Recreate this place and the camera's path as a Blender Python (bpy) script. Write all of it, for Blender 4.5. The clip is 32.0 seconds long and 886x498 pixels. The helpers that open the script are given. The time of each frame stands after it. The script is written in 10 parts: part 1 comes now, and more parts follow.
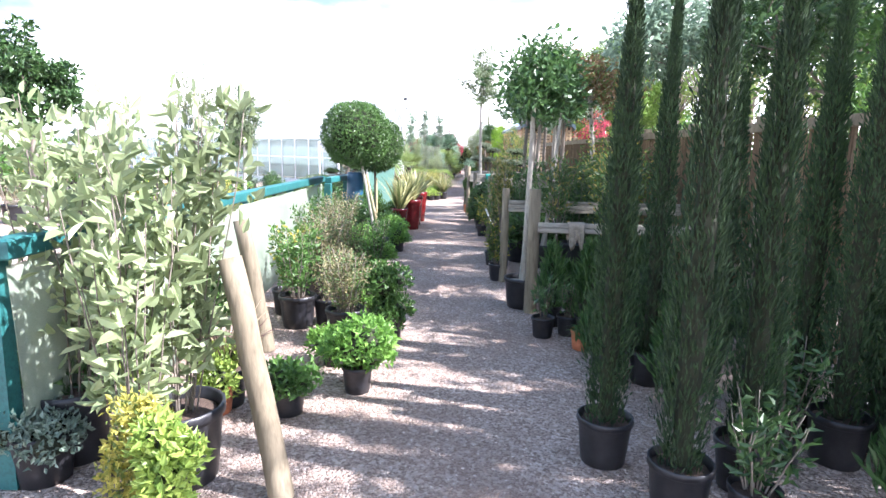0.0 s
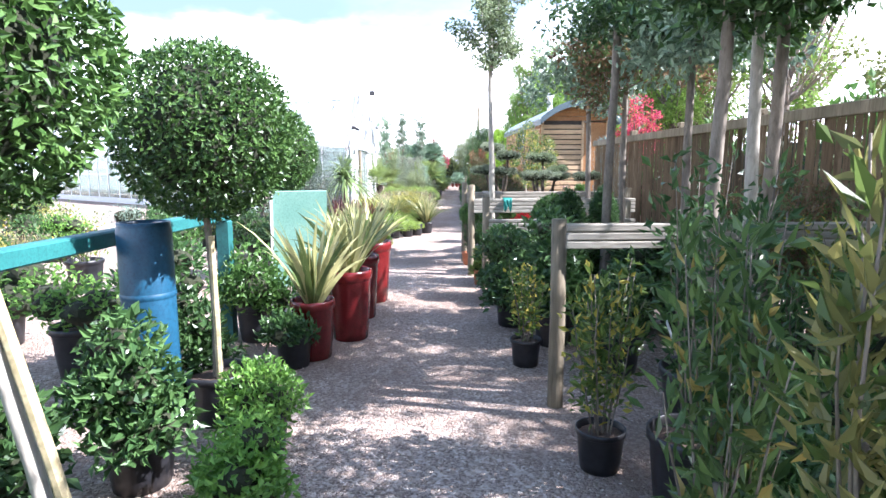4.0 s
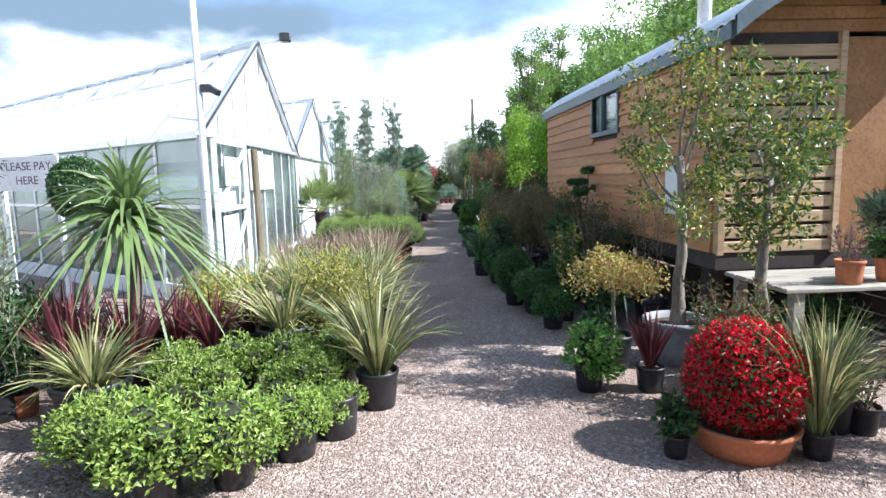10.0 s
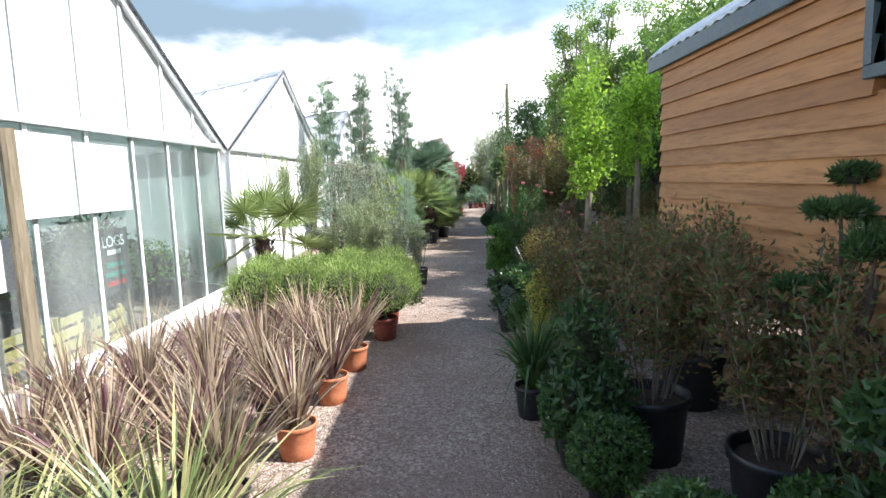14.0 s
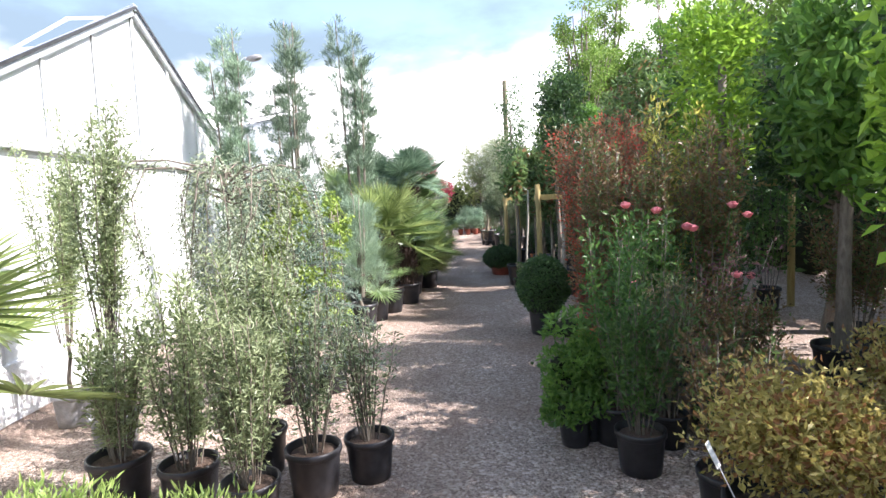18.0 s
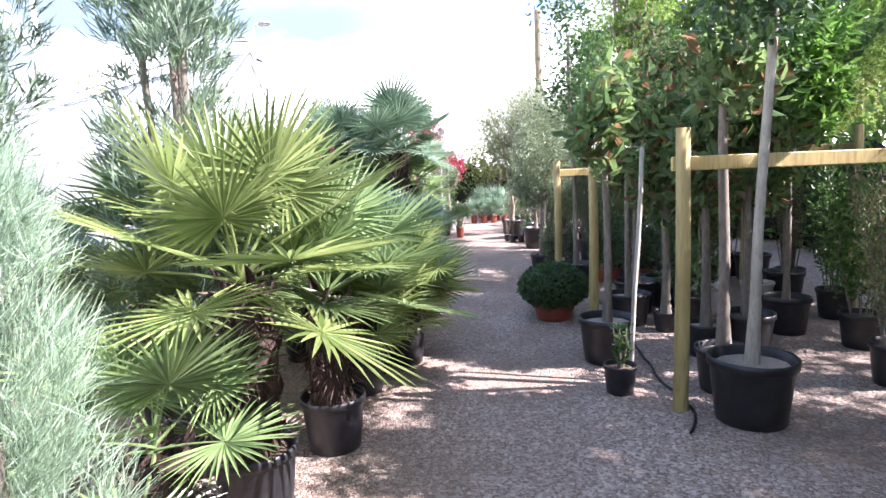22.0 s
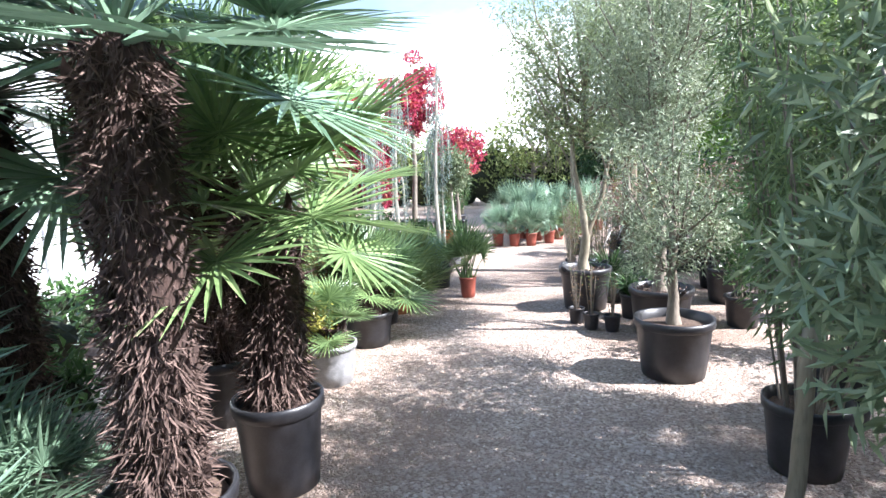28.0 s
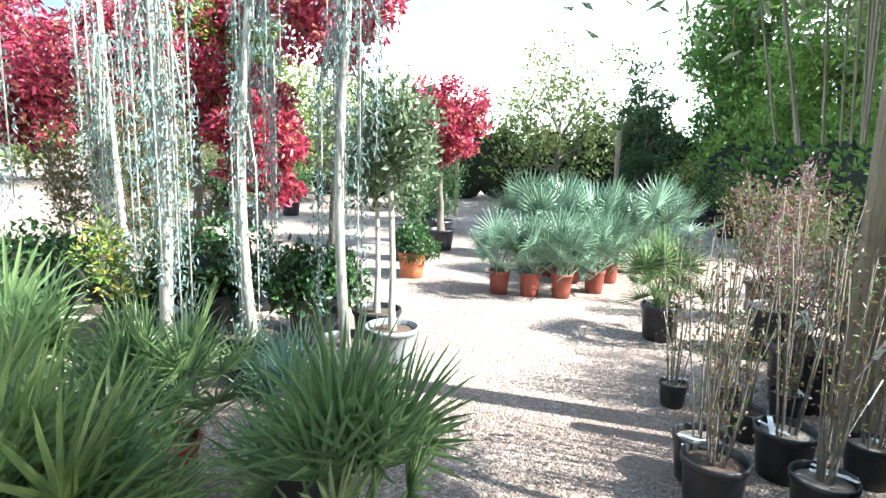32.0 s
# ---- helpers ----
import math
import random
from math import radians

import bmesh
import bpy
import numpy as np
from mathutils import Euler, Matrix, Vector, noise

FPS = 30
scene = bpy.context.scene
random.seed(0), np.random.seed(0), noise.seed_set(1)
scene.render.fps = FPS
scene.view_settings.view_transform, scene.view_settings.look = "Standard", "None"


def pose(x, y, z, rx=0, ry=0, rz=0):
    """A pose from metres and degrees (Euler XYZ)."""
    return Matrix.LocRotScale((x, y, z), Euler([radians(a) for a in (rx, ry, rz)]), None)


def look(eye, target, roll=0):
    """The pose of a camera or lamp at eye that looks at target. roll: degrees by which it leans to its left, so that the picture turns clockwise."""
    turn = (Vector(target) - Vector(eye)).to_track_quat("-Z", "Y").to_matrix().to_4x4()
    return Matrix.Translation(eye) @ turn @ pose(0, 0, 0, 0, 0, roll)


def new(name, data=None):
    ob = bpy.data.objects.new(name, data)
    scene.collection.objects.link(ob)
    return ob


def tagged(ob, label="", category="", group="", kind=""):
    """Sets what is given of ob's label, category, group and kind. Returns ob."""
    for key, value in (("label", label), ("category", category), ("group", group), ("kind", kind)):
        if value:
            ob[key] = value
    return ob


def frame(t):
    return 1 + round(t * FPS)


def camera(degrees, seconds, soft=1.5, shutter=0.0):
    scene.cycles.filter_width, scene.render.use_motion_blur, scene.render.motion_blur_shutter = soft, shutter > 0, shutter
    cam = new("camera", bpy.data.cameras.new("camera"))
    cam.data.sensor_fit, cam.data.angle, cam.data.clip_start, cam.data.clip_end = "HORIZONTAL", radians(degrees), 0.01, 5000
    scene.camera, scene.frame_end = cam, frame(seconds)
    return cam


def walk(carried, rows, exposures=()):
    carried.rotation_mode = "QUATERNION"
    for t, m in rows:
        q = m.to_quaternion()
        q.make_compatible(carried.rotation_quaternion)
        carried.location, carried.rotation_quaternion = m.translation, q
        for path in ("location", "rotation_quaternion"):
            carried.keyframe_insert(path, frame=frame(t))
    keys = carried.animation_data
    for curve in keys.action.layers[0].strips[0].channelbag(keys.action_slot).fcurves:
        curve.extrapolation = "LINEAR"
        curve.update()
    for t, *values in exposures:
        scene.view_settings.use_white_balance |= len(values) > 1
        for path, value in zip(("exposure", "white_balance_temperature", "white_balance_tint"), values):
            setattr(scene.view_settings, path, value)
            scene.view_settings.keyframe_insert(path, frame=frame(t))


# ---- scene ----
cam = camera(75.0, 32.0, soft=1.5)
PATH = [
    (0.0, (0.000, 0.000, 1.525), (0.044, 3.946, 0.871), 1.48),
    (0.5, (0.003, 0.875, 1.530), (0.176, 4.822, 0.901), 0.69),
    (1.0, (0.029, 1.748, 1.524), (0.054, 5.719, 1.039), 0.07),
    (1.5, (0.042, 2.608, 1.526), (0.260, 6.554, 0.908), -0.74),
    (2.0, (0.088, 3.447, 1.501), (0.206, 7.380, 0.783), 0.83),
    (2.5, (0.113, 4.264, 1.493), (0.310, 8.210, 0.867), 0.52),
    (3.0, (0.115, 5.140, 1.483), (0.205, 9.100, 0.921), -1.68),
    (3.5, (0.098, 5.971, 1.480), (0.238, 9.919, 0.855), -0.47),
    (4.0, (0.113, 6.746, 1.454), (0.246, 10.705, 0.892), -0.16),
    (4.5, (0.156, 7.483, 1.421), (0.189, 11.446, 0.875), 1.14),
    (6.5, (0.086, 10.595, 1.492), (-0.026, 14.526, 0.758), -0.35),
    (7.0, (0.053, 11.350, 1.501), (0.197, 15.295, 0.856), -0.52),
    (7.5, (0.066, 12.069, 1.492), (0.054, 16.016, 0.845), -2.09),
    (8.0, (0.094, 12.798, 1.497), (0.362, 16.723, 0.773), -1.48),
    (8.5, (0.171, 13.523, 1.481), (0.407, 17.452, 0.770), -0.95),
    (9.0, (0.239, 14.328, 1.472), (0.691, 18.270, 0.964), -0.91),
    (9.5, (0.335, 15.147, 1.454), (0.551, 19.091, 0.822), -3.06),
    (10.0, (0.426, 15.905, 1.460), (0.645, 19.869, 0.975), -1.53),
    (10.5, (0.537, 16.576, 1.471), (0.548, 20.546, 0.980), -2.51),
    (11.0, (0.656, 17.180, 1.497), (0.525, 21.144, 0.975), -1.13),
    (11.5, (0.711, 17.795, 1.528), (0.649, 21.760, 1.001), -1.94),
    (12.0, (0.784, 18.393, 1.574), (0.663, 22.347, 0.978), -1.79),
    (12.5, (0.809, 18.966, 1.599), (0.773, 22.914, 0.954), -0.39),
    (13.0, (0.854, 19.572, 1.602), (0.734, 23.527, 1.015), -1.04),
    (13.5, (0.873, 20.211, 1.572), (0.740, 24.177, 1.073), -1.52),
    (14.0, (0.929, 20.852, 1.551), (0.918, 24.822, 1.064), -1.85),
    (14.5, (0.991, 21.478, 1.541), (0.818, 25.448, 1.083), -0.95),
    (16.5, (0.938, 24.193, 1.580), (0.924, 28.161, 1.080), -3.34),
    (17.0, (0.899, 24.855, 1.575), (1.039, 28.819, 1.059), -2.76),
    (17.5, (0.902, 25.530, 1.534), (0.904, 29.504, 1.078), -2.59),
    (18.0, (0.918, 26.177, 1.529), (1.021, 30.161, 1.182), -2.68),
    (18.5, (0.968, 26.854, 1.524), (0.990, 30.836, 1.138), -4.02),
    (19.0, (1.028, 27.570, 1.532), (0.880, 31.548, 1.147), -1.74),
    (19.5, (1.065, 28.269, 1.536), (1.099, 32.246, 1.112), -2.73),
    (20.0, (1.109, 28.944, 1.527), (1.033, 32.910, 1.014), -1.83),
    (20.5, (1.110, 29.629, 1.516), (1.205, 33.584, 0.928), -1.78),
    (21.0, (1.143, 30.303, 1.530), (1.166, 34.269, 1.015), -0.69),
    (21.5, (1.170, 30.983, 1.492), (1.210, 34.960, 1.063), -1.26),
    (22.0, (1.230, 31.696, 1.447), (1.239, 35.666, 0.963), -2.31),
    (22.5, (1.293, 32.400, 1.419), (1.381, 36.385, 1.081), -0.53),
    (23.0, (1.396, 33.048, 1.437), (1.311, 37.028, 1.041), -1.43),
    (23.5, (1.513, 33.697, 1.440), (1.284, 37.676, 1.099), -1.69),
    (24.0, (1.600, 34.359, 1.434), (1.466, 38.341, 1.074), -3.40),
    (24.5, (1.698, 34.998, 1.451), (1.323, 38.948, 0.948), -1.24),
    (25.0, (1.741, 35.643, 1.482), (1.483, 39.595, 0.923), -1.86),
    (25.5, (1.818, 36.231, 1.475), (1.445, 40.177, 0.933), -2.25),
    (27.5, (1.723, 38.514, 1.517), (1.614, 42.469, 0.929), -2.11),
    (28.0, (1.695, 39.164, 1.519), (1.533, 43.120, 0.955), -2.24),
    (28.5, (1.683, 39.827, 1.506), (1.742, 43.791, 0.978), -3.45),
    (29.0, (1.715, 40.512, 1.482), (1.803, 44.467, 0.892), -3.48),
    (29.5, (1.795, 41.176, 1.453), (2.137, 45.121, 0.891), -4.83),
    (30.0, (1.899, 41.837, 1.477), (2.046, 45.774, 0.789), -4.60),
    (30.5, (1.969, 42.484, 1.474), (2.064, 46.418, 0.754), -2.59),
    (31.0, (2.028, 43.148, 1.465), (1.788, 47.076, 0.751), -1.40),
    (31.5, (2.033, 43.802, 1.451), (1.956, 47.726, 0.675), -0.72),
    (32.0, (2.037, 44.281, 1.383), (1.822, 48.221, 0.723), 1.58),
]
walk(cam, [(t, look(eye, target, roll)) for t, eye, target, roll in PATH], [(0.0, 2.15, 6000, 20), (2.0, 2.1, 6150, 16), (3.0, 2.2, 5950, 18), (4.0, 2.15, 5900, 18), (7.5, 1.8, 5950, 15), (9.0, 1.6, 6100, 12), (10.0, 1.25, 5850, 12), (12.0, 1.35, 6300, 12), (14.0, 1.4, 6350, 12), (17.0, 1.72, 6550, 18), (19.0, 1.8, 6350, 17), (21.0, 2.2, 6250, 20), (22.0, 2.35, 6250, 26), (24.5, 2.4, 6300, 28), (26.0, 2.3, 6200, 26), (28.0, 2.25, 5950, 14), (29.0, 1.95, 5750, 14), (30.0, 2.05, 5750, 10), (32.0, 2.25, 5950, 3)])
SKY_STRENGTH, SUN_STRENGTH = 0.125, 4.6

# ---------------------------------------------------------------- sky, sun
world = bpy.data.worlds.new("sky")
scene.world = world
world.use_nodes = True
wt = world.node_tree
wt.nodes.clear()
w_out = wt.nodes.new("ShaderNodeOutputWorld")
w_bg = wt.nodes.new("ShaderNodeBackground")
w_sky = wt.nodes.new("ShaderNodeTexSky")
w_sky.sky_type = "NISHITA"
w_sky.sun_disc = False
w_sky.sun_elevation = radians(43)
w_sky.sun_rotation = radians(100)
w_co = wt.nodes.new("ShaderNodeTexCoord")
w_map = wt.nodes.new("ShaderNodeMapping")
w_map.inputs["Scale"].default_value = (1.0, 1.0, 2.4)
w_map.inputs["Location"].default_value = (0.35, 0.2, 0.15)
wt.links.new(w_co.outputs["Generated"], w_map.inputs["Vector"])
w_sep = wt.nodes.new("ShaderNodeSeparateXYZ")
wt.links.new(w_co.outputs["Generated"], w_sep.inputs["Vector"])


def sky_noise(scale, detail, rough):
    n = wt.nodes.new("ShaderNodeTexNoise")
    n.inputs["Scale"].default_value, n.inputs["Detail"].default_value, n.inputs["Roughness"].default_value = scale, detail, rough
    wt.links.new(w_map.outputs["Vector"], n.inputs["Vector"])
    return n.outputs["Fac"]


def sky_sum(a, b, factor, offset):
    """a + b * factor + offset"""
    m = wt.nodes.new("ShaderNodeMath")
    m.operation = "MULTIPLY_ADD"
    wt.links.new(b, m.inputs[0])
    m.inputs[1].default_value, m.inputs[2].default_value = factor, offset
    k = wt.nodes.new("ShaderNodeMath")
    k.operation = "ADD"
    wt.links.new(a, k.inputs[0])
    wt.links.new(m.outputs[0], k.inputs[1])
    return k.outputs[0]


def sky_step(value, lo, hi):
    n = wt.nodes.new("ShaderNodeMapRange")
    n.interpolation_type = "SMOOTHSTEP"
    n.inputs["From Min"].default_value, n.inputs["From Max"].default_value = lo, hi
    wt.links.new(value, n.inputs["Value"])
    return n.outputs["Result"]


# cloud cover that closes towards the horizon, with grey-blue undersides higher up
w_low = wt.nodes.new("ShaderNodeMath")
w_low.operation = "MINIMUM"
w_low.inputs[1].default_value = 0.34
wt.links.new(w_sep.outputs["Z"], w_low.inputs[0])
w_cover = sky_step(sky_sum(sky_noise(2.3, 8.0, 0.55), w_low.outputs[0], -1.15, 0.36), 0.40, 0.62)
w_under = sky_step(sky_sum(sky_sum(sky_noise(1.9, 7.0, 0.5), sky_noise(5.5, 5.0, 0.5), 0.45, -0.225), w_low.outputs[0], 1.7, -0.37), 0.38, 0.62)
w_tone = wt.nodes.new("ShaderNodeMixRGB")
w_tone.inputs["Color1"].default_value = (10.0, 10.1, 10.2, 1)
w_tone.inputs["Color2"].default_value = (1.25, 1.75, 2.2, 1)
wt.links.new(w_under, w_tone.inputs["Fac"])
w_mix = wt.nodes.new("ShaderNodeMixRGB")
wt.links.new(w_cover, w_mix.inputs["Fac"])
wt.links.new(w_sky.outputs["Color"], w_mix.inputs["Color1"])
wt.links.new(w_tone.outputs["Color"], w_mix.inputs["Color2"])
wt.links.new(w_mix.outputs["Color"], w_bg.inputs["Color"])
w_bg.inputs["Strength"].default_value = SKY_STRENGTH
wt.links.new(w_bg.outputs["Background"], w_out.inputs["Surface"])

sun_data = bpy.data.lights.new("sun", "SUN")
sun_data.energy = SUN_STRENGTH
sun_data.angle = radians(0.6)
sun_data.color = (1.0, 0.975, 0.945)
sun = new("sun", sun_data)
sun.matrix_world = look((28, -7, 27), (0, 0, 0))


# ---------------------------------------------------------------- materials
def nodes_of(name):
    m = bpy.data.materials.new(name)
    m.use_nodes = True
    t = m.node_tree
    t.nodes.clear()
    out = t.nodes.new("ShaderNodeOutputMaterial")
    bsdf = t.nodes.new("ShaderNodeBsdfPrincipled")
    t.links.new(bsdf.outputs["BSDF"], out.inputs["Surface"])
    return m, t, out, bsdf


def mixed(t, fac, a, b):
    """Colour mix of two sockets or colours by a factor socket."""
    n = t.nodes.new("ShaderNodeMixRGB")
    t.links.new(fac, n.inputs["Fac"])
    for key, v in (("Color1", a), ("Color2", b)):
        if isinstance(v, tuple):
            n.inputs[key].default_value = (*v, 1)
        else:
            t.links.new(v, n.inputs[key])
    return n.outputs["Color"]


def noise_of(t, scale, detail=4.0, rough=0.55, stretch=None):
    co = t.nodes.new("ShaderNodeTexCoord")
    n = t.nodes.new("ShaderNodeTexNoise")
    n.inputs["Scale"].default_value = scale
    n.inputs["Detail"].default_value = detail
    n.inputs["Roughness"].default_value = rough
    if stretch:
        mp = t.nodes.new("ShaderNodeMapping")
        mp.inputs["Scale"].default_value = stretch
        t.links.new(co.outputs["Object"], mp.inputs["Vector"])
        t.links.new(mp.outputs["Vector"], n.inputs["Vector"])
    else:
        t.links.new(co.outputs["Object"], n.inputs["Vector"])
    return n.outputs["Fac"]


def ramped(t, fac, lo, hi):
    n = t.nodes.new("ShaderNodeMapRange")
    n.inputs["From Min"].default_value = lo
    n.inputs["From Max"].default_value = hi
    t.links.new(fac, n.inputs["Value"])
    return n.outputs["Result"]


def bumped(t, bsdf, height, strength, distance=0.01):
    n = t.nodes.new("ShaderNodeBump")
    n.inputs["Strength"].default_value = strength
    n.inputs["Distance"].default_value = distance
    t.links.new(height, n.inputs["Height"])
    t.links.new(n.outputs["Normal"], bsdf.inputs["Normal"])


def leaf_material(name, dark, light, rough=0.42, through_light=0.3, accent=None, accent_share=0.12):
    m, t, out, bsdf = nodes_of(name)
    geo = t.nodes.new("ShaderNodeNewGeometry")
    island = geo.outputs["Random Per Island"]
    info = t.nodes.new("ShaderNodeObjectInfo")
    col = mixed(t, island, dark, light)
    patch = noise_of(t, 5.0, 3.0)
    col = mixed(t, ramped(t, patch, 0.45, 0.95), col, tuple(c * 0.8 for c in dark))
    if accent:
        pick = t.nodes.new("ShaderNodeMath")
        pick.operation = "FRACT"
        mul = t.nodes.new("ShaderNodeMath")
        mul.operation = "MULTIPLY"
        mul.inputs[1].default_value = 37.7
        t.links.new(island, mul.inputs[0])
        t.links.new(mul.outputs[0], pick.inputs[0])
        gate = t.nodes.new("ShaderNodeMath")
        gate.operation = "LESS_THAN"
        gate.inputs[1].default_value = accent_share
        t.links.new(pick.outputs[0], gate.inputs[0])
        col = mixed(t, gate.outputs[0], col, accent)
    hue = t.nodes.new("ShaderNodeHueSaturation")
    t.links.new(col, hue.inputs["Color"])
    val = t.nodes.new("ShaderNodeMapRange")
    val.inputs["To Min"].default_value = 0.95
    val.inputs["To Max"].default_value = 1.4
    t.links.new(info.outputs["Random"], val.inputs["Value"])
    t.links.new(val.outputs["Result"], hue.inputs["Value"])
    col = hue.outputs["Color"]
    t.links.new(col, bsdf.inputs["Base Color"])
    bsdf.inputs["Roughness"].default_value = rough
    tr = t.nodes.new("ShaderNodeBsdfTranslucent")
    t.links.new(col, tr.inputs["Color"])
    mx = t.nodes.new("ShaderNodeMixShader")
    mx.inputs["Fac"].default_value = through_light
    t.links.new(bsdf.outputs["BSDF"], mx.inputs[1])
    t.links.new(tr.outputs["BSDF"], mx.inputs[2])
    t.links.new(mx.outputs["Shader"], out.inputs["Surface"])
    return m


def plain_material(name, a, b, rough=0.6, scale=8.0, bump=0.2, stretch=None, metal=0.0, fine=60.0):
    """Two colours mixed by a coarse and a fine noise, with fine relief."""
    m, t, out, bsdf = nodes_of(name)
    coarse = noise_of(t, scale, 5.0, 0.6, stretch)
    grain = noise_of(t, fine, 3.0, 0.6, stretch)
    col = mixed(t, ramped(t, coarse, 0.3, 0.7), a, b)
    col = mixed(t, ramped(t, grain, 0.45, 0.8), col, tuple(c * 0.7 for c in a))
    info = t.nodes.new("ShaderNodeObjectInfo")
    hue = t.nodes.new("ShaderNodeHueSaturation")
    val = t.nodes.new("ShaderNodeMapRange")
    val.inputs["To Min"].default_value = 0.85
    val.inputs["To Max"].default_value = 1.15
    t.links.new(info.outputs["Random"], val.inputs["Value"])
    t.links.new(val.outputs["Result"], hue.inputs["Value"])
    t.links.new(col, hue.inputs["Color"])
    t.links.new(hue.outputs["Color"], bsdf.inputs["Base Color"])
    bsdf.inputs["Roughness"].default_value = rough
    bsdf.inputs["Metallic"].default_value = metal
    if bump:
        bumped(t, bsdf, grain, bump, 0.006)
    return m


def gravel_material():
    m, t, out, bsdf = nodes_of("gravel")
    co = t.nodes.new("ShaderNodeTexCoord")
    v = t.nodes.new("ShaderNodeTexVoronoi")
    v.inputs["Scale"].default_value = 95.0
    v.inputs["Randomness"].default_value = 1.0
    t.links.new(co.outputs["Object"], v.inputs["Vector"])
    v2 = t.nodes.new("ShaderNodeTexVoronoi")
    v2.inputs["Scale"].default_value = 55.0
    t.links.new(co.outputs["Object"], v2.inputs["Vector"])
    sep = t.nodes.new("ShaderNodeSeparateColor")
    t.links.new(v.outputs["Color"], sep.inputs["Color"])
    col = mixed(t, sep.outputs[0], (0.155, 0.108, 0.082), (0.47, 0.365, 0.295))
    sep2 = t.nodes.new("ShaderNodeSeparateColor")
    t.links.new(v2.outputs["Color"], sep2.inputs["Color"])
    col = mixed(t, ramped(t, sep2.outputs[1], 0.55, 1.0), col, (0.60, 0.50, 0.42))
    big = noise_of(t, 0.6, 6.0, 0.6)
    col = mixed(t, ramped(t, big, 0.42, 0.72), col, (0.235, 0.160, 0.118))
    t.links.new(col, bsdf.inputs["Base Color"])
    bsdf.inputs["Roughness"].default_value = 0.9
    add = t.nodes.new("ShaderNodeMath")
    add.operation = "ADD"
    t.links.new(v.outputs["Distance"], add.inputs[0])
    t.links.new(v2.outputs["Distance"], add.inputs[1])
    inv = t.nodes.new("ShaderNodeMath")
    inv.operation = "MULTIPLY"
    inv.inputs[1].default_value = -1.0
    t.links.new(add.outputs[0], inv.inputs[0])
    bumped(t, bsdf, inv.outputs[0], 0.9, 0.012)
    return m


def glass_material(name, tint=(0.85, 0.93, 0.92), white=0.0):
    """Thin glass; white: share of chalky shading wash on it."""
    m, t, out, bsdf = nodes_of(name)
    clear = t.nodes.new("ShaderNodeBsdfTransparent")
    clear.inputs["Color"].default_value = (*tint, 1)
    gloss = t.nodes.new("ShaderNodeBsdfGlossy")
    gloss.inputs["Roughness"].default_value = 0.04
    edge = t.nodes.new("ShaderNodeLayerWeight")
    edge.inputs["Blend"].default_value = 0.5
    steep = t.nodes.new("ShaderNodeMath")
    steep.operation = "POWER"
    steep.inputs[1].default_value = 5.0
    t.links.new(edge.outputs["Facing"], steep.inputs[0])
    gain = t.nodes.new("ShaderNodeMath")
    gain.operation = "MULTIPLY_ADD"
    gain.inputs[1].default_value, gain.inputs[2].default_value = 0.75, 0.045
    t.links.new(steep.outputs[0], gain.inputs[0])
    mx = t.nodes.new("ShaderNodeMixShader")
    t.links.new(gain.outputs[0], mx.inputs["Fac"])
    t.links.new(clear.outputs["BSDF"], mx.inputs[1])
    t.links.new(gloss.outputs["BSDF"], mx.inputs[2])
    shader = mx.outputs["Shader"]
    if white:
        bsdf.inputs["Base Color"].default_value = (0.86, 0.88, 0.88, 1)
        bsdf.inputs["Roughness"].default_value = 0.5
        streak = noise_of(t, 1.2, 6.0, 0.65, (1, 1, 0.25))
        mr = t.nodes.new("ShaderNodeMapRange")
        mr.inputs["From Min"].default_value = 0.25
        mr.inputs["From Max"].default_value = 0.7
        mr.inputs["To Min"].default_value = max(0.0, white - 0.12)
        mr.inputs["To Max"].default_value = min(1.0, white + 0.1)
        t.links.new(streak, mr.inputs["Value"])
        mw = t.nodes.new("ShaderNodeMixShader")
        t.links.new(mr.outputs["Result"], mw.inputs["Fac"])
        t.links.new(shader, mw.inputs[1])
        glow = t.nodes.new("ShaderNodeBsdfTranslucent")
        glow.inputs["Color"].default_value = (0.86, 0.88, 0.88, 1)
        wash = t.nodes.new("ShaderNodeMixShader")
        wash.inputs["Fac"].default_value = 0.22
        t.links.new(bsdf.outputs["BSDF"], wash.inputs[1])
        t.links.new(glow.outputs["BSDF"], wash.inputs[2])
        t.links.new(wash.outputs["Shader"], mw.inputs[2])
        shader = mw.outputs["Shader"]
    t.links.new(shader, out.inputs["Surface"])
    return m


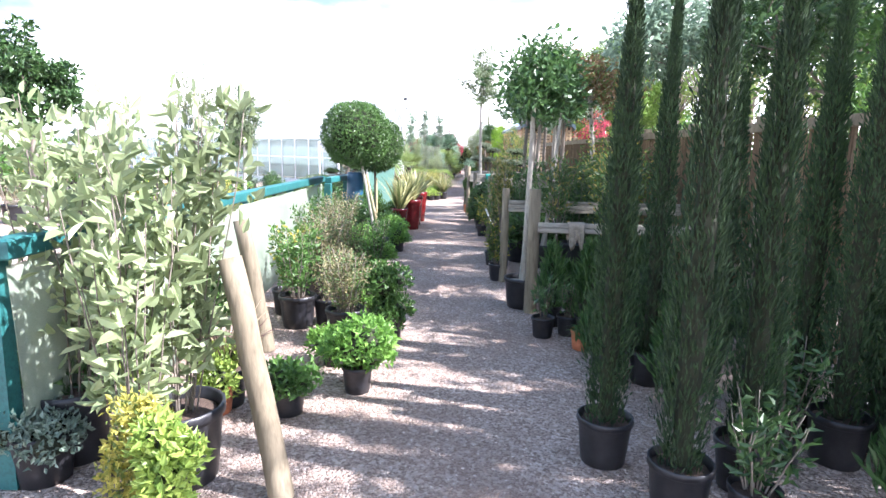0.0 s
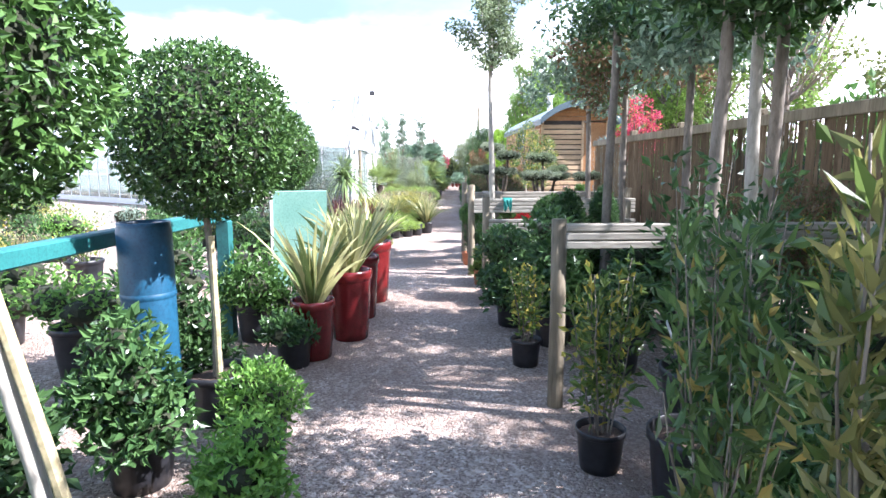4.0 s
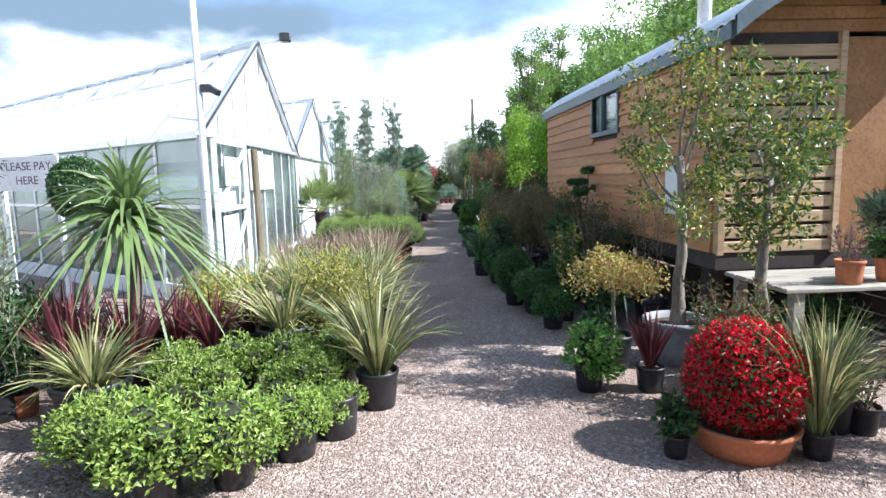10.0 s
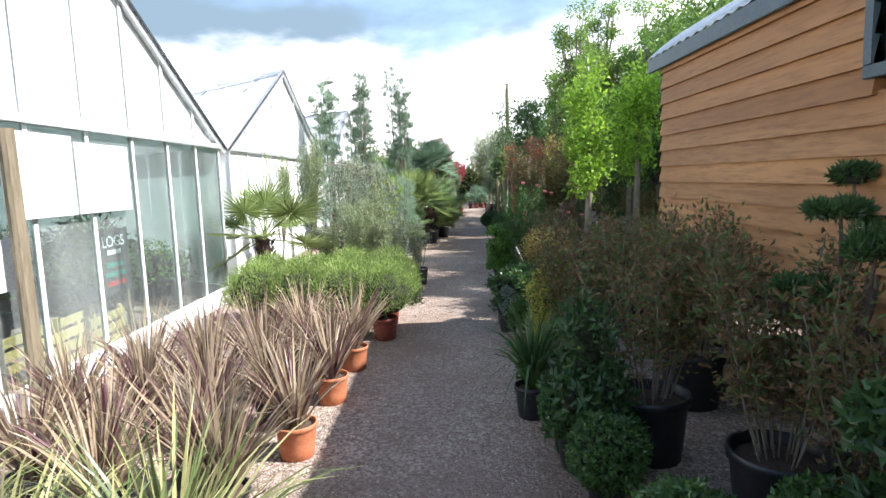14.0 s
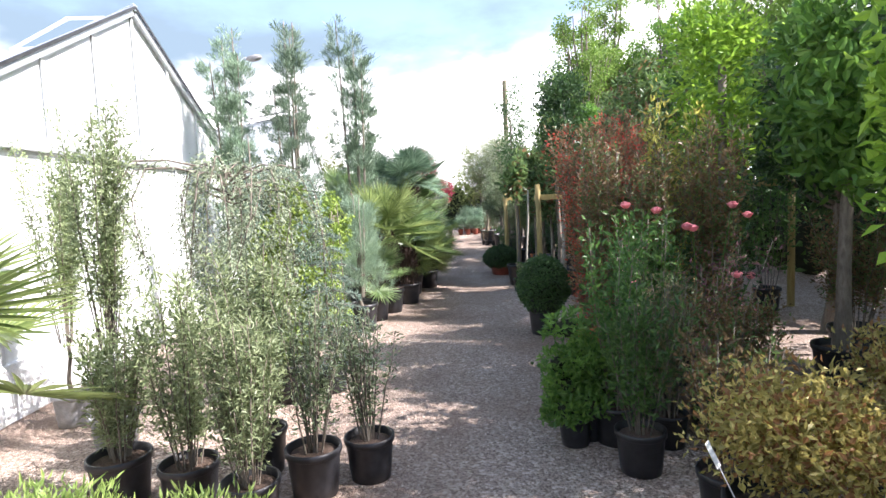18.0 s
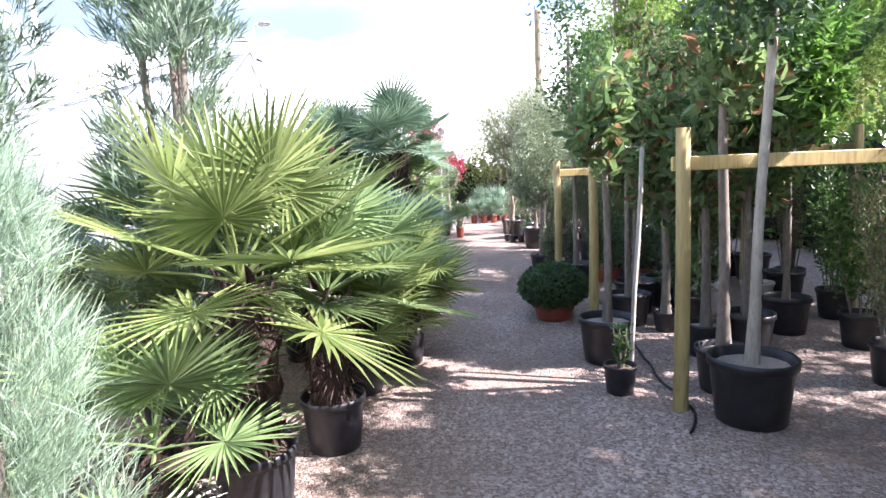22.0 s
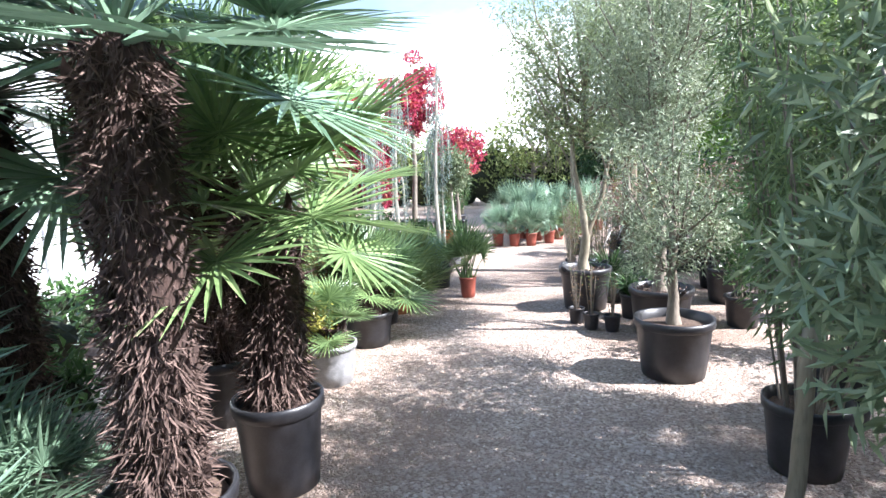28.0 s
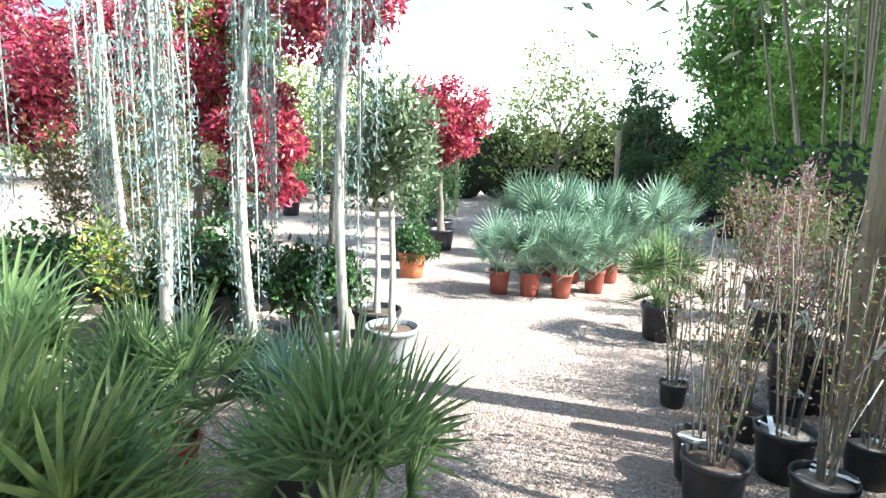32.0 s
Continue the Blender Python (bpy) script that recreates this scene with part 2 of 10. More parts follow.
LEAF = {
    "green": leaf_material("leaf_green", (0.040, 0.095, 0.022), (0.11, 0.21, 0.05), 0.42, 0.4),
    "dark": leaf_material("leaf_dark_green", (0.028, 0.068, 0.022), (0.085, 0.16, 0.05), 0.33, 0.28),
    "box": leaf_material("leaf_box", (0.032, 0.080, 0.020), (0.12, 0.22, 0.055), 0.33, 0.25),
    "fresh": leaf_material("leaf_fresh_green", (0.08, 0.18, 0.035), (0.20, 0.36, 0.07), 0.45, 0.42),
    "lime": leaf_material("leaf_lime", (0.13, 0.21, 0.04), (0.32, 0.40, 0.09), 0.45, 0.4),
    "yellow": leaf_material("leaf_yellow", (0.22, 0.22, 0.045), (0.52, 0.47, 0.11), 0.45, 0.4, (0.12, 0.17, 0.04), 0.2),
    "gold": leaf_material("leaf_gold", (0.28, 0.24, 0.06), (0.58, 0.49, 0.17), 0.5, 0.4, (0.30, 0.15, 0.06), 0.22),
    "grey": leaf_material("leaf_grey_green", (0.10, 0.15, 0.11), (0.28, 0.36, 0.28), 0.5, 0.2),
    "olive": leaf_material("leaf_olive", (0.085, 0.12, 0.06), (0.25, 0.30, 0.17), 0.45, 0.3),
    "rust": leaf_material("leaf_rust", (0.09, 0.06, 0.028), (0.25, 0.16, 0.075), 0.5, 0.4, (0.10, 0.15, 0.045), 0.35),
    "photinia": leaf_material("leaf_rust_red", (0.13, 0.085, 0.045), (0.34, 0.23, 0.125), 0.45, 0.5, (0.50, 0.085, 0.06), 0.24),
    "mixed": leaf_material("leaf_green_yellow", (0.05, 0.10, 0.02), (0.17, 0.24, 0.05), 0.4, 0.3, (0.42, 0.36, 0.06), 0.2),
    "dry": leaf_material("leaf_heather", (0.12, 0.11, 0.05), (0.30, 0.26, 0.13), 0.6, 0.25, (0.10, 0.16, 0.05), 0.35),
    "red": leaf_material("leaf_crimson", (0.20, 0.020, 0.045), (0.58, 0.085, 0.15), 0.45, 0.5, (0.52, 0.16, 0.11), 0.16),
    "petal": leaf_material("petal_red", (0.28, 0.004, 0.012), (0.78, 0.014, 0.035), 0.5, 0.3, (0.05, 0.11, 0.03), 0.28),
    "pink": leaf_material("petal_pink", (0.60, 0.16, 0.20), (0.80, 0.30, 0.32), 0.5, 0.3),
    "cypress": leaf_material("leaf_cypress", (0.010, 0.028, 0.010), (0.040, 0.080, 0.024), 0.75, 0.10),
    "pine": leaf_material("needle_blue_green", (0.11, 0.175, 0.115), (0.33, 0.43, 0.30), 0.5, 0.3),
    "bamboo": leaf_material("leaf_bamboo", (0.075, 0.115, 0.045), (0.22, 0.29, 0.13), 0.45, 0.35),
    "willow": leaf_material("leaf_willow", (0.13, 0.17, 0.075), (0.38, 0.44, 0.24), 0.5, 0.4),
    "blue": leaf_material("needle_blue_grey", (0.11, 0.165, 0.15), (0.31, 0.41, 0.37), 0.5, 0.25),
    "palm": leaf_material("palm_green", (0.09, 0.15, 0.055), (0.25, 0.345, 0.14), 0.32, 0.30),
    "palmlight": leaf_material("palm_light", (0.105, 0.155, 0.045), (0.30, 0.36, 0.13), 0.32, 0.4),
    "palmblue": leaf_material("palm_blue", (0.085, 0.145, 0.09), (0.23, 0.33, 0.22), 0.3, 0.18),
    "variegated": leaf_material("blade_variegated", (0.19, 0.20, 0.07), (0.52, 0.48, 0.24), 0.4, 0.25, (0.10, 0.14, 0.045), 0.35),
    "strap": leaf_material("blade_green", (0.07, 0.12, 0.035), (0.22, 0.29, 0.11), 0.32, 0.25, (0.48, 0.50, 0.27), 0.3),
    "purple": leaf_material("blade_purple", (0.06, 0.018, 0.022), (0.20, 0.055, 0.06), 0.4, 0.25),
    "bronze": leaf_material("blade_bronze", (0.15, 0.115, 0.075), (0.40, 0.31, 0.21), 0.45, 0.25, (0.11, 0.05, 0.055), 0.28),
    "mound": leaf_material("needle_lime", (0.12, 0.19, 0.045), (0.30, 0.38, 0.11), 0.5, 0.35),
    "magnolia": leaf_material("leaf_magnolia", (0.060, 0.11, 0.040), (0.19, 0.27, 0.10), 0.28, 0.5, (0.17, 0.105, 0.05), 0.16),
    "bright": leaf_material("tree_bright_green", (0.14, 0.27, 0.03), (0.38, 0.56, 0.07), 0.45, 0.5),
    "birch": leaf_material("tree_light_green", (0.09, 0.17, 0.03), (0.24, 0.36, 0.08), 0.5, 0.45),
    "slate": leaf_material("leaf_slate_green", (0.045, 0.066, 0.050), (0.17, 0.215, 0.175), 0.45, 0.2),
    "fir": leaf_material("needle_fir", (0.10, 0.155, 0.12), (0.27, 0.36, 0.29), 0.5, 0.25),
    "silver": leaf_material("leaf_silver_olive", (0.12, 0.15, 0.085), (0.36, 0.41, 0.28), 0.45, 0.25),
    "loquat": leaf_material("leaf_golden_bronze", (0.10, 0.115, 0.035), (0.30, 0.27, 0.09), 0.35, 0.45, (0.08, 0.12, 0.03), 0.3),
    "glossy": leaf_material("leaf_glossy_mixed", (0.040, 0.085, 0.028), (0.14, 0.22, 0.065), 0.28, 0.35, (0.30, 0.24, 0.07), 0.12),
    "plum": leaf_material("leaf_dull_plum", (0.11, 0.050, 0.055), (0.32, 0.16, 0.165), 0.5, 0.35, (0.10, 0.12, 0.05), 0.3),
    "wood_far": leaf_material("tree_olive_green", (0.09, 0.12, 0.03), (0.22, 0.25, 0.08), 0.6, 0.3),
}
BARK = plain_material("bark_grey", (0.13, 0.105, 0.08), (0.26, 0.225, 0.18), 0.85, 14, 0.6, (1, 1, 0.3))
BARK_PALE = plain_material("bark_pale", (0.30, 0.27, 0.22), (0.46, 0.43, 0.36), 0.8, 10, 0.4, (1, 1, 0.3))
BARK_DARK = plain_material("bark_dark", (0.07, 0.055, 0.04), (0.16, 0.12, 0.09), 0.9, 14, 0.7, (1, 1, 0.3))
# near-black bodies inside crowns: the shade between leaves, put in as colour
SHADE_CORE = plain_material("inner_shade", (0.018, 0.022, 0.010), (0.036, 0.042, 0.018), 0.95, 18, 0.5)
FIBRE = plain_material("palm_fibre", (0.030, 0.017, 0.013), (0.085, 0.050, 0.040), 0.95, 20, 0.9, (1, 1, 0.4))
FIBRE_PALE = plain_material("palm_hair", (0.06, 0.036, 0.028), (0.20, 0.135, 0.11), 0.95, 20, 0.2)
BARK_OLIVE = plain_material("bark_olive", (0.15, 0.125, 0.085), (0.31, 0.27, 0.195), 0.85, 12, 0.7, (1, 1, 0.3))
CANE = plain_material("bamboo_cane", (0.42, 0.34, 0.18), (0.60, 0.50, 0.30), 0.5, 12, 0.1)
POST = plain_material("weathered_post", (0.15, 0.12, 0.075), (0.30, 0.25, 0.17), 0.85, 5, 0.6, (1, 1, 0.12), 0.0, 45)
POST_GREEN = plain_material("treated_post", (0.34, 0.25, 0.09), (0.52, 0.41, 0.17), 0.75, 4, 0.4, (1, 1, 0.12), 0.0, 45)
BOARD = plain_material("grey_decking", (0.24, 0.215, 0.17), (0.42, 0.39, 0.32), 0.85, 6, 0.6, (0.12, 1, 1), 0.0, 50)
CEDAR = plain_material("cedar_cladding", (0.29, 0.128, 0.042), (0.45, 0.225, 0.083), 0.65, 3, 0.35, (1, 0.10, 1), 0.0, 40)
CEDAR_PALE = plain_material("pale_cladding", (0.44, 0.29, 0.16), (0.60, 0.43, 0.26), 0.7, 3, 0.35, (0.1, 1, 1), 0.0, 40)
PAINT_SLATE = plain_material("slate_grey_paint", (0.060, 0.092, 0.105), (0.095, 0.130, 0.142), 0.5, 6, 0.1)
TEAL = plain_material("teal_paint", (0.012, 0.10, 0.10), (0.025, 0.16, 0.15), 0.6, 6, 0.25)
BLUE = plain_material("blue_paint", (0.008, 0.055, 0.105), (0.015, 0.09, 0.16), 0.45, 4, 0.1)
WHITE = plain_material("white_paint", (0.74, 0.76, 0.76), (0.82, 0.83, 0.83), 0.55, 5, 0.08)
ALU = plain_material("dull_aluminium", (0.62, 0.64, 0.65), (0.74, 0.75, 0.76), 0.42, 10, 0.05, None, 0.6)
ROOF_METAL = plain_material("corrugated_metal", (0.42, 0.46, 0.48), (0.58, 0.62, 0.63), 0.45, 3, 0.1, None, 0.5)
NETTING = plain_material("green_netting", (0.38, 0.47, 0.36), (0.56, 0.60, 0.48), 0.8, 1.2, 0.3, None, 0.0, 160)
NET_TREE = NETTING.node_tree
net_open = NET_TREE.nodes.new("ShaderNodeBsdfTransparent")
net_mix = NET_TREE.nodes.new("ShaderNodeMixShader")
net_out = NET_TREE.nodes["Material Output"]
net_through = NET_TREE.nodes.new("ShaderNodeBsdfTranslucent")
net_through.inputs["Color"].default_value = (0.5, 0.58, 0.42, 1)
net_cloth = NET_TREE.nodes.new("ShaderNodeMixShader")
net_cloth.inputs["Fac"].default_value = 0.4
NET_TREE.links.new(NET_TREE.nodes["Principled BSDF"].outputs["BSDF"], net_cloth.inputs[1])
NET_TREE.links.new(net_through.outputs["BSDF"], net_cloth.inputs[2])
NET_TREE.links.new(ramped(NET_TREE, noise_of(NET_TREE, 0.9, 4.0), -0.1, 1.5), net_mix.inputs["Fac"])
NET_TREE.links.new(net_cloth.outputs["Shader"], net_mix.inputs[1])
NET_TREE.links.new(net_open.outputs["BSDF"], net_mix.inputs[2])
NET_TREE.links.new(net_mix.outputs["Shader"], net_out.inputs["Surface"])
GREEN_PLASTIC = plain_material("sea_green_plastic", (0.20, 0.42, 0.33), (0.32, 0.55, 0.45), 0.4, 1.5, 0.05)
REED = plain_material("reed", (0.10, 0.065, 0.035), (0.24, 0.17, 0.10), 0.85, 6, 0.4, (1, 1, 0.1))
SOIL = plain_material("bark_mulch", (0.045, 0.028, 0.02), (0.17, 0.11, 0.075), 0.95, 30, 0.9, None, 0.0, 120)
CHIPS = plain_material("pale_gravel_mulch", (0.25, 0.20, 0.15), (0.50, 0.43, 0.36), 0.95, 45, 0.9, None, 0.0, 140)
SACK = plain_material("hessian", (0.26, 0.22, 0.16), (0.38, 0.33, 0.26), 0.95, 25, 0.7, None, 0.0, 220)
PAPER = plain_material("white_plastic", (0.74, 0.75, 0.74), (0.82, 0.82, 0.81), 0.45, 6, 0.03)
DARKWOOD = plain_material("dark_timber", (0.035, 0.028, 0.022), (0.07, 0.055, 0.045), 0.8, 8, 0.4)
METAL = plain_material("black_metal", (0.02, 0.02, 0.022), (0.05, 0.05, 0.05), 0.4, 8, 0.1)
REDINK = plain_material("red_print", (0.50, 0.02, 0.02), (0.60, 0.03, 0.03), 0.5, 6, 0.0)
GREENINK = plain_material("teal_twine", (0.01, 0.20, 0.16), (0.02, 0.30, 0.24), 0.6, 40, 0.3)
POT = {
    "black": plain_material("black_pot", (0.012, 0.012, 0.014), (0.030, 0.030, 0.034), 0.42, 5, 0.1),
    "terracotta": plain_material("terracotta", (0.38, 0.12, 0.05), (0.50, 0.19, 0.09), 0.8, 7, 0.25),
    "brown": plain_material("brown_red_pot", (0.20, 0.045, 0.028), (0.28, 0.07, 0.045), 0.5, 6, 0.1),
    "red": plain_material("glazed_red_pot", (0.10, 0.010, 0.010), (0.17, 0.016, 0.016), 0.25, 6, 0.05),
    "grey": plain_material("grey_pot", (0.22, 0.22, 0.22), (0.34, 0.34, 0.34), 0.6, 6, 0.15),
    "white": plain_material("white_pot", (0.52, 0.51, 0.48), (0.62, 0.61, 0.58), 0.7, 6, 0.15),
}
GRAVEL = gravel_material()
GLASS = glass_material("glass")
GLASS_HAZY = glass_material("limey_glass", (0.72, 0.82, 0.80), 0.03)
GLASS_WHITE = glass_material("whitewashed_glass", (0.9, 0.94, 0.93), 0.93)


# ---------------------------------------------------------------- mesh tools
def mesh_from(name, verts, faces, smooth=False):
    """A mesh from an array of places and a list of face arrays, each of one corner count."""
    verts = np.asarray(verts, float).reshape(-1, 3)
    me = bpy.data.meshes.new(name)
    faces = [np.asarray(f, int) for f in faces if len(f)]
    loops = np.concatenate([f.ravel() for f in faces])
    sizes = np.concatenate([np.full(len(f), f.shape[1]) for f in faces])
    me.vertices.add(len(verts))
    me.vertices.foreach_set("co", verts.ravel())
    me.loops.add(len(loops))
    me.loops.foreach_set("vertex_index", loops)
    me.polygons.add(len(sizes))
    me.polygons.foreach_set("loop_start", np.r_[0, np.cumsum(sizes)[:-1]])
    me.polygons.foreach_set("use_smooth", np.full(len(sizes), smooth))
    me.update(calc_edges=True)
    me.validate()
    return me


def joined(pieces):
    """Joins (verts, faces) pairs, with faces as lists of quads or triangles arrays."""
    verts, quads, tris, at = [], [], [], 0
    for v, f in pieces:
        v = np.asarray(v, float).reshape(-1, 3)
        f = np.asarray(f, int)
        (quads if f.shape[1] == 4 else tris).append(f + at)
        verts.append(v)
        at += len(v)
    out = []
    if quads:
        out.append(np.concatenate(quads))
    if tris:
        out.append(np.concatenate(tris))
    return np.concatenate(verts), out


def part(name, me, material, parent, label="", m=None, category="", group=""):
    ob = new(name, me)
    if not me.materials:
        me.materials.append(material)
    ob.parent = parent
    if m is not None:
        ob.matrix_local = m
    if label:
        tagged(ob, label)
    return ob


def box_data(x0, x1, y0, y1, z0, z1, bevel=0.0):
    """A box with its long edges chamfered, as verts and quads."""
    if not bevel:
        v = [(x, y, z) for z in (z0, z1) for x, y in ((x0, y0), (x1, y0), (x1, y1), (x0, y1))]
        f = [(3, 2, 1, 0), (4, 5, 6, 7), (0, 1, 5, 4), (1, 2, 6, 5), (2, 3, 7, 6), (3, 0, 4, 7)]
        return np.array(v), np.array(f)
    b = bevel
    rings = []
    for z, s in ((z0, b), (z0 + b, 0), (z1 - b, 0), (z1, b)):
        rings.append([(x0 + s, y0 + s, z), (x1 - s, y0 + s, z), (x1 - s, y1 - s, z), (x0 + s, y1 - s, z)])
    v = np.array(rings).reshape(-1, 3)
    f = [(3, 2, 1, 0), (12, 13, 14, 15)]
    for r in range(3):
        for k in range(4):
            a, c = r * 4 + k, r * 4 + (k + 1) % 4
            f.append((a, c, c + 4, a + 4))
    return v, np.array(f)


def box_mesh(name, *dims, bevel=0.0):
    v, f = box_data(*dims, bevel=bevel)
    return mesh_from(name, v, [f])


def tube(points, radii, sides=8):
    """A round tapered tube along points."""
    points, radii = np.asarray(points, float), np.asarray(radii, float)
    ways = np.gradient(points, axis=0)
    ways /= np.linalg.norm(ways, axis=1)[:, None] + 1e-9
    ref = np.array([0.31, 0.95, 0.05])
    u = np.cross(ways, ref)
    u /= np.linalg.norm(u, axis=1)[:, None] + 1e-9
    w = np.cross(ways, u)
    a = np.linspace(0, 2 * np.pi, sides, endpoint=False)
    v = points[:, None] + radii[:, None, None] * (np.cos(a)[None, :, None] * u[:, None] + np.sin(a)[None, :, None] * w[:, None])
    n = len(points)
    f = [(i * sides + k, i * sides + (k + 1) % sides, (i + 1) * sides + (k + 1) % sides, (i + 1) * sides + k) for i in range(n - 1) for k in range(sides)]
    return v.reshape(-1, 3), np.array(f)


def capped(points, radii, sides=8):
    """A tube whose end closes to a point."""
    points, radii = np.asarray(points, float), np.asarray(radii, float)
    tip = points[-1] + (points[-1] - points[-2]) * 0.001
    return tube(np.vstack([points, tip]), np.r_[radii, radii[-1] * 0.02], sides)


def limb(points, radii, sides=6):
    """A woody limb of a crown, kept apart from its leaves."""
    return (*capped(points, radii, sides), "wood")


def lathe(profile, sides=22):
    """Turns (radius, height) pairs about the z axis."""
    prof = np.asarray(profile, float)
    a = np.linspace(0, 2 * np.pi, sides, endpoint=False)
    v = np.stack([prof[:, :1] * np.cos(a), prof[:, :1] * np.sin(a), np.repeat(prof[:, 1:], sides, 1)], -1).reshape(-1, 3)
    f = [(i * sides + k, i * sides + (k + 1) % sides, (i + 1) * sides + (k + 1) % sides, (i + 1) * sides + k) for i in range(len(prof) - 1) for k in range(sides)]
    return v, np.array(f)


def unit(v):
    return v / (np.linalg.norm(v, axis=-1, keepdims=True) + 1e-9)


def leaf_quads(pos, way, length, width, rng, fold=0.25, face=None):
    """Small folded leaves: a kite of four corners each."""
    n = len(pos)
    way = unit(way)
    side = unit(np.cross(way, rng.normal(size=(n, 3)) if face is None else face + rng.normal(scale=0.45, size=(n, 3))))
    up = np.cross(side, way)
    ln = length * rng.uniform(0.65, 1.25, (n, 1))
    wd = width * rng.uniform(0.7, 1.2, (n, 1))
    if 0.085 <= length <= 0.125 or 0.139 < length < 0.155:
        low, high, tip = pos + way * ln * 0.32, pos + way * ln * 0.68 - up * ln * 0.03, pos + way * ln - up * ln * 0.14
        lift = up * wd * fold
        v = np.stack([pos, low + side * wd * 0.44 + lift, high + side * wd * 0.36 + lift * 0.8, tip, high - side * wd * 0.36 + lift * 0.8, low - side * wd * 0.44 + lift], 1)
        i = 6 * np.arange(n)[:, None]
        f = np.concatenate([i + [0, 1, 2, 3], i + [0, 3, 4, 5]])
        return v.reshape(-1, 3), f
    mid = pos + way * ln * 0.45
    v = np.stack([pos, mid + side * wd * 0.5 + up * wd * fold, pos + way * ln - up * ln * 0.10, mid - side * wd * 0.5 + up * wd * fold], 1)
    f = np.arange(4 * n).reshape(n, 4)
    return v.reshape(-1, 3), f


def blades(base, way, length, width, droop, rng, segs=5):
    """Long arching blades: strips that bend down along their length."""
    n = len(base)
    way = unit(way)
    s = np.linspace(0, 1, segs + 1)
    ln = length * rng.uniform(0.7, 1.15, n)
    dr = droop * rng.uniform(0.6, 1.4, n)
    pts = base[:, None] + way[:, None] * (ln[:, None] * s)[..., None]
    flat = way.copy()
    flat[:, 2] = 0
    flat = unit(flat)
    bend = (ln * dr)[:, None] * s**2.2
    pts = pts + np.stack([flat[:, 0:1] * bend * 0.35, flat[:, 1:2] * bend * 0.35, -bend], -1)
    side = unit(np.cross(way, np.array([0, 0, 1.0]) + rng.normal(scale=0.35, size=(n, 3))))
    taper = np.array([0.55] + [1.0 - 0.97 * max(0.0, (q - 0.3) / 0.7) ** 1.4 for q in s[1:]])
    half = (width * rng.uniform(0.7, 1.2, n))[:, None] * taper * 0.5
    v = np.stack([pts - side[:, None] * half[..., None], pts + side[:, None] * half[..., None]], 2)
    idx = np.arange(n * (segs + 1) * 2).reshape(n, segs + 1, 2)
    f = np.stack([idx[:, :-1, 0], idx[:, :-1, 1], idx[:, 1:, 1], idx[:, 1:, 0]], -1).reshape(-1, 4)
    return v.reshape(-1, 3), f


def on_sphere(n, rng):
    return unit(rng.normal(size=(n, 3)))


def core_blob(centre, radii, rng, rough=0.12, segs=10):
    """A lumpy inner body that closes the gaps between leaves with painted shade."""
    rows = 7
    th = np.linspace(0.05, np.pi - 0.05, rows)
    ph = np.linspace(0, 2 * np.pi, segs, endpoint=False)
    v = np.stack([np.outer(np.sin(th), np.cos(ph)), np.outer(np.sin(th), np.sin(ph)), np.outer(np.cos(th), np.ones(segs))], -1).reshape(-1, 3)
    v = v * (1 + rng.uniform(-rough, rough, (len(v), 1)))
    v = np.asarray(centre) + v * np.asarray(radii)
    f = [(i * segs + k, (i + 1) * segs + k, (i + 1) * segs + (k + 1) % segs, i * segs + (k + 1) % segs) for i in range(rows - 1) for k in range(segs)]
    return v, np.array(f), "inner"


# ---------------------------------------------------------------- crowns, built at their real size
def crown_ball(w, h, leaf, rng):
    r = np.array([w / 2, w / 2, h / 2])
    n = int(min(11500, 13.5 * w * h / (leaf * leaf * 0.55)))
    d = on_sphere(n, rng)
    lump = 1 + 0.035 * np.sin(d[:, :1] * 9 + 1) * np.cos(d[:, 1:2] * 8) + rng.normal(scale=0.03, size=(n, 1))
    depth = 1 - 0.16 * rng.random((n, 1)) ** 2
    pos = d * r * lump * depth * 0.97 + [0, 0, h / 2]
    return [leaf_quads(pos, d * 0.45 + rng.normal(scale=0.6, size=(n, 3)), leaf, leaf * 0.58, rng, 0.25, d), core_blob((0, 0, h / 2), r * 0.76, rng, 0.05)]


def crown_dome(w, h, leaf, rng, lumps=9, dense=1.0, low=0.0, under=False, most=2000):
    pieces = []
    wanted = dense * 8.5 * w * h / (leaf * leaf * 0.5)
    total = int(min(most, wanted))
    leaf *= min(1.3, max(1.0, (wanted / most) ** 0.5))
    for k in range(lumps):
        a = rng.uniform(0, 2 * np.pi)
        q = rng.uniform(0.1, 1.0) ** 0.6
        rad = rng.uniform(0.24, 0.34) * min(w, h * 1.3)
        cz = low * h + (h * (1 - low) - rad * 0.95) * rng.uniform(0.12, 1.0) * (1.1 - 0.45 * q)
        c = np.array([np.cos(a) * (w / 2 - rad * 0.8) * q, np.sin(a) * (w / 2 - rad * 0.8) * q, max(cz, rad * 0.6)])
        n = total // lumps
        d = on_sphere(n, rng)
        if not under:
            d[:, 2] = np.abs(d[:, 2]) * 1.1 - 0.35
            d = unit(d)
        pos = c + d * rad * (1 - (0.75 if under else 0.3) * rng.random((n, 1)) ** 1.5) * (1 + rng.normal(scale=0.06, size=(n, 1)))
        pieces.append(leaf_quads(pos, d * 0.5 + [0, 0, 0.2] + rng.normal(scale=0.6, size=(n, 3)), leaf, leaf * 0.5, rng, 0.25, d))
        if not under:
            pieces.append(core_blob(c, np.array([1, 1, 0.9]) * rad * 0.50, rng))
    return pieces


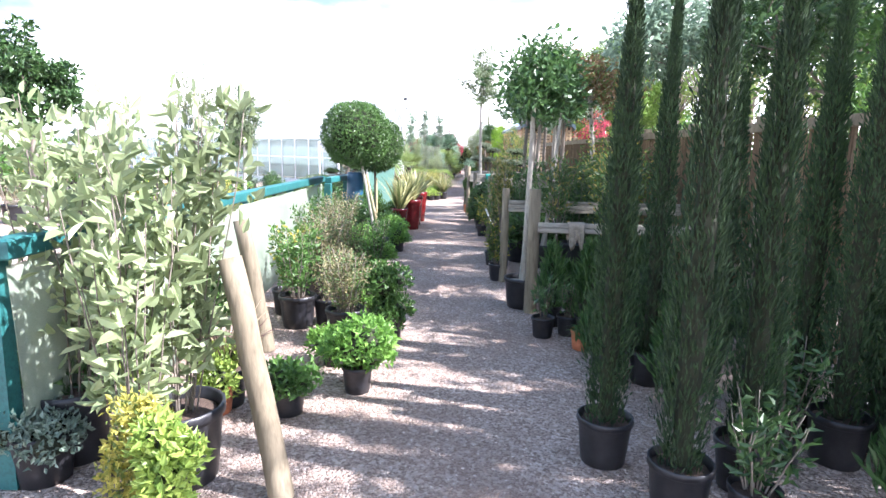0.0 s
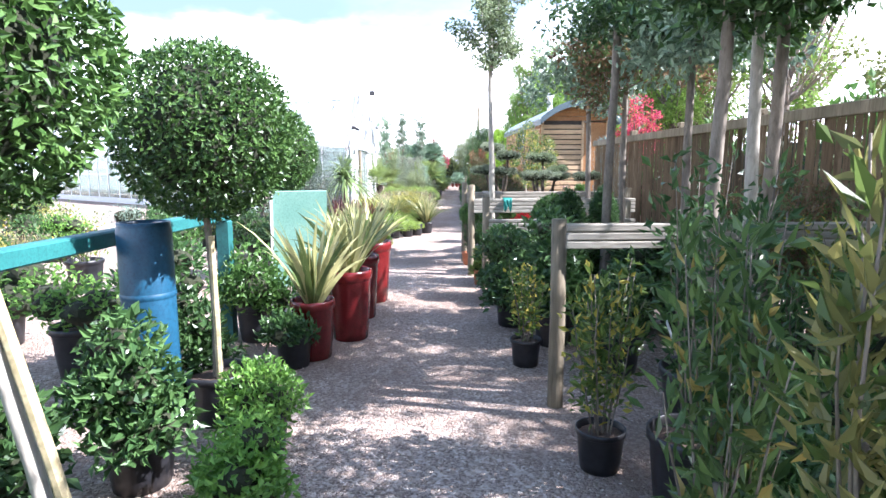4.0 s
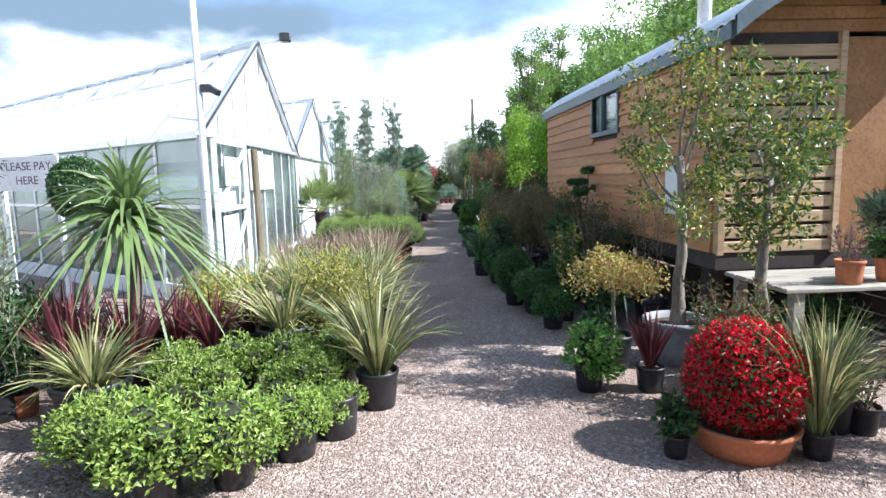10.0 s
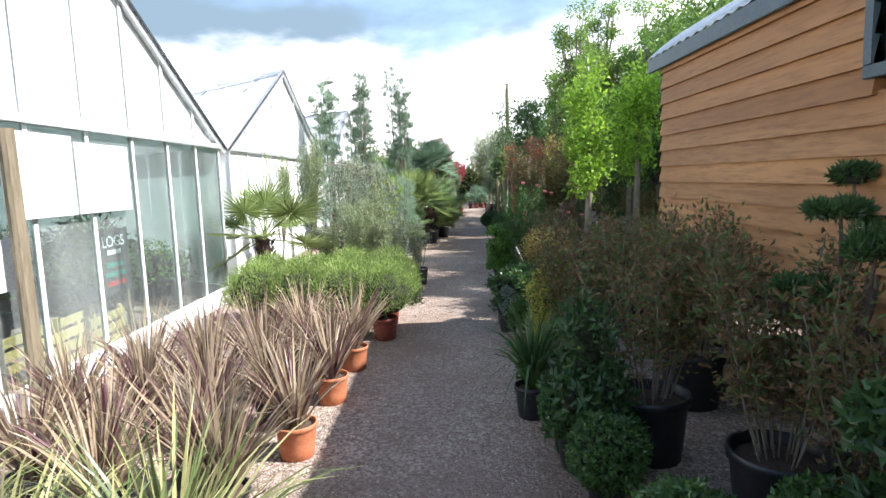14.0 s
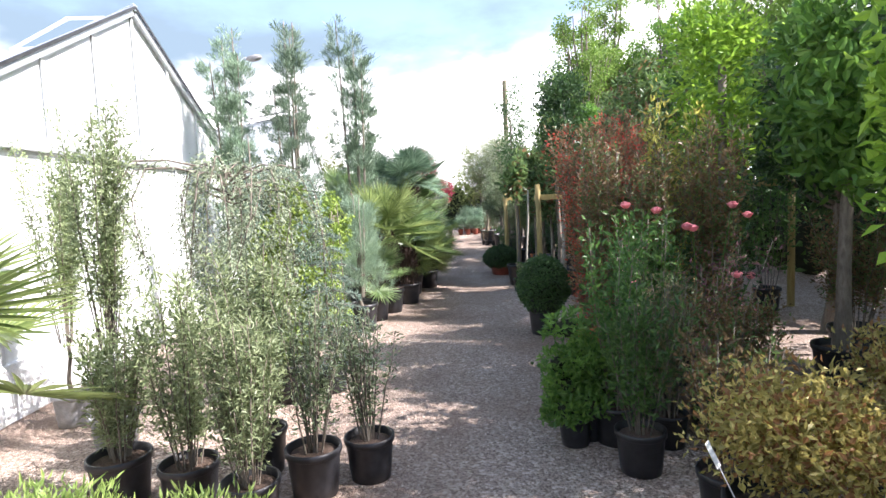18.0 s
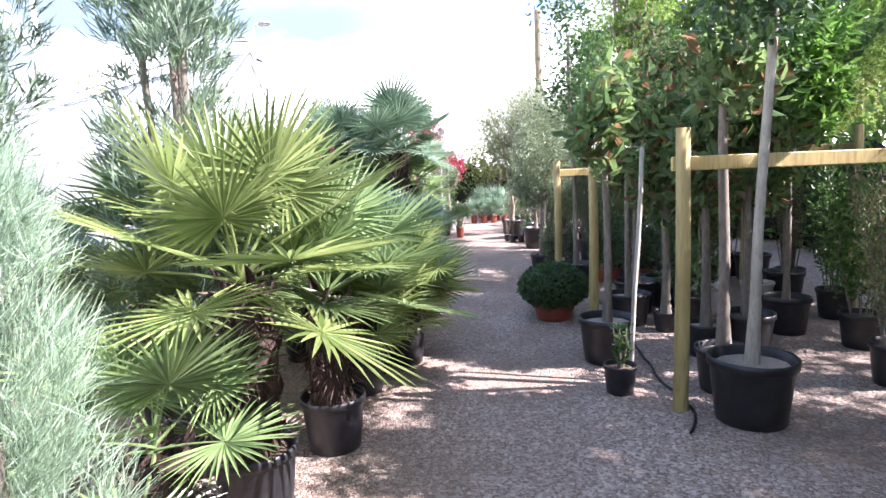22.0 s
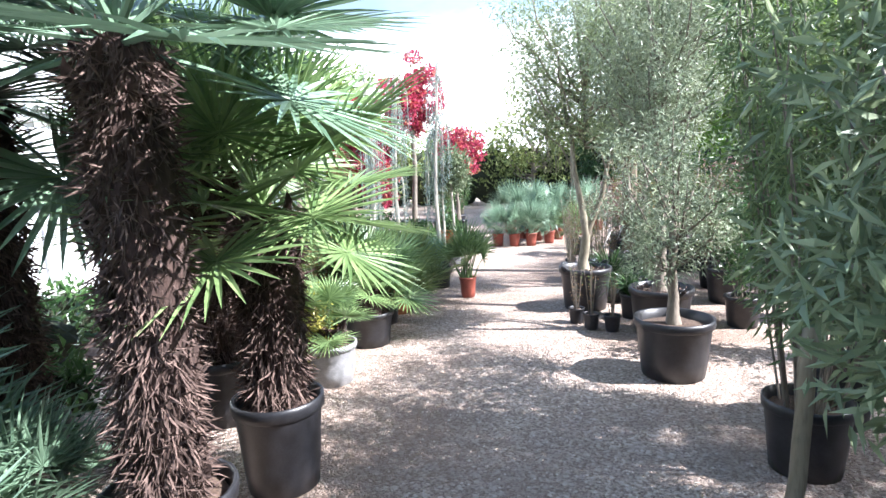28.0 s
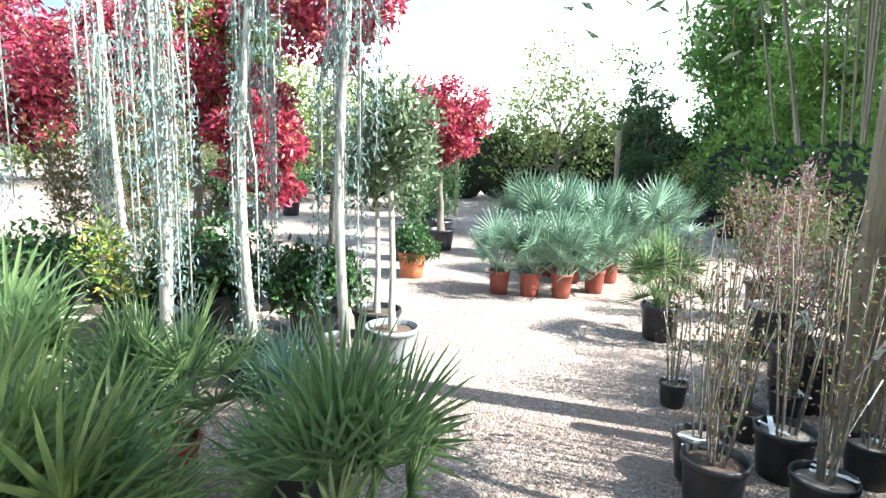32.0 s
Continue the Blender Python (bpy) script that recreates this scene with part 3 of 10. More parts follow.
def crown_upright(w, h, leaf, rng, stems=9, dense=1.0, wide=0.45, up=0.45, thin=1.0, low=0.16, most=420):
    """Many upright shoots with leaves along them."""
    pieces = []
    for k in range(stems):
        a = rng.uniform(0, 2 * np.pi)
        q = np.sqrt(rng.random())
        foot = np.array([np.cos(a), np.sin(a), 0]) * w * 0.10 * q
        top = np.array([np.cos(a) * w * 0.44 * q, np.sin(a) * w * 0.44 * q, h * rng.uniform(0.72, 1.0)])
        s = np.linspace(0, 1, 5)[:, None]
        line = foot + (top - foot) * s + rng.normal(scale=0.02 * w, size=(5, 3)) * s
        pieces.append(limb(line, np.linspace(0.005, 0.002, 5) * max(1, h * 0.55) * thin, 5))
        n = int(dense * 1.7 * h * w / stems / (leaf * leaf * 0.71 * wide))
        n = min(n, most)
        u = rng.uniform(low, 1.0, n) ** 0.85
        at = np.array([np.interp(u, s[:, 0], line[:, c]) for c in range(3)]).T
        off = on_sphere(n, rng)
        at += off * (w * 0.5 / np.sqrt(stems)) * rng.random((n, 1)) * 1.1
        pieces.append(leaf_quads(at, off * 0.8 + [0, 0, up] + rng.normal(scale=0.4, size=(n, 3)), leaf, leaf * wide, rng))
    return pieces


def crown_climber(w, h, leaf, rng, canes=4):
    """Leafy vines wound up a few canes, with loose ends."""
    pieces = []
    for k in range(canes):
        a = 2 * np.pi * k / canes
        foot, top = np.array([np.cos(a), np.sin(a), 0]) * w * 0.18, np.array([np.cos(a) * w * 0.10, np.sin(a) * w * 0.10, h * rng.uniform(0.88, 1.0)])
        pieces.append(limb([foot, (foot + top) / 2, top], [0.006, 0.006, 0.005], 5))
    for j in range(26):
        u = 0.06 + 0.94 * (j + rng.random()) / 26
        c = np.array([rng.normal() * w * 0.17, rng.normal() * w * 0.17, u * h])
        n = int(56 * max(0.5, w / 0.45))
        d = on_sphere(n, rng)
        pos = c + d * np.array([w * 0.20, w * 0.20, h * 0.045]) * rng.random((n, 1)) ** 0.4
        pieces.append(leaf_quads(pos, d * 0.6 + [0, 0, -0.35] + rng.normal(scale=0.5, size=(n, 3)), leaf, leaf * 0.75, rng))
    return pieces


def crown_column(w, h, leaf, rng, dense=1.0, taper=1.3):
    """A tight upright column of sprays, pointed at the top."""
    n = int(min(7000, dense * 8.5 * w * h / (leaf * leaf * 0.42)))
    u = rng.random(n) ** 0.9
    a = rng.uniform(0, 2 * np.pi, n)
    prof = np.minimum(1.0, 0.55 + 2.2 * u) * (1 - u**taper * 0.9)
    rad = w / 2 * prof * (0.80 + 0.16 * np.sin(a * 5 + u * 23) + rng.normal(scale=0.10, size=n))
    pos = np.stack([np.cos(a) * rad, np.sin(a) * rad, u * h * 0.97], -1)
    way = np.stack([np.cos(a) * 0.35, np.sin(a) * 0.35, np.full(n, 1.0)], -1) + rng.normal(scale=0.25, size=(n, 3))
    rad *= np.where(rng.random(n) < 0.25, rng.uniform(1.05, 1.35, n), 1.0)
    pos[:, :2] = np.stack([np.cos(a) * rad, np.sin(a) * rad], -1)
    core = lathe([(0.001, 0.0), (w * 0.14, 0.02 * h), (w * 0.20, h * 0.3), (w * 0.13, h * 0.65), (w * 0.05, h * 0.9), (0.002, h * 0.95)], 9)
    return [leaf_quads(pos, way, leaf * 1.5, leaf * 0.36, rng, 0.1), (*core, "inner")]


def crown_open(w, h, leaf, rng, limbs=9, dense=1.0, most=120, wide=0.52):
    """Limbs that carry loose leafy clumps, with gaps."""
    pieces = []
    for k in range(limbs):
        a = 2 * np.pi * (k + rng.uniform(-0.3, 0.3)) / limbs * 2.4
        z1 = h * (0.28 + 0.70 * (k + 0.5) / limbs)
        reach = w * 0.46 * np.sin(np.pi * (0.18 + 0.70 * (k + 0.5) / limbs)) * rng.uniform(0.7, 1.1)
        foot = np.array([0, 0, z1 * 0.45])
        tip = np.array([np.cos(a) * reach, np.sin(a) * reach, z1])
        s = np.linspace(0, 1, 6)[:, None]
        line = foot + (tip - foot) * s + np.array([0, 0, 0.10 * h]) * np.sin(np.pi * s) * -0.5 + rng.normal(scale=0.02 * w, size=(6, 3)) * s
        pieces.append(limb(line, np.linspace(0.016, 0.004, 6) * max(0.7, h * 0.55), 5))
        for j in range(3):
            c = line[5 - j] + rng.normal(scale=0.07 * w, size=3)
            rad = np.array([1, 1, 0.75]) * w * rng.uniform(0.13, 0.20)
            n = int(min(most, dense * 5.0 * rad[0] * rad[0] * 3.2 / (leaf * leaf * 0.5)))
            d = on_sphere(n, rng)
            pos = c + d * rad * rng.random((n, 1)) ** 0.45
            pieces.append(leaf_quads(pos, d * 0.6 + rng.normal(scale=0.6, size=(n, 3)) + [0, 0, -0.1], leaf, leaf * wide, rng))
    return pieces


def crown_fir(w, h, leaf, rng, tiers=11):
    """A conical fir: tiers of flat drooping branches set with short needles."""
    pieces = [limb([(0, 0, 0), (0.01, 0, h * 0.5), (0, 0, h)], [0.016, 0.011, 0.003], 6)]
    for k in range(tiers):
        u = 0.06 + 0.90 * k / (tiers - 1)
        for j in range(7):
            a = j * 0.9 + k * 0.55 + rng.uniform(-0.2, 0.2)
            reach = w * 0.52 * (1.03 - u) ** 0.85 * rng.uniform(0.75, 1.1) + 0.03
            s = np.linspace(0, 1, 5)[:, None]
            out = np.array([math.cos(a), math.sin(a), 0])
            line = np.array([0, 0, u * h]) + out * reach * s + np.array([0, 0, 1.0]) * (0.10 * reach * s - 0.38 * reach * s**2)
            pieces.append(limb(line, np.linspace(0.005, 0.0015, 5), 4))
            n = int(40 + 260 * reach)
            q = rng.uniform(0.08, 1.0, n)
            at = np.array([np.interp(q, s[:, 0], line[:, c]) for c in range(3)]).T
            across = np.array([-math.sin(a), math.cos(a), 0])
            at = at + across * (rng.normal(scale=0.28, size=n) * reach * (1.05 - q) * 0.8)[:, None] + rng.normal(scale=0.006, size=(n, 3))
            pieces.append(leaf_quads(at, out * 0.8 + rng.normal(scale=0.55, size=(n, 3)) + [0, 0, 0.15], leaf, leaf * 0.24, rng))
    return pieces


def crown_weep(w, h, leaf, rng, strands=34, spray=1.0):
    """A mushroom head whose strands hang to the ground."""
    pieces = []
    for k in range(strands):
        a = rng.uniform(0, 2 * np.pi)
        r = w / 2 * rng.uniform(0.25, 1.0)
        z0 = h * rng.uniform(0.82, 0.98)
        low = h * rng.uniform(0.05, 0.62)
        s = np.linspace(0, 1, 8)
        rr = r * (np.minimum(1, 1.6 * np.sqrt(s)) + 0.10 * np.sin(s * rng.uniform(4, 9) + a))
        zz = z0 + 0.06 * h * np.sin(np.pi * np.minimum(1, s * 2.2)) - (z0 - low) * np.maximum(0, (s - 0.25) / 0.75) ** 1.15
        sway = a + 0.5 * s * rng.uniform(-1, 1) + 0.12 * np.sin(s * rng.uniform(3, 8))
        line = np.stack([np.cos(sway) * rr, np.sin(sway) * rr, zz], -1)
        pieces.append(limb(line, np.linspace(0.007, 0.002, 8), 4))
        n = int(min(380, spray * rng.uniform(4.0, 9.0) * h / leaf))
        u = rng.uniform(0.15, 1, n)
        at = np.array([np.interp(u, s, line[:, c]) for c in range(3)]).T + rng.normal(scale=0.034, size=(n, 3))
        out = np.stack([np.cos(np.full(n, a)), np.sin(np.full(n, a)), np.full(n, -1.1)], -1)
        pieces.append(leaf_quads(at, out * 0.5 + rng.normal(scale=0.55, size=(n, 3)), leaf, leaf * 0.34, rng))
    return pieces


def crown_curtain(w, h, leaf, rng, strands=17):
    """A tall narrow weeping conifer: a hooked leader with hanging curtains."""
    pieces = []
    z = np.linspace(0, 1, 9)
    lead = np.stack([0.10 * w * np.sin(z * 5.0), 0.08 * w * np.cos(z * 4.0) - 0.08 * w, z * h * 0.97], -1)
    pieces.append(limb(lead, np.linspace(0.036, 0.014, 9), 7))
    for k in range(strands):
        u = rng.uniform(0.45, 1.0)
        foot = np.array([np.interp(u, z, lead[:, c]) for c in range(3)])
        a = rng.uniform(0, 2 * np.pi)
        r = w * rng.uniform(0.10, 0.5)
        drop = h * rng.uniform(0.25, 0.62)
        s = np.linspace(0, 1, 7)
        line = np.stack([foot[0] + np.cos(a) * r * np.minimum(1, s * 3), foot[1] + np.sin(a) * r * np.minimum(1, s * 3), foot[2] + 0.05 * h * np.sin(np.pi * np.minimum(1, s * 2.5)) - drop * np.maximum(0, s - 0.2) / 0.8], -1)
        line[:, 2] = np.maximum(line[:, 2], 0.05)
        pieces.append(limb(line, np.linspace(0.008, 0.003, 7), 4))
        n = 190
        q = rng.uniform(0.1, 1, n)
        at = np.array([np.interp(q, s, line[:, c]) for c in range(3)]).T + rng.normal(scale=0.026, size=(n, 3))
        pieces.append(leaf_quads(at, rng.normal(scale=0.5, size=(n, 3)) + [0, 0, -0.9], leaf, leaf * 0.3, rng))
    return pieces


def crown_tuft(w, h, leaf, rng, n=90, droop=0.35, width=0.022, segs=5):
    a = rng.uniform(0, 2 * np.pi, n)
    lean = rng.uniform(0.05, 1.0, n) ** 0.8
    slope = lean * (w / 2) / h * 1.15
    base = np.stack([np.cos(a), np.sin(a), np.zeros(n)], -1) * (0.05 * w) * rng.random((n, 1))
    way = np.stack([np.cos(a) * slope, np.sin(a) * slope, np.ones(n)], -1)
    pieces = []
    for lo, hi in ((0.0, 0.45), (0.45, 0.75), (0.75, 1.01)):
        pick = (lean >= lo) & (lean < hi)
        if pick.any():
            pieces.append(blades(base[pick], way[pick], h * (1.12 + 0.12 * hi), width, droop * (0.25 + hi), rng, segs))
    return pieces


def crown_pads(w, h, leaf, rng, pads=9, first=0.32, flat=0.42, thick=1.0):
    """A clipped cloud tree: bent limbs that end in flat leafy pads."""
    pieces = []
    line = np.array([(0, 0, 0), (0.06 * w, 0.03 * w, h * 0.25), (-0.07 * w, 0, h * 0.5), (0.04 * w, 0, h * 0.78)])
    pieces.append(limb(line, np.array([0.055 * w**0.5, 0.048 * w**0.5, 0.04 * w**0.5, 0.02]) * thick, 8))
    for k in range(pads):
        u = first + (0.98 - first) * k / (pads - 1)
        a = k * 2.4 + rng.uniform(-0.3, 0.3)
        reach = w * 0.40 * (1.12 - 0.85 * u**2.5)
        foot = np.array([np.interp(u * 0.75, (0, 0.25, 0.5, 0.78), line[:, c]) for c in range(3)])
        tip = np.array([np.cos(a) * reach, np.sin(a) * reach, u * h - 0.05 * h])
        mid = (foot + tip) / 2 + [0, 0, -0.03 * h]
        pieces.append(limb(np.array([foot, mid, tip]), np.array([0.03, 0.024, 0.014]) * thick, 6))
        rad = np.array([1, 1, flat]) * w * rng.uniform(0.16, 0.22)
        n = int(min(620, 9 * rad[0] ** 2 / (leaf * leaf * 0.4)))
        d = on_sphere(n, rng)
        d[:, 2] = np.abs(d[:, 2]) - 0.2
        pos = tip + d * rad * (1 - 0.3 * rng.random((n, 1)))
        pieces.append(leaf_quads(pos, d * 0.6 + [0, 0, 0.5] + rng.normal(scale=0.5, size=(n, 3)), leaf, leaf * 0.42, rng))
        pieces.append(core_blob(tip, rad * 0.72, rng))
    return pieces


def crown_mound(w, h, leaf, rng, most=2600):
    """A flat-topped mound of soft upright needles."""
    n = int(min(most, 9.0 * w * w / (leaf * leaf * 0.22)))
    d = on_sphere(n, rng)
    d[:, 2] = np.abs(d[:, 2])
    lump = 1 + 0.07 * np.sin(d[:, :1] * 11 + 1) * np.cos(d[:, 1:2] * 9) + rng.normal(scale=0.05, size=(n, 1))
    pos = d * np.array([w / 2, w / 2, h * 0.8]) * lump * (1 - 0.25 * rng.random((n, 1)) ** 1.5) + [0, 0, h * 0.12]
    return [leaf_quads(pos, d * 0.7 + [0, 0, 0.7] + rng.normal(scale=0.45, size=(n, 3)), leaf, leaf * 0.22, rng), core_blob((0, 0, h * 0.35), np.array([w * 0.40, w * 0.40, h * 0.40]), rng, 0.05)]


def crown_spray(w, h, leaf, rng, clumps=60, n_each=42):
    """Soft bunches of long needles up a few upright leaders."""
    pieces = []
    for k in range(4):
        x, y = rng.normal(scale=0.10 * w, size=2)
        top = h * rng.uniform(0.75, 1.0) if k else h
        pieces.append(limb([(x * 0.2, y * 0.2, 0), (x * 0.7, y * 0.7, top * 0.5), (x, y, top)], [0.022, 0.016, 0.006], 6))
        for j in range(clumps // 4):
            u = rng.uniform(0.12, 1.0)
            a = rng.uniform(0, 2 * np.pi)
            r = w * 0.40 * (1.05 - 0.75 * u) * rng.uniform(0.3, 1.0)
            c = np.array([x * u + np.cos(a) * r, y * u + np.sin(a) * r, u * top])
            n = n_each
            way = unit(np.array([np.cos(a) * 0.5, np.sin(a) * 0.5, 1.0])) + rng.normal(scale=0.42, size=(n, 3))
            foot = c + rng.normal(scale=0.03, size=(n, 3)) - [0, 0, 0.05]
            pieces.append(leaf_quads(foot, way, leaf, 0.0026, rng, 0.0))
    return pieces


CACHE = {}


def crown_mesh(kind, w, h, leaf, **more):
    """A crown of about that size, shared by plants of one kind and size: leaves, limbs if any, and the scale that makes it exact."""
    bw, bh = (1.22 ** round(math.log(v) / math.log(1.22)) for v in (w, h))
    key = (kind, round(bw, 3), round(bh, 3), leaf, tuple(sorted(more.items())))
    shelf = CACHE.setdefault(key, [])
    if len(shelf) < 2:
        rng = np.random.default_rng(1000 + 7 * len(CACHE) + len(shelf))
        pieces = kind(bw, bh, leaf, rng, **more)
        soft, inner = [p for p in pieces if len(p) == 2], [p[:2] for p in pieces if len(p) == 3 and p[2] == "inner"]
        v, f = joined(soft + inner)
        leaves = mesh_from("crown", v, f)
        # inner faces take the shade colour in the second slot
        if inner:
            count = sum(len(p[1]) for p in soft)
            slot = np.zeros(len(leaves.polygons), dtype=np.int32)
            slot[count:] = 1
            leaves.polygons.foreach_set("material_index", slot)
        wood = [p[:2] for p in pieces if len(p) == 3 and p[2] == "wood"]
        limbs = None
        if wood:
            v, f = joined(wood)
            limbs = mesh_from("limb_frame", v, f, True)
        shelf.append([leaves, 0, limbs])
    pick = min(shelf, key=lambda e: e[1])
    pick[1] += 1
    return pick[0], pick[2], (w / bw, w / bw, h / bh)


def crown_parts(name, root, build, w, h, leaf, colour, m, bark=None, **more):
    """Puts a crown, and its limbs if it has any, under a thing at the pose m."""
    leaves, limbs, s = crown_mesh(build, w, h, leaf, **more)
    m = m @ Matrix.Diagonal((*s, 1))
    part(name, with_material(leaves, LEAF[colour]), LEAF[colour], root, m=m)
    if limbs:
        tagged(part("limb_frame", with_material(limbs, bark or BARK), BARK, root, m=m), kind="stuff")


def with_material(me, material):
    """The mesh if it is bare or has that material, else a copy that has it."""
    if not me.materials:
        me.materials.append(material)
        me.materials.append(SHADE_CORE)
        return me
    if me.materials[0] == material:
        return me
    key = ("recoloured", me.name, material.name)
    if key not in CACHE:
        c = me.copy()
        c.materials[0] = material
        CACHE[key] = c
    return CACHE[key]


def scaled(x, y, z, s, turn=0.0, tilt=(0.0, 0.0)):
    return pose(x, y, z, tilt[0], tilt[1], turn) @ Matrix.Diagonal((*s, 1))


def pot_parts(root, r, h, colour, mulch=None):
    """A moulded pot with a rolled rim, and the soil in it."""
    key = ("pot", round(r / h, 1), colour)
    if key not in CACHE:
        q = round(r / h, 1)
        prof = [(0.001, 0), (q * 0.74, 0), (q * 0.78, 0.015), (q * 0.84, 0.30), (q * 0.93, 0.84), (q * 0.94, 0.85), (q * 1.0, 0.87), (q * 1.01, 0.94), (q * 1.0, 0.995), (q * 0.96, 1.0), (q * 0.92, 0.985), (q * 0.89, 0.80), (q * 0.86, 0.70)]
        v, f = lathe(prof, 20)
        body = mesh_from("pot", v, [f], True)
        body.materials.append(POT[colour])
        rng = np.random.default_rng(5)
        rings = [(q * 0.875, 0.845), (q * 0.62, 0.87), (q * 0.3, 0.885), (0.002, 0.88)]
        v, f = lathe(rings, 14)
        v[:, 2] += rng.uniform(-0.012, 0.012, len(v))
        soil = mesh_from("soil", v, [f], True)
        CACHE[key] = (body, soil)
    body, soil = CACHE[key]
    k = r / round(r / h, 1)
    s = (k, k, h)
    part("pot", body, POT[colour], root, m=scaled(0, 0, 0, s))
    part("soil", with_material(soil, mulch or SOIL), SOIL, root, m=scaled(0, 0, 0, s))
    return h * 0.87


TURN = random.Random(11)
GROUPS = {"potted_cypress": "row of potted cypresses", "clipped_pine": "block of flat-topped pines", "potted_cordyline": "bed of strap-leaved pots", "potted_flax": "flax in red pots", "dwarf_fan_palm": "dwarf palms in pots", "fan_palm": "fan palms in pots", "weeping_cedar": "weeping cedars", "red_maple": "crimson maples", "tall_pine": "tall pines", "potted_magnolia": "evergreens tied to the rails", "trained_shrub": "trained screens", "potted_climber": "climbers on canes", "cloud_tree": "clipped olives", "old_olive": "old olives in tubs", "low_shrub": "low rounded shrubs"}


def stand(name, x, y, label, category, group="", z=0.0, turn=None):
    root = new(name)
    root.matrix_basis = pose(x, y, z, 0, 0, TURN.uniform(0, 360) if turn is None else turn)
    root.empty_display_size = 0.1
    return tagged(root, label, category, group or GROUPS.get(name, ""))


def stem_mesh(h, r0, r1, bend, seed):
    key = ("stem", round(h, 1), round(r0, 3), bend, seed)
    if key not in CACHE:
        rng = np.random.default_rng(seed)
        hh = round(h, 1)
        z = np.linspace(0, hh, 8)
        x = bend * hh * np.sin(z / hh * 2.6) + rng.normal(scale=0.006, size=8)
        y = bend * 0.6 * hh * np.sin(z / hh * 3.7 + 1) - bend * 0.6 * hh * np.sin(1) + rng.normal(scale=0.006, size=8)
        x[0] = y[0] = 0
        v, f = capped(np.stack([x, y, z], -1), np.linspace(r0, r1, 8) * (1 + 0.5 * np.exp(-np.arange(8) * 1.6)), 9)
        CACHE[key] = mesh_from("trunk", v, [f], True)
    return CACHE[key], h / round(h, 1)


def add_tag(root, x, y, z, seed):
    """A white care label on a stick."""
    if "tag" not in CACHE:
        v, f = joined([box_data(-0.012, 0.012, -0.0008, 0.0008, 0.0, 0.10), box_data(-0.002, 0.002, 0.001, 0.003, -0.12, 0.02)])
        CACHE["tag"] = mesh_from("care_label", v, f)
    part("care_label", CACHE["tag"], PAPER, root, "white plastic care label", pose(x, y, z, 15, 20, seed * 57))


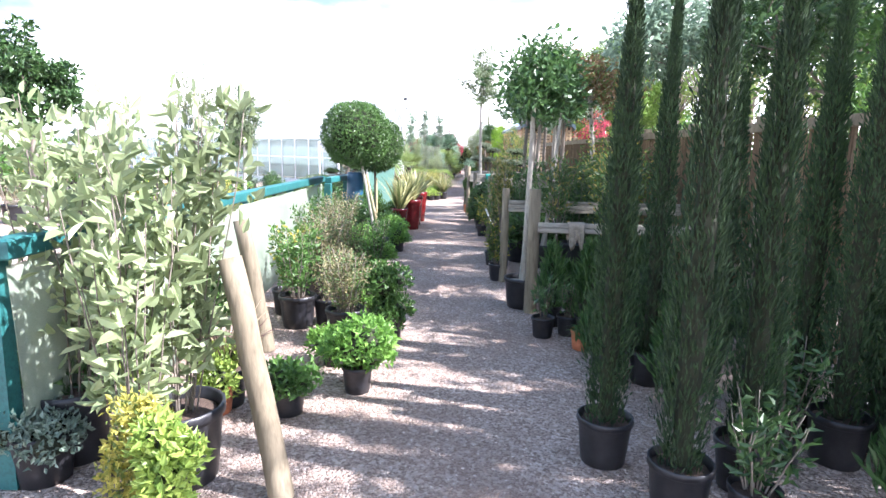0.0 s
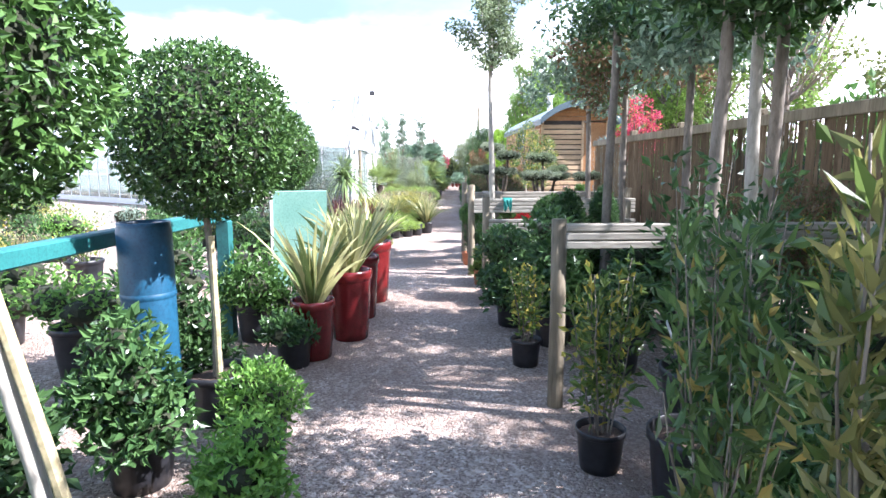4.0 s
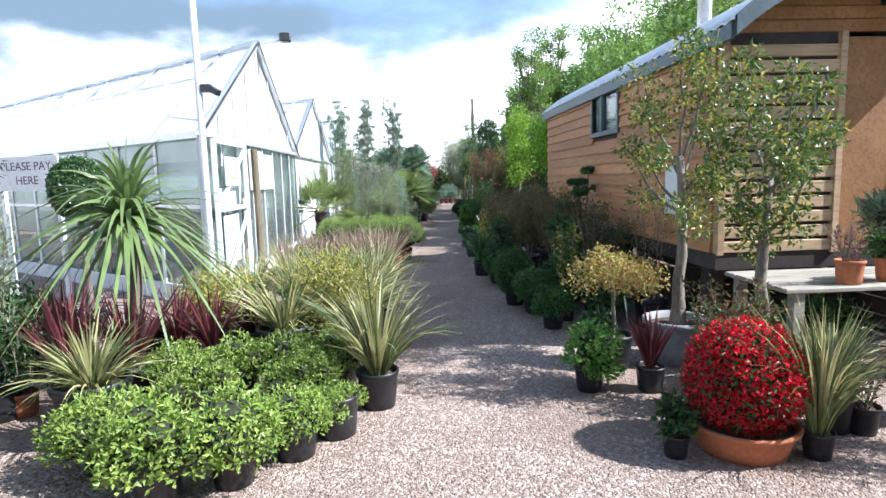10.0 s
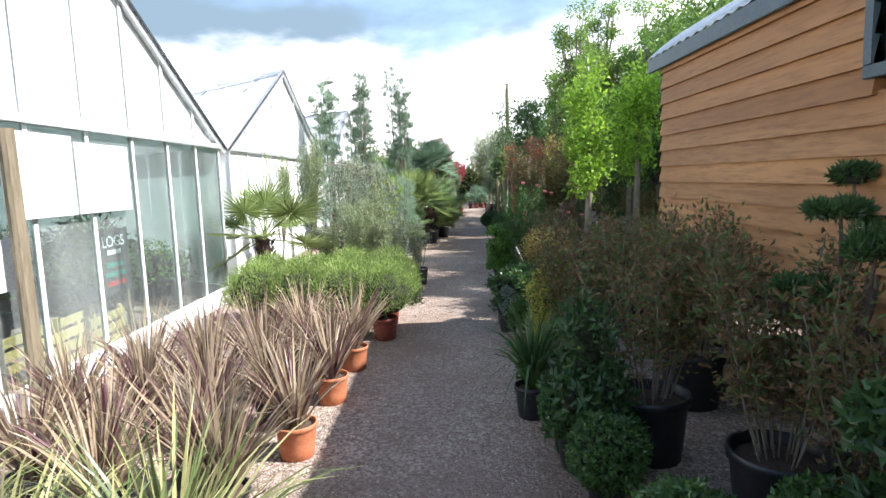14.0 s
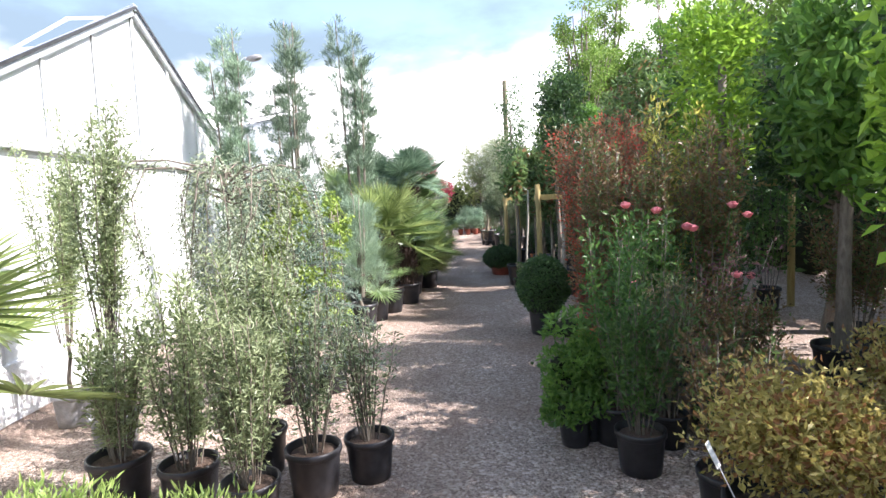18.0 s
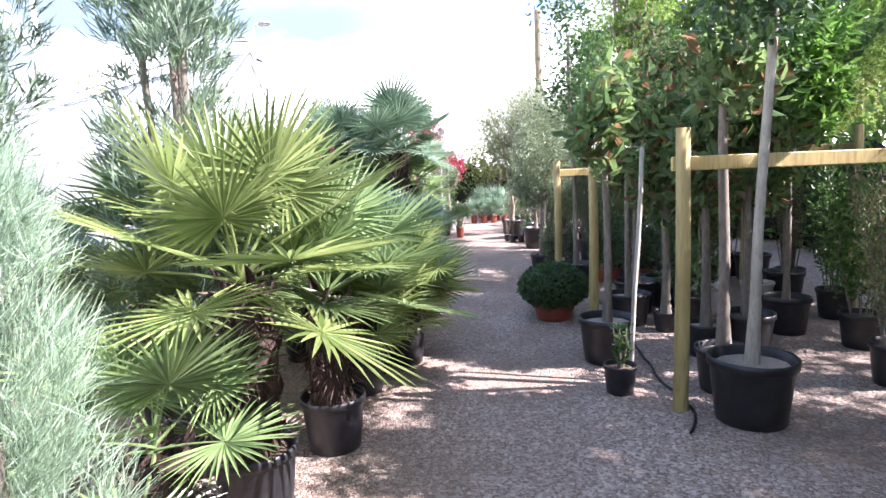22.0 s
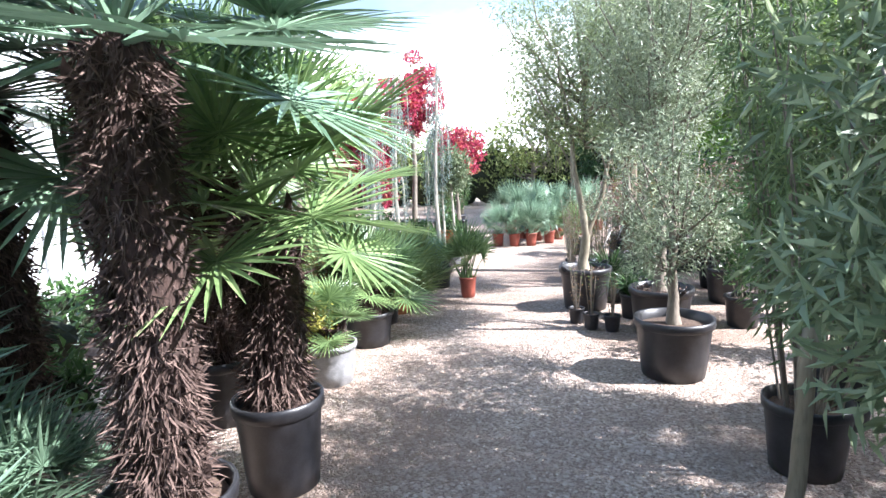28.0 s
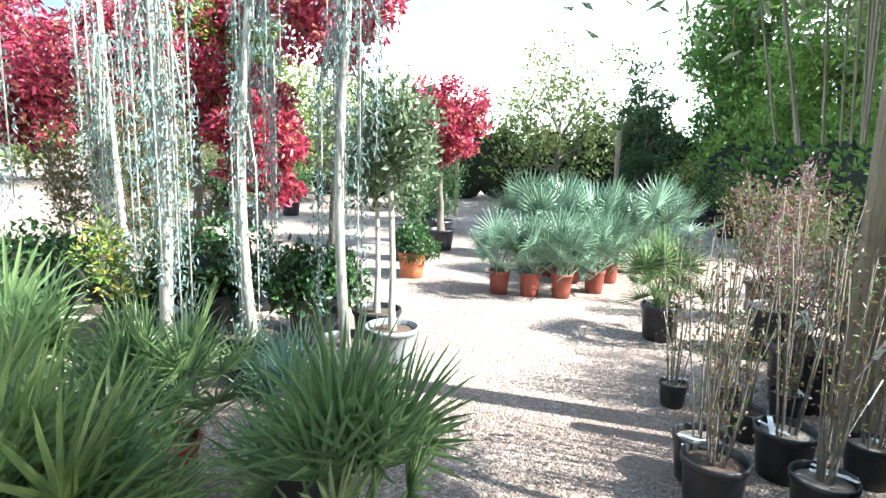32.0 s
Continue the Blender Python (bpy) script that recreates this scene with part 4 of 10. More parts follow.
# kinds: crown, leaf length, leaf colour, extra, object name, label, category
KINDS = {
    "cypress": (crown_column, 0.028, "cypress", {"dense": 1.0}, "potted_cypress", "slim dark green columnar cypress in a black pot", "cypress"),
    "conifer": (crown_column, 0.07, "dark", {"dense": 0.8, "taper": 1.6}, "conifer", "dark green columnar conifer in a black pot", "conifer"),
    "box_ball": (crown_ball, 0.030, "box", {}, "clipped_ball", "clipped round evergreen ball in a black pot", "shrub"),
    "dark_ball": (crown_ball, 0.032, "dark", {}, "clipped_ball", "dense dark clipped ball in a black pot", "shrub"),
    "hebe": (crown_dome, 0.027, "lime", {"lumps": 14, "most": 3000}, "low_shrub", "low rounded yellow-green shrub in a black pot", "shrub"),
    "hebe_green": (crown_dome, 0.027, "green", {"lumps": 14, "most": 3000}, "low_shrub", "low rounded mid-green shrub in a black pot", "shrub"),
    "green_shrub": (crown_dome, 0.050, "green", {}, "potted_shrub", "bushy mid-green leafy shrub in a black pot", "shrub"),
    "dark_shrub": (crown_dome, 0.060, "dark", {}, "potted_shrub", "glossy dark green shrub in a black pot", "shrub"),
    "fresh_shrub": (crown_dome, 0.045, "fresh", {}, "potted_shrub", "fresh bright green shrub in a black pot", "shrub"),
    "lime_shrub": (crown_dome, 0.040, "lime", {}, "potted_shrub", "bushy lime-green shrub in a black pot", "shrub"),
    "yellow_shrub": (crown_dome, 0.030, "yellow", {"lumps": 18, "under": True, "most": 3400}, "potted_shrub", "yellow-leaved shrub in a black pot", "shrub"),
    "gold_shrub": (crown_dome, 0.028, "gold", {"lumps": 18, "under": True, "most": 3400}, "potted_maple", "low golden-orange leafed maple in a black pot", "shrub"),
    "grey_shrub": (crown_dome, 0.038, "grey", {}, "potted_shrub", "silvery grey-leaved shrub in a black pot", "shrub"),
    "heather": (crown_upright, 0.032, "dry", {"stems": 26}, "potted_shrub", "twiggy straw-brown and green shrub in a black pot", "shrub"),
    "rust_shrub": (crown_upright, 0.036, "rust", {"stems": 16, "dense": 1.25, "low": 0.25}, "potted_shrub", "rust-brown leafed shrub in a black pot", "shrub"),
    "mixed_upright": (crown_upright, 0.055, "mixed", {"stems": 10}, "potted_shrub", "upright green shrub with yellow young leaves in a black pot", "shrub"),
    "gold_upright": (crown_upright, 0.06, "yellow", {"stems": 6}, "potted_shrub", "upright shrub with large yellow-green leaves in a black pot", "shrub"),
    "dark_upright": (crown_upright, 0.060, "dark", {"stems": 12}, "potted_shrub", "upright dark green evergreen in a black pot", "shrub"),
    "green_upright": (crown_upright, 0.050, "green", {"stems": 12}, "potted_shrub", "upright green leafy shrub in a black pot", "shrub"),
    "grey_upright": (crown_upright, 0.040, "olive", {"stems": 16, "wide": 0.30, "dense": 0.8}, "potted_olive", "bushy grey-green olive in a black pot", "shrub"),
    "pale_upright": (crown_upright, 0.040, "willow", {"stems": 18, "wide": 0.30, "dense": 1.5}, "potted_willow", "bushy pale willow-leaved shrub in a black pot", "shrub"),
    "climber": (crown_climber, 0.046, "lime", {}, "potted_climber", "golden-leaved climber trained up canes in a black pot", "climber"),
    "screen": (crown_upright, 0.040, "photinia", {"stems": 20, "dense": 1.9, "low": 0.02, "thin": 0.7}, "trained_shrub", "tall trained screen of rust and red leaves in a terracotta pot", "shrub"),
    "rust_column": (crown_upright, 0.042, "rust", {"stems": 18, "dense": 1.7, "low": 0.04, "thin": 0.7}, "trained_shrub", "tall rust-brown trained shrub in a black pot", "shrub"),
    "mound": (crown_mound, 0.038, "mound", {"most": 5200}, "clipped_pine", "flat-topped bright green clipped pine on a short stem", "pine"),
    "needle": (crown_spray, 0.13, "pine", {"clumps": 140, "n_each": 75}, "potted_pine", "soft blue-green long-needled pine in a black pot", "pine"),
    "spruce": (crown_fir, 0.030, "fir", {}, "potted_fir", "small blue-grey fir in a black pot", "fir"),
    "bamboo": (crown_upright, 0.085, "bamboo", {"stems": 26, "dense": 0.80, "wide": 0.15, "up": -0.35}, "potted_bamboo", "leafy green bamboo in a black pot", "bamboo"),
    "twiggy": (crown_upright, 0.028, "rust", {"stems": 9, "dense": 0.12}, "potted_sapling", "sparse twiggy young tree in a black pot", "sapling"),
    "red_twiggy": (crown_upright, 0.034, "plum", {"stems": 12, "dense": 0.32}, "potted_maple", "twiggy reddish maple in a black pot", "sapling"),
    "variegated_tuft": (crown_tuft, 0.03, "variegated", {"n": 170, "width": 0.016}, "potted_cordyline", "arching cream-striped strap leaves in a black pot", "grass"),
    "flax": (crown_tuft, 0.05, "variegated", {"n": 60, "width": 0.045, "droop": 0.22}, "potted_flax", "broad cream-striped sword leaves in a pot", "flax"),
    "purple_tuft": (crown_tuft, 0.03, "purple", {"n": 70, "width": 0.022, "droop": 0.12}, "potted_cordyline", "dark purple upright strap leaves in a black pot", "grass"),
    "bronze_tuft": (crown_tuft, 0.03, "bronze", {"n": 120, "width": 0.015, "droop": 0.22}, "potted_cordyline", "bronze upright strap leaves in a black pot", "grass"),
    "azalea": (crown_ball, 0.026, "petal", {}, "potted_azalea", "mound of bright red flowers in a terracotta bowl", "flowers"),
    "liriope": (crown_tuft, 0.03, "dark", {"n": 150, "width": 0.02, "droop": 0.5}, "potted_evergreen", "low tuft of dark green narrow leaves in a black pot", "shrub"),
}


def plant(kind, x, y, h, w, pr=0.0, ph=0.0, pot="black", clear=0.0, mulch=None, label=None, tag=False, z=0.0):
    """A potted plant: h overall, w across its crown, pr and ph the pot's radius and height, clear the bare stem above the soil."""
    build, leaf, colour, more, name, text, category = KINDS[kind]
    if pot != "black":
        text = text.replace("black pot", {"terracotta": "terracotta pot", "brown": "red-brown pot", "red": "glazed red pot", "grey": "grey pot", "white": "white pot"}[pot])
    root = stand(name, x, y, label or text, category, "", z)
    pr = pr or min(0.21, max(0.10, w * 0.27))
    ph = ph or min(0.42, pr * 1.75)
    top = pot_parts(root, pr, ph, pot, mulch)
    sink = 0.0 if clear else (0.34 * ph if build in (crown_ball, crown_dome, crown_mound) else 0.03)
    ch = max(0.12, h - top - clear + sink)
    if clear:
        st, k = stem_mesh(clear + ch * 0.45, max(0.014, w * 0.022), max(0.010, w * 0.016), 0.012, 3)
        part("stem", with_material(st, BARK), BARK, root, m=scaled(0, 0, top - 0.02, (1, 1, k)))
    if build is crown_dome and abs(x - path_x(y)) > 2.3:
        more = {**more, "most": 750}
    if build is crown_upright and abs(x - path_x(y)) > 3.4:
        more, leaf = {**more, "dense": more.get("dense", 1.0) * 0.5}, leaf * 1.35
    crown_parts("foliage", root, build, w, ch, leaf, colour, pose(0, 0, top + clear - sink), **more)
    if kind == "twiggy" and mulch:
        for a in (20, 155):
            part("plant_label", box_mesh("plant_label", -pr * 0.7, pr * 0.7, -0.011, 0.011, 0, 0.002), PAPER, root, "white plastic label strip", pose(0.03, 0.05, top + 0.016 + a * 0.00005, 4, 3, a))
    if tag:
        add_tag(root, w * 0.3, -w * 0.33, top + (h - top) * 0.4, len(name))
    return root


def standard_tree(x, y, h, w, crown_h, colour="dark", pr=0.0, ph=0.0, pot="black", shape="ball", leaf=0.035, stake=False, bark=None, bend=0.012, name="standard_tree", label="clipped evergreen ball on a tall bare stem in a black pot", mulch=None, lean=0.0, stem_r=0.0):
    """A bare stem with a shaped head on it."""
    root = stand(name, x, y, label, "tree", turn=0.0 if lean else None)
    top = pot_parts(root, pr, ph, pot, mulch) if pr else 0.0
    foot = h - crown_h
    r = stem_r or max(0.016, 0.024 * h**0.5)
    st, k = stem_mesh(foot - top + crown_h * 0.5, r, r * 0.7, bend, 7)
    part("trunk", with_material(st, bark or BARK), BARK, root, m=pose(0, 0, top - 0.03, 0, lean, 0) @ Matrix.Diagonal((1, 1, k, 1)))
    build = {"ball": crown_ball, "open": crown_open, "narrow": crown_open, "column": crown_column, "dome": crown_dome, "upright": crown_upright}[shape]
    more = {"column": {"taper": 2.5, "dense": 0.8}, "open": {"limbs": 12}, "narrow": {"limbs": 17, "wide": 0.22, "dense": 1.3, "most": 150}, "upright": {"stems": 16}, "dome": {"lumps": int(13 * max(1.0, 0.9 * crown_h / w)), "under": True, "most": 2300}}.get(shape, {})
    off = math.sin(radians(lean)) * (foot + crown_h / 2 - top)
    crown_parts("crown", root, build, w, crown_h, leaf, colour, pose(off, 0, foot), bark, **more)
    if stake:
        q = math.tan(radians(lean))
        v, f = capped([(0.07, 0, 0), (0.065 + q * (foot * 0.55 - top), 0, foot * 0.55 - top), (0.05 + q * (foot * 0.95 - top), 0, foot * 0.95 - top)], [0.018, 0.018, 0.017], 8)
        part("stake", mesh_from("stake", v, [f]), CANE, root, "bamboo cane stake", pose(0, 0, top - 0.03))
    return root


def fan_frond(kind):
    """One fan leaf: a stalk along +x, then folded fingers spread round its end."""
    key = ("frond", kind)
    if key in CACHE:
        return CACHE[key]
    rng = np.random.default_rng({"stiff": 3, "soft": 8, "fine": 13, "blade": 21}[kind])
    stalk, radius, fingers, spread, wide, cut = {"stiff": (0.62, 0.60, 40, 148, 0.036, 0.36), "soft": (0.66, 0.58, 36, 140, 0.036, 0.42), "fine": (0.60, 0.42, 20, 105, 0.026, 0.14), "blade": (0.52, 0.48, 18, 85, 0.030, 0.12)}[kind]
    pieces = []
    line = np.stack([np.linspace(0, stalk, 5), np.zeros(5), 0.02 * np.sin(np.linspace(0, 3, 5))], -1)
    pieces.append(tube(line, [0.016, 0.013, 0.011, 0.009, 0.007], 5))
    hub = np.array([stalk, 0, 0])
    for k in range(fingers):
        a = radians(-spread + 2 * spread * k / (fingers - 1))
        out = np.array([math.cos(a), math.sin(a), 0.0])
        side = np.array([-math.sin(a), math.cos(a), 0.0])
        ln = radius * (0.80 + 0.20 * math.cos(a * 0.6)) * rng.uniform(0.92, 1.06)
        rise = 0.10 * (1 - math.cos(a)) + (0.03 if k % 2 else 0.0)
        drop = {"stiff": 0.05, "soft": 0.28, "fine": 0.03, "blade": 0.04}[kind] * rng.uniform(0.5, 1.5)
        pts = []
        for u, wd in ((0.02, 0.10), (cut, 1.0), (0.72, 0.62), (1.0, 0.04)):
            c = hub + out * ln * u + np.array([0, 0, rise * u * ln - drop * max(0, u - 0.45) ** 1.6 * 1.6])
            half = wide * wd * 0.5 if u > 0.05 else 0.004
            pts += [c - side * half, c + np.array([0, 0, -half * 0.55]), c + side * half]
        idx = np.arange(12).reshape(4, 3)
        quads = [(idx[i, j], idx[i, j + 1], idx[i + 1, j + 1], idx[i + 1, j]) for i in range(3) for j in range(2)]
        pieces.append((np.array(pts), np.array(quads)))
    v, f = joined(pieces)
    CACHE[key] = mesh_from("frond", v, f)
    return CACHE[key]


def fibre_trunk(h, r, seed):
    """A shaggy palm trunk: a rough body with hanging fibres and cut leaf bases."""
    key = ("fibre", round(h, 1), round(r, 2), seed)
    if key not in CACHE:
        rng = np.random.default_rng(seed)
        n = max(5, int(h / 0.09))
        z = np.linspace(0, h, n)
        v, f = tube(np.stack([0.03 * np.sin(z * 2), 0.02 * np.cos(z * 3), z], -1), r * (0.82 + 0.18 * np.sin(np.pi * np.minimum(1, z / h))) * rng.uniform(0.93, 1.07, n), 14)
        v += rng.normal(scale=r * 0.06, size=v.shape)
        pieces = [(v, f)]
        v, f = joined(pieces)
        body = mesh_from("trunk", v, f)
        m = int((3200 if h > 0.9 else 700) * h)
        a, zz = rng.uniform(0, 2 * np.pi, m), rng.uniform(0.05, h, m)
        pos = np.stack([np.cos(a) * r * 0.90, np.sin(a) * r * 0.90, zz], -1)
        way = np.stack([np.cos(a) * 0.6, np.sin(a) * 0.6, rng.uniform(-2.2, 0.3, m)], -1) + rng.normal(scale=0.5, size=(m, 3))
        v, f = leaf_quads(pos, way, 0.105, 0.0032, rng, 0.0)
        hair = mesh_from("fibre_coat", v, [f])
        m = int(42 * h)
        a, zz = np.arange(m) * 2.4 + rng.uniform(-0.3, 0.3, m), np.linspace(0.08, h, m)
        pos = np.stack([np.cos(a) * r * 0.86, np.sin(a) * r * 0.86, zz], -1)
        way = np.stack([np.cos(a) * 0.5, np.sin(a) * 0.5, np.full(m, 1.0)], -1)
        stubs = mesh_from("leaf_base_coat", *(lambda d: (d[0], [d[1]]))(leaf_quads(pos, way, 0.115, 0.05, rng, 0.5)))
        CACHE[key] = (body, hair, stubs)
    return CACHE[key]


def fan_palm(x, y, trunk_h, r, size, fronds=20, colour="palm", kind="stiff", pr=0.0, ph=0.0, pot="black", label="fan palm with a shaggy brown trunk in a black pot", seed=1, low=-25, high=80, name="fan_palm", mulch=None):
    """A palm whose fan leaves each are a part."""
    rng = random.Random(seed)
    root = stand(name, x, y, label, "palm", turn=rng.uniform(0, 360))
    top = pot_parts(root, pr, ph, pot, mulch) if pr else 0.0
    if trunk_h > 0.12:
        body, hair, stubs = fibre_trunk(trunk_h, r, seed % 3)
        trunk = part("trunk", with_material(body, FIBRE), FIBRE, root, "shaggy fibrous brown trunk", pose(0, 0, top - 0.03))
        tagged(part("fibre_coat", with_material(hair, FIBRE_PALE), FIBRE_PALE, trunk), kind="stuff")
        tagged(part("leaf_base_coat", with_material(stubs, FIBRE), FIBRE, trunk), kind="stuff")
    me = with_material(fan_frond(kind), LEAF[colour])
    for k in range(fronds):
        u = (k + 0.5) / fronds
        lift = low + (high - low) * u**0.9
        s = size * rng.uniform(0.82, 1.12) * (0.85 if u > 0.85 else 1.0)
        turn = k * 137.5 + rng.uniform(-16, 16)
        m = pose(0, 0, top + trunk_h - 0.05 + 0.06 * u, 0, 0, turn) @ pose(0, 0, 0, 0, -lift, 0) @ pose(0, 0, 0, rng.uniform(-25, 25), 0, 0) @ Matrix.Diagonal((s, s, s, 1))
        part("frond", me, LEAF[colour], root, m=m)
    return root


def palm_clump(x, y, h, w, pr=0.0, ph=0.0, pot="black", colour="palm", fronds=26, seed=1, label="bushy dwarf fan palm with spiky green fans in a pot", kind="fine", mulch=None, low=12):
    """A trunkless palm: fans that rise from several crowns at the pot."""
    rng = random.Random(seed)
    root = stand("dwarf_fan_palm", x, y, label, "palm", turn=rng.uniform(0, 360))
    top = pot_parts(root, pr, ph, pot, mulch) if pr else 0.0
    me = with_material(fan_frond(kind), LEAF[colour])
    for k in range(fronds):
        u = (k + 0.5) / fronds
        lift = low + (86 - low) * u**0.8
        reach = math.hypot(w * 0.5 * math.cos(radians(lift)), (h - top) * math.sin(radians(lift)))
        s = reach * rng.uniform(0.85, 1.15)
        q = rng.uniform(0, 0.12) * w
        turn = k * 137.5 + rng.uniform(-20, 20)
        b = radians(rng.uniform(0, 360))
        m = pose(q * math.cos(b), q * math.sin(b), top - 0.02, 0, 0, turn) @ pose(0, 0, 0, 0, -lift, 0) @ pose(0, 0, 0, rng.uniform(-50, 50), 0, 0) @ Matrix.Diagonal((s, s, s, 1))
        part("frond", me, LEAF[colour], root, m=m)
    return root


def special(kind, x, y, h, w, colour, name, label, category, pr=0.0, ph=0.0, pot="black", leaf=0.05, trunk=0.0, z=0.0, **more):
    """A plant of one whole crown mesh with its own limbs: weeping, cloud-clipped, curtain, or open."""
    root = stand(name, x, y, label, category, z=z)
    top = pot_parts(root, pr, ph, pot) if pr else 0.0
    build = {"weep": crown_weep, "pads": crown_pads, "curtain": crown_curtain, "open": crown_open, "spray": crown_spray}[kind]
    if trunk:
        st, k = stem_mesh(trunk + (h - top - trunk) * 0.45, 0.03 * h**0.5, 0.016 * h**0.5, 0.02, 9)
        part("trunk", with_material(st, BARK), BARK, root, m=scaled(0, 0, top - 0.03, (1, 1, k)))
    crown_parts("crown", root, build, w, h - top - trunk, leaf, colour, pose(0, 0, top + trunk - 0.02), **more)
    return root


def far_tree(x, y, h, w, colour, bare=0.25, label="leafy light green tree", leaf=0.16, bark=None, limbs=18, dense=0.8, most=56):
    root = stand("tree", x, y, label, "tree")
    st, k = stem_mesh(h * (bare + 0.45), 0.05 * h**0.6, 0.02 * h**0.6, 0.015, 4)
    part("trunk", with_material(st, bark or BARK), BARK, root, m=scaled(0, 0, -0.05, (1, 1, k)))
    crown_parts("crown", root, crown_open, w, h * (1 - bare), leaf, colour, pose(0, 0, h * bare), bark, limbs=limbs, dense=dense, most=most)
    return root


KINDS["broad"] = (crown_upright, 0.09, "willow", {"stems": 16, "dense": 1.2}, "leafy_shrub", "tall shrub with broad pale green leaves in a black pot", "shrub")


def rose_flowers(x, y, w, z0, z1):
    """Blooms on one rose bush, as a flowering stem of its own pot-mate."""
    rng = np.random.default_rng(int(x * 100))
    root = stand("rose_stems", x, y, "pink rose blooms on thin green stems", "flowers")
    for k in range(9):
        a, r, z = rng.uniform(0, 6.28), w * rng.uniform(0.25, 0.55), rng.uniform(z0, z1)
        tip = np.array([np.cos(a) * r, np.sin(a) * r, z])
        v, f = capped([(0, 0, 0.0), tip * [0.5, 0.5, 0.6], tip], [0.006, 0.005, 0.003], 5)
        part("stem", mesh_from("stem", v, [f]), LEAF["green"], root)
        v, f = lathe([(0.002, -0.012), (0.018, -0.008), (0.031, 0.008), (0.034, 0.018), (0.025, 0.022), (0.019, 0.010), (0.024, 0.026), (0.015, 0.028), (0.010, 0.014), (0.013, 0.031), (0.001, 0.024)], 10)
        v = v * rng.uniform(0.86, 1.14, (len(v), 1)) + tip
        part("bloom", mesh_from("bloom", v, [f]), LEAF["pink"], root, "pink rose bloom")


def cordyline(x, y, h, w):
    """A cabbage palm: a trunk with a burst of arching straps."""
    root = stand("cabbage_palm", x, y, "large cabbage palm with arching green strap leaves", "palm")
    top = pot_parts(root, 0.24, 0.36, "black")
    foot = h * 0.55
    st, k = stem_mesh(foot - top, 0.055, 0.05, 0.01, 6)
    part("trunk", with_material(st, BARK), BARK, root, m=scaled(0, 0, top - 0.03, (1, 1, k)))
    rng = np.random.default_rng(12)
    for q in range(180):
        a, e = q * 2.4, radians(-8 + 96 * ((q + 0.5) / 180) ** 0.9)
        way = np.array([[math.cos(a) * math.cos(e), math.sin(a) * math.cos(e), math.sin(e)]])
        v, f = blades(np.array([[0, 0, foot + 0.12 * q / 180]]), way, w * rng.uniform(0.46, 0.58), 0.046, 0.28 + 0.70 * max(0.0, math.cos(e)) ** 0.8, rng, 9)
        part("strap_leaf", mesh_from("strap_leaf", v, [f], True), LEAF["strap"], root)
    return root


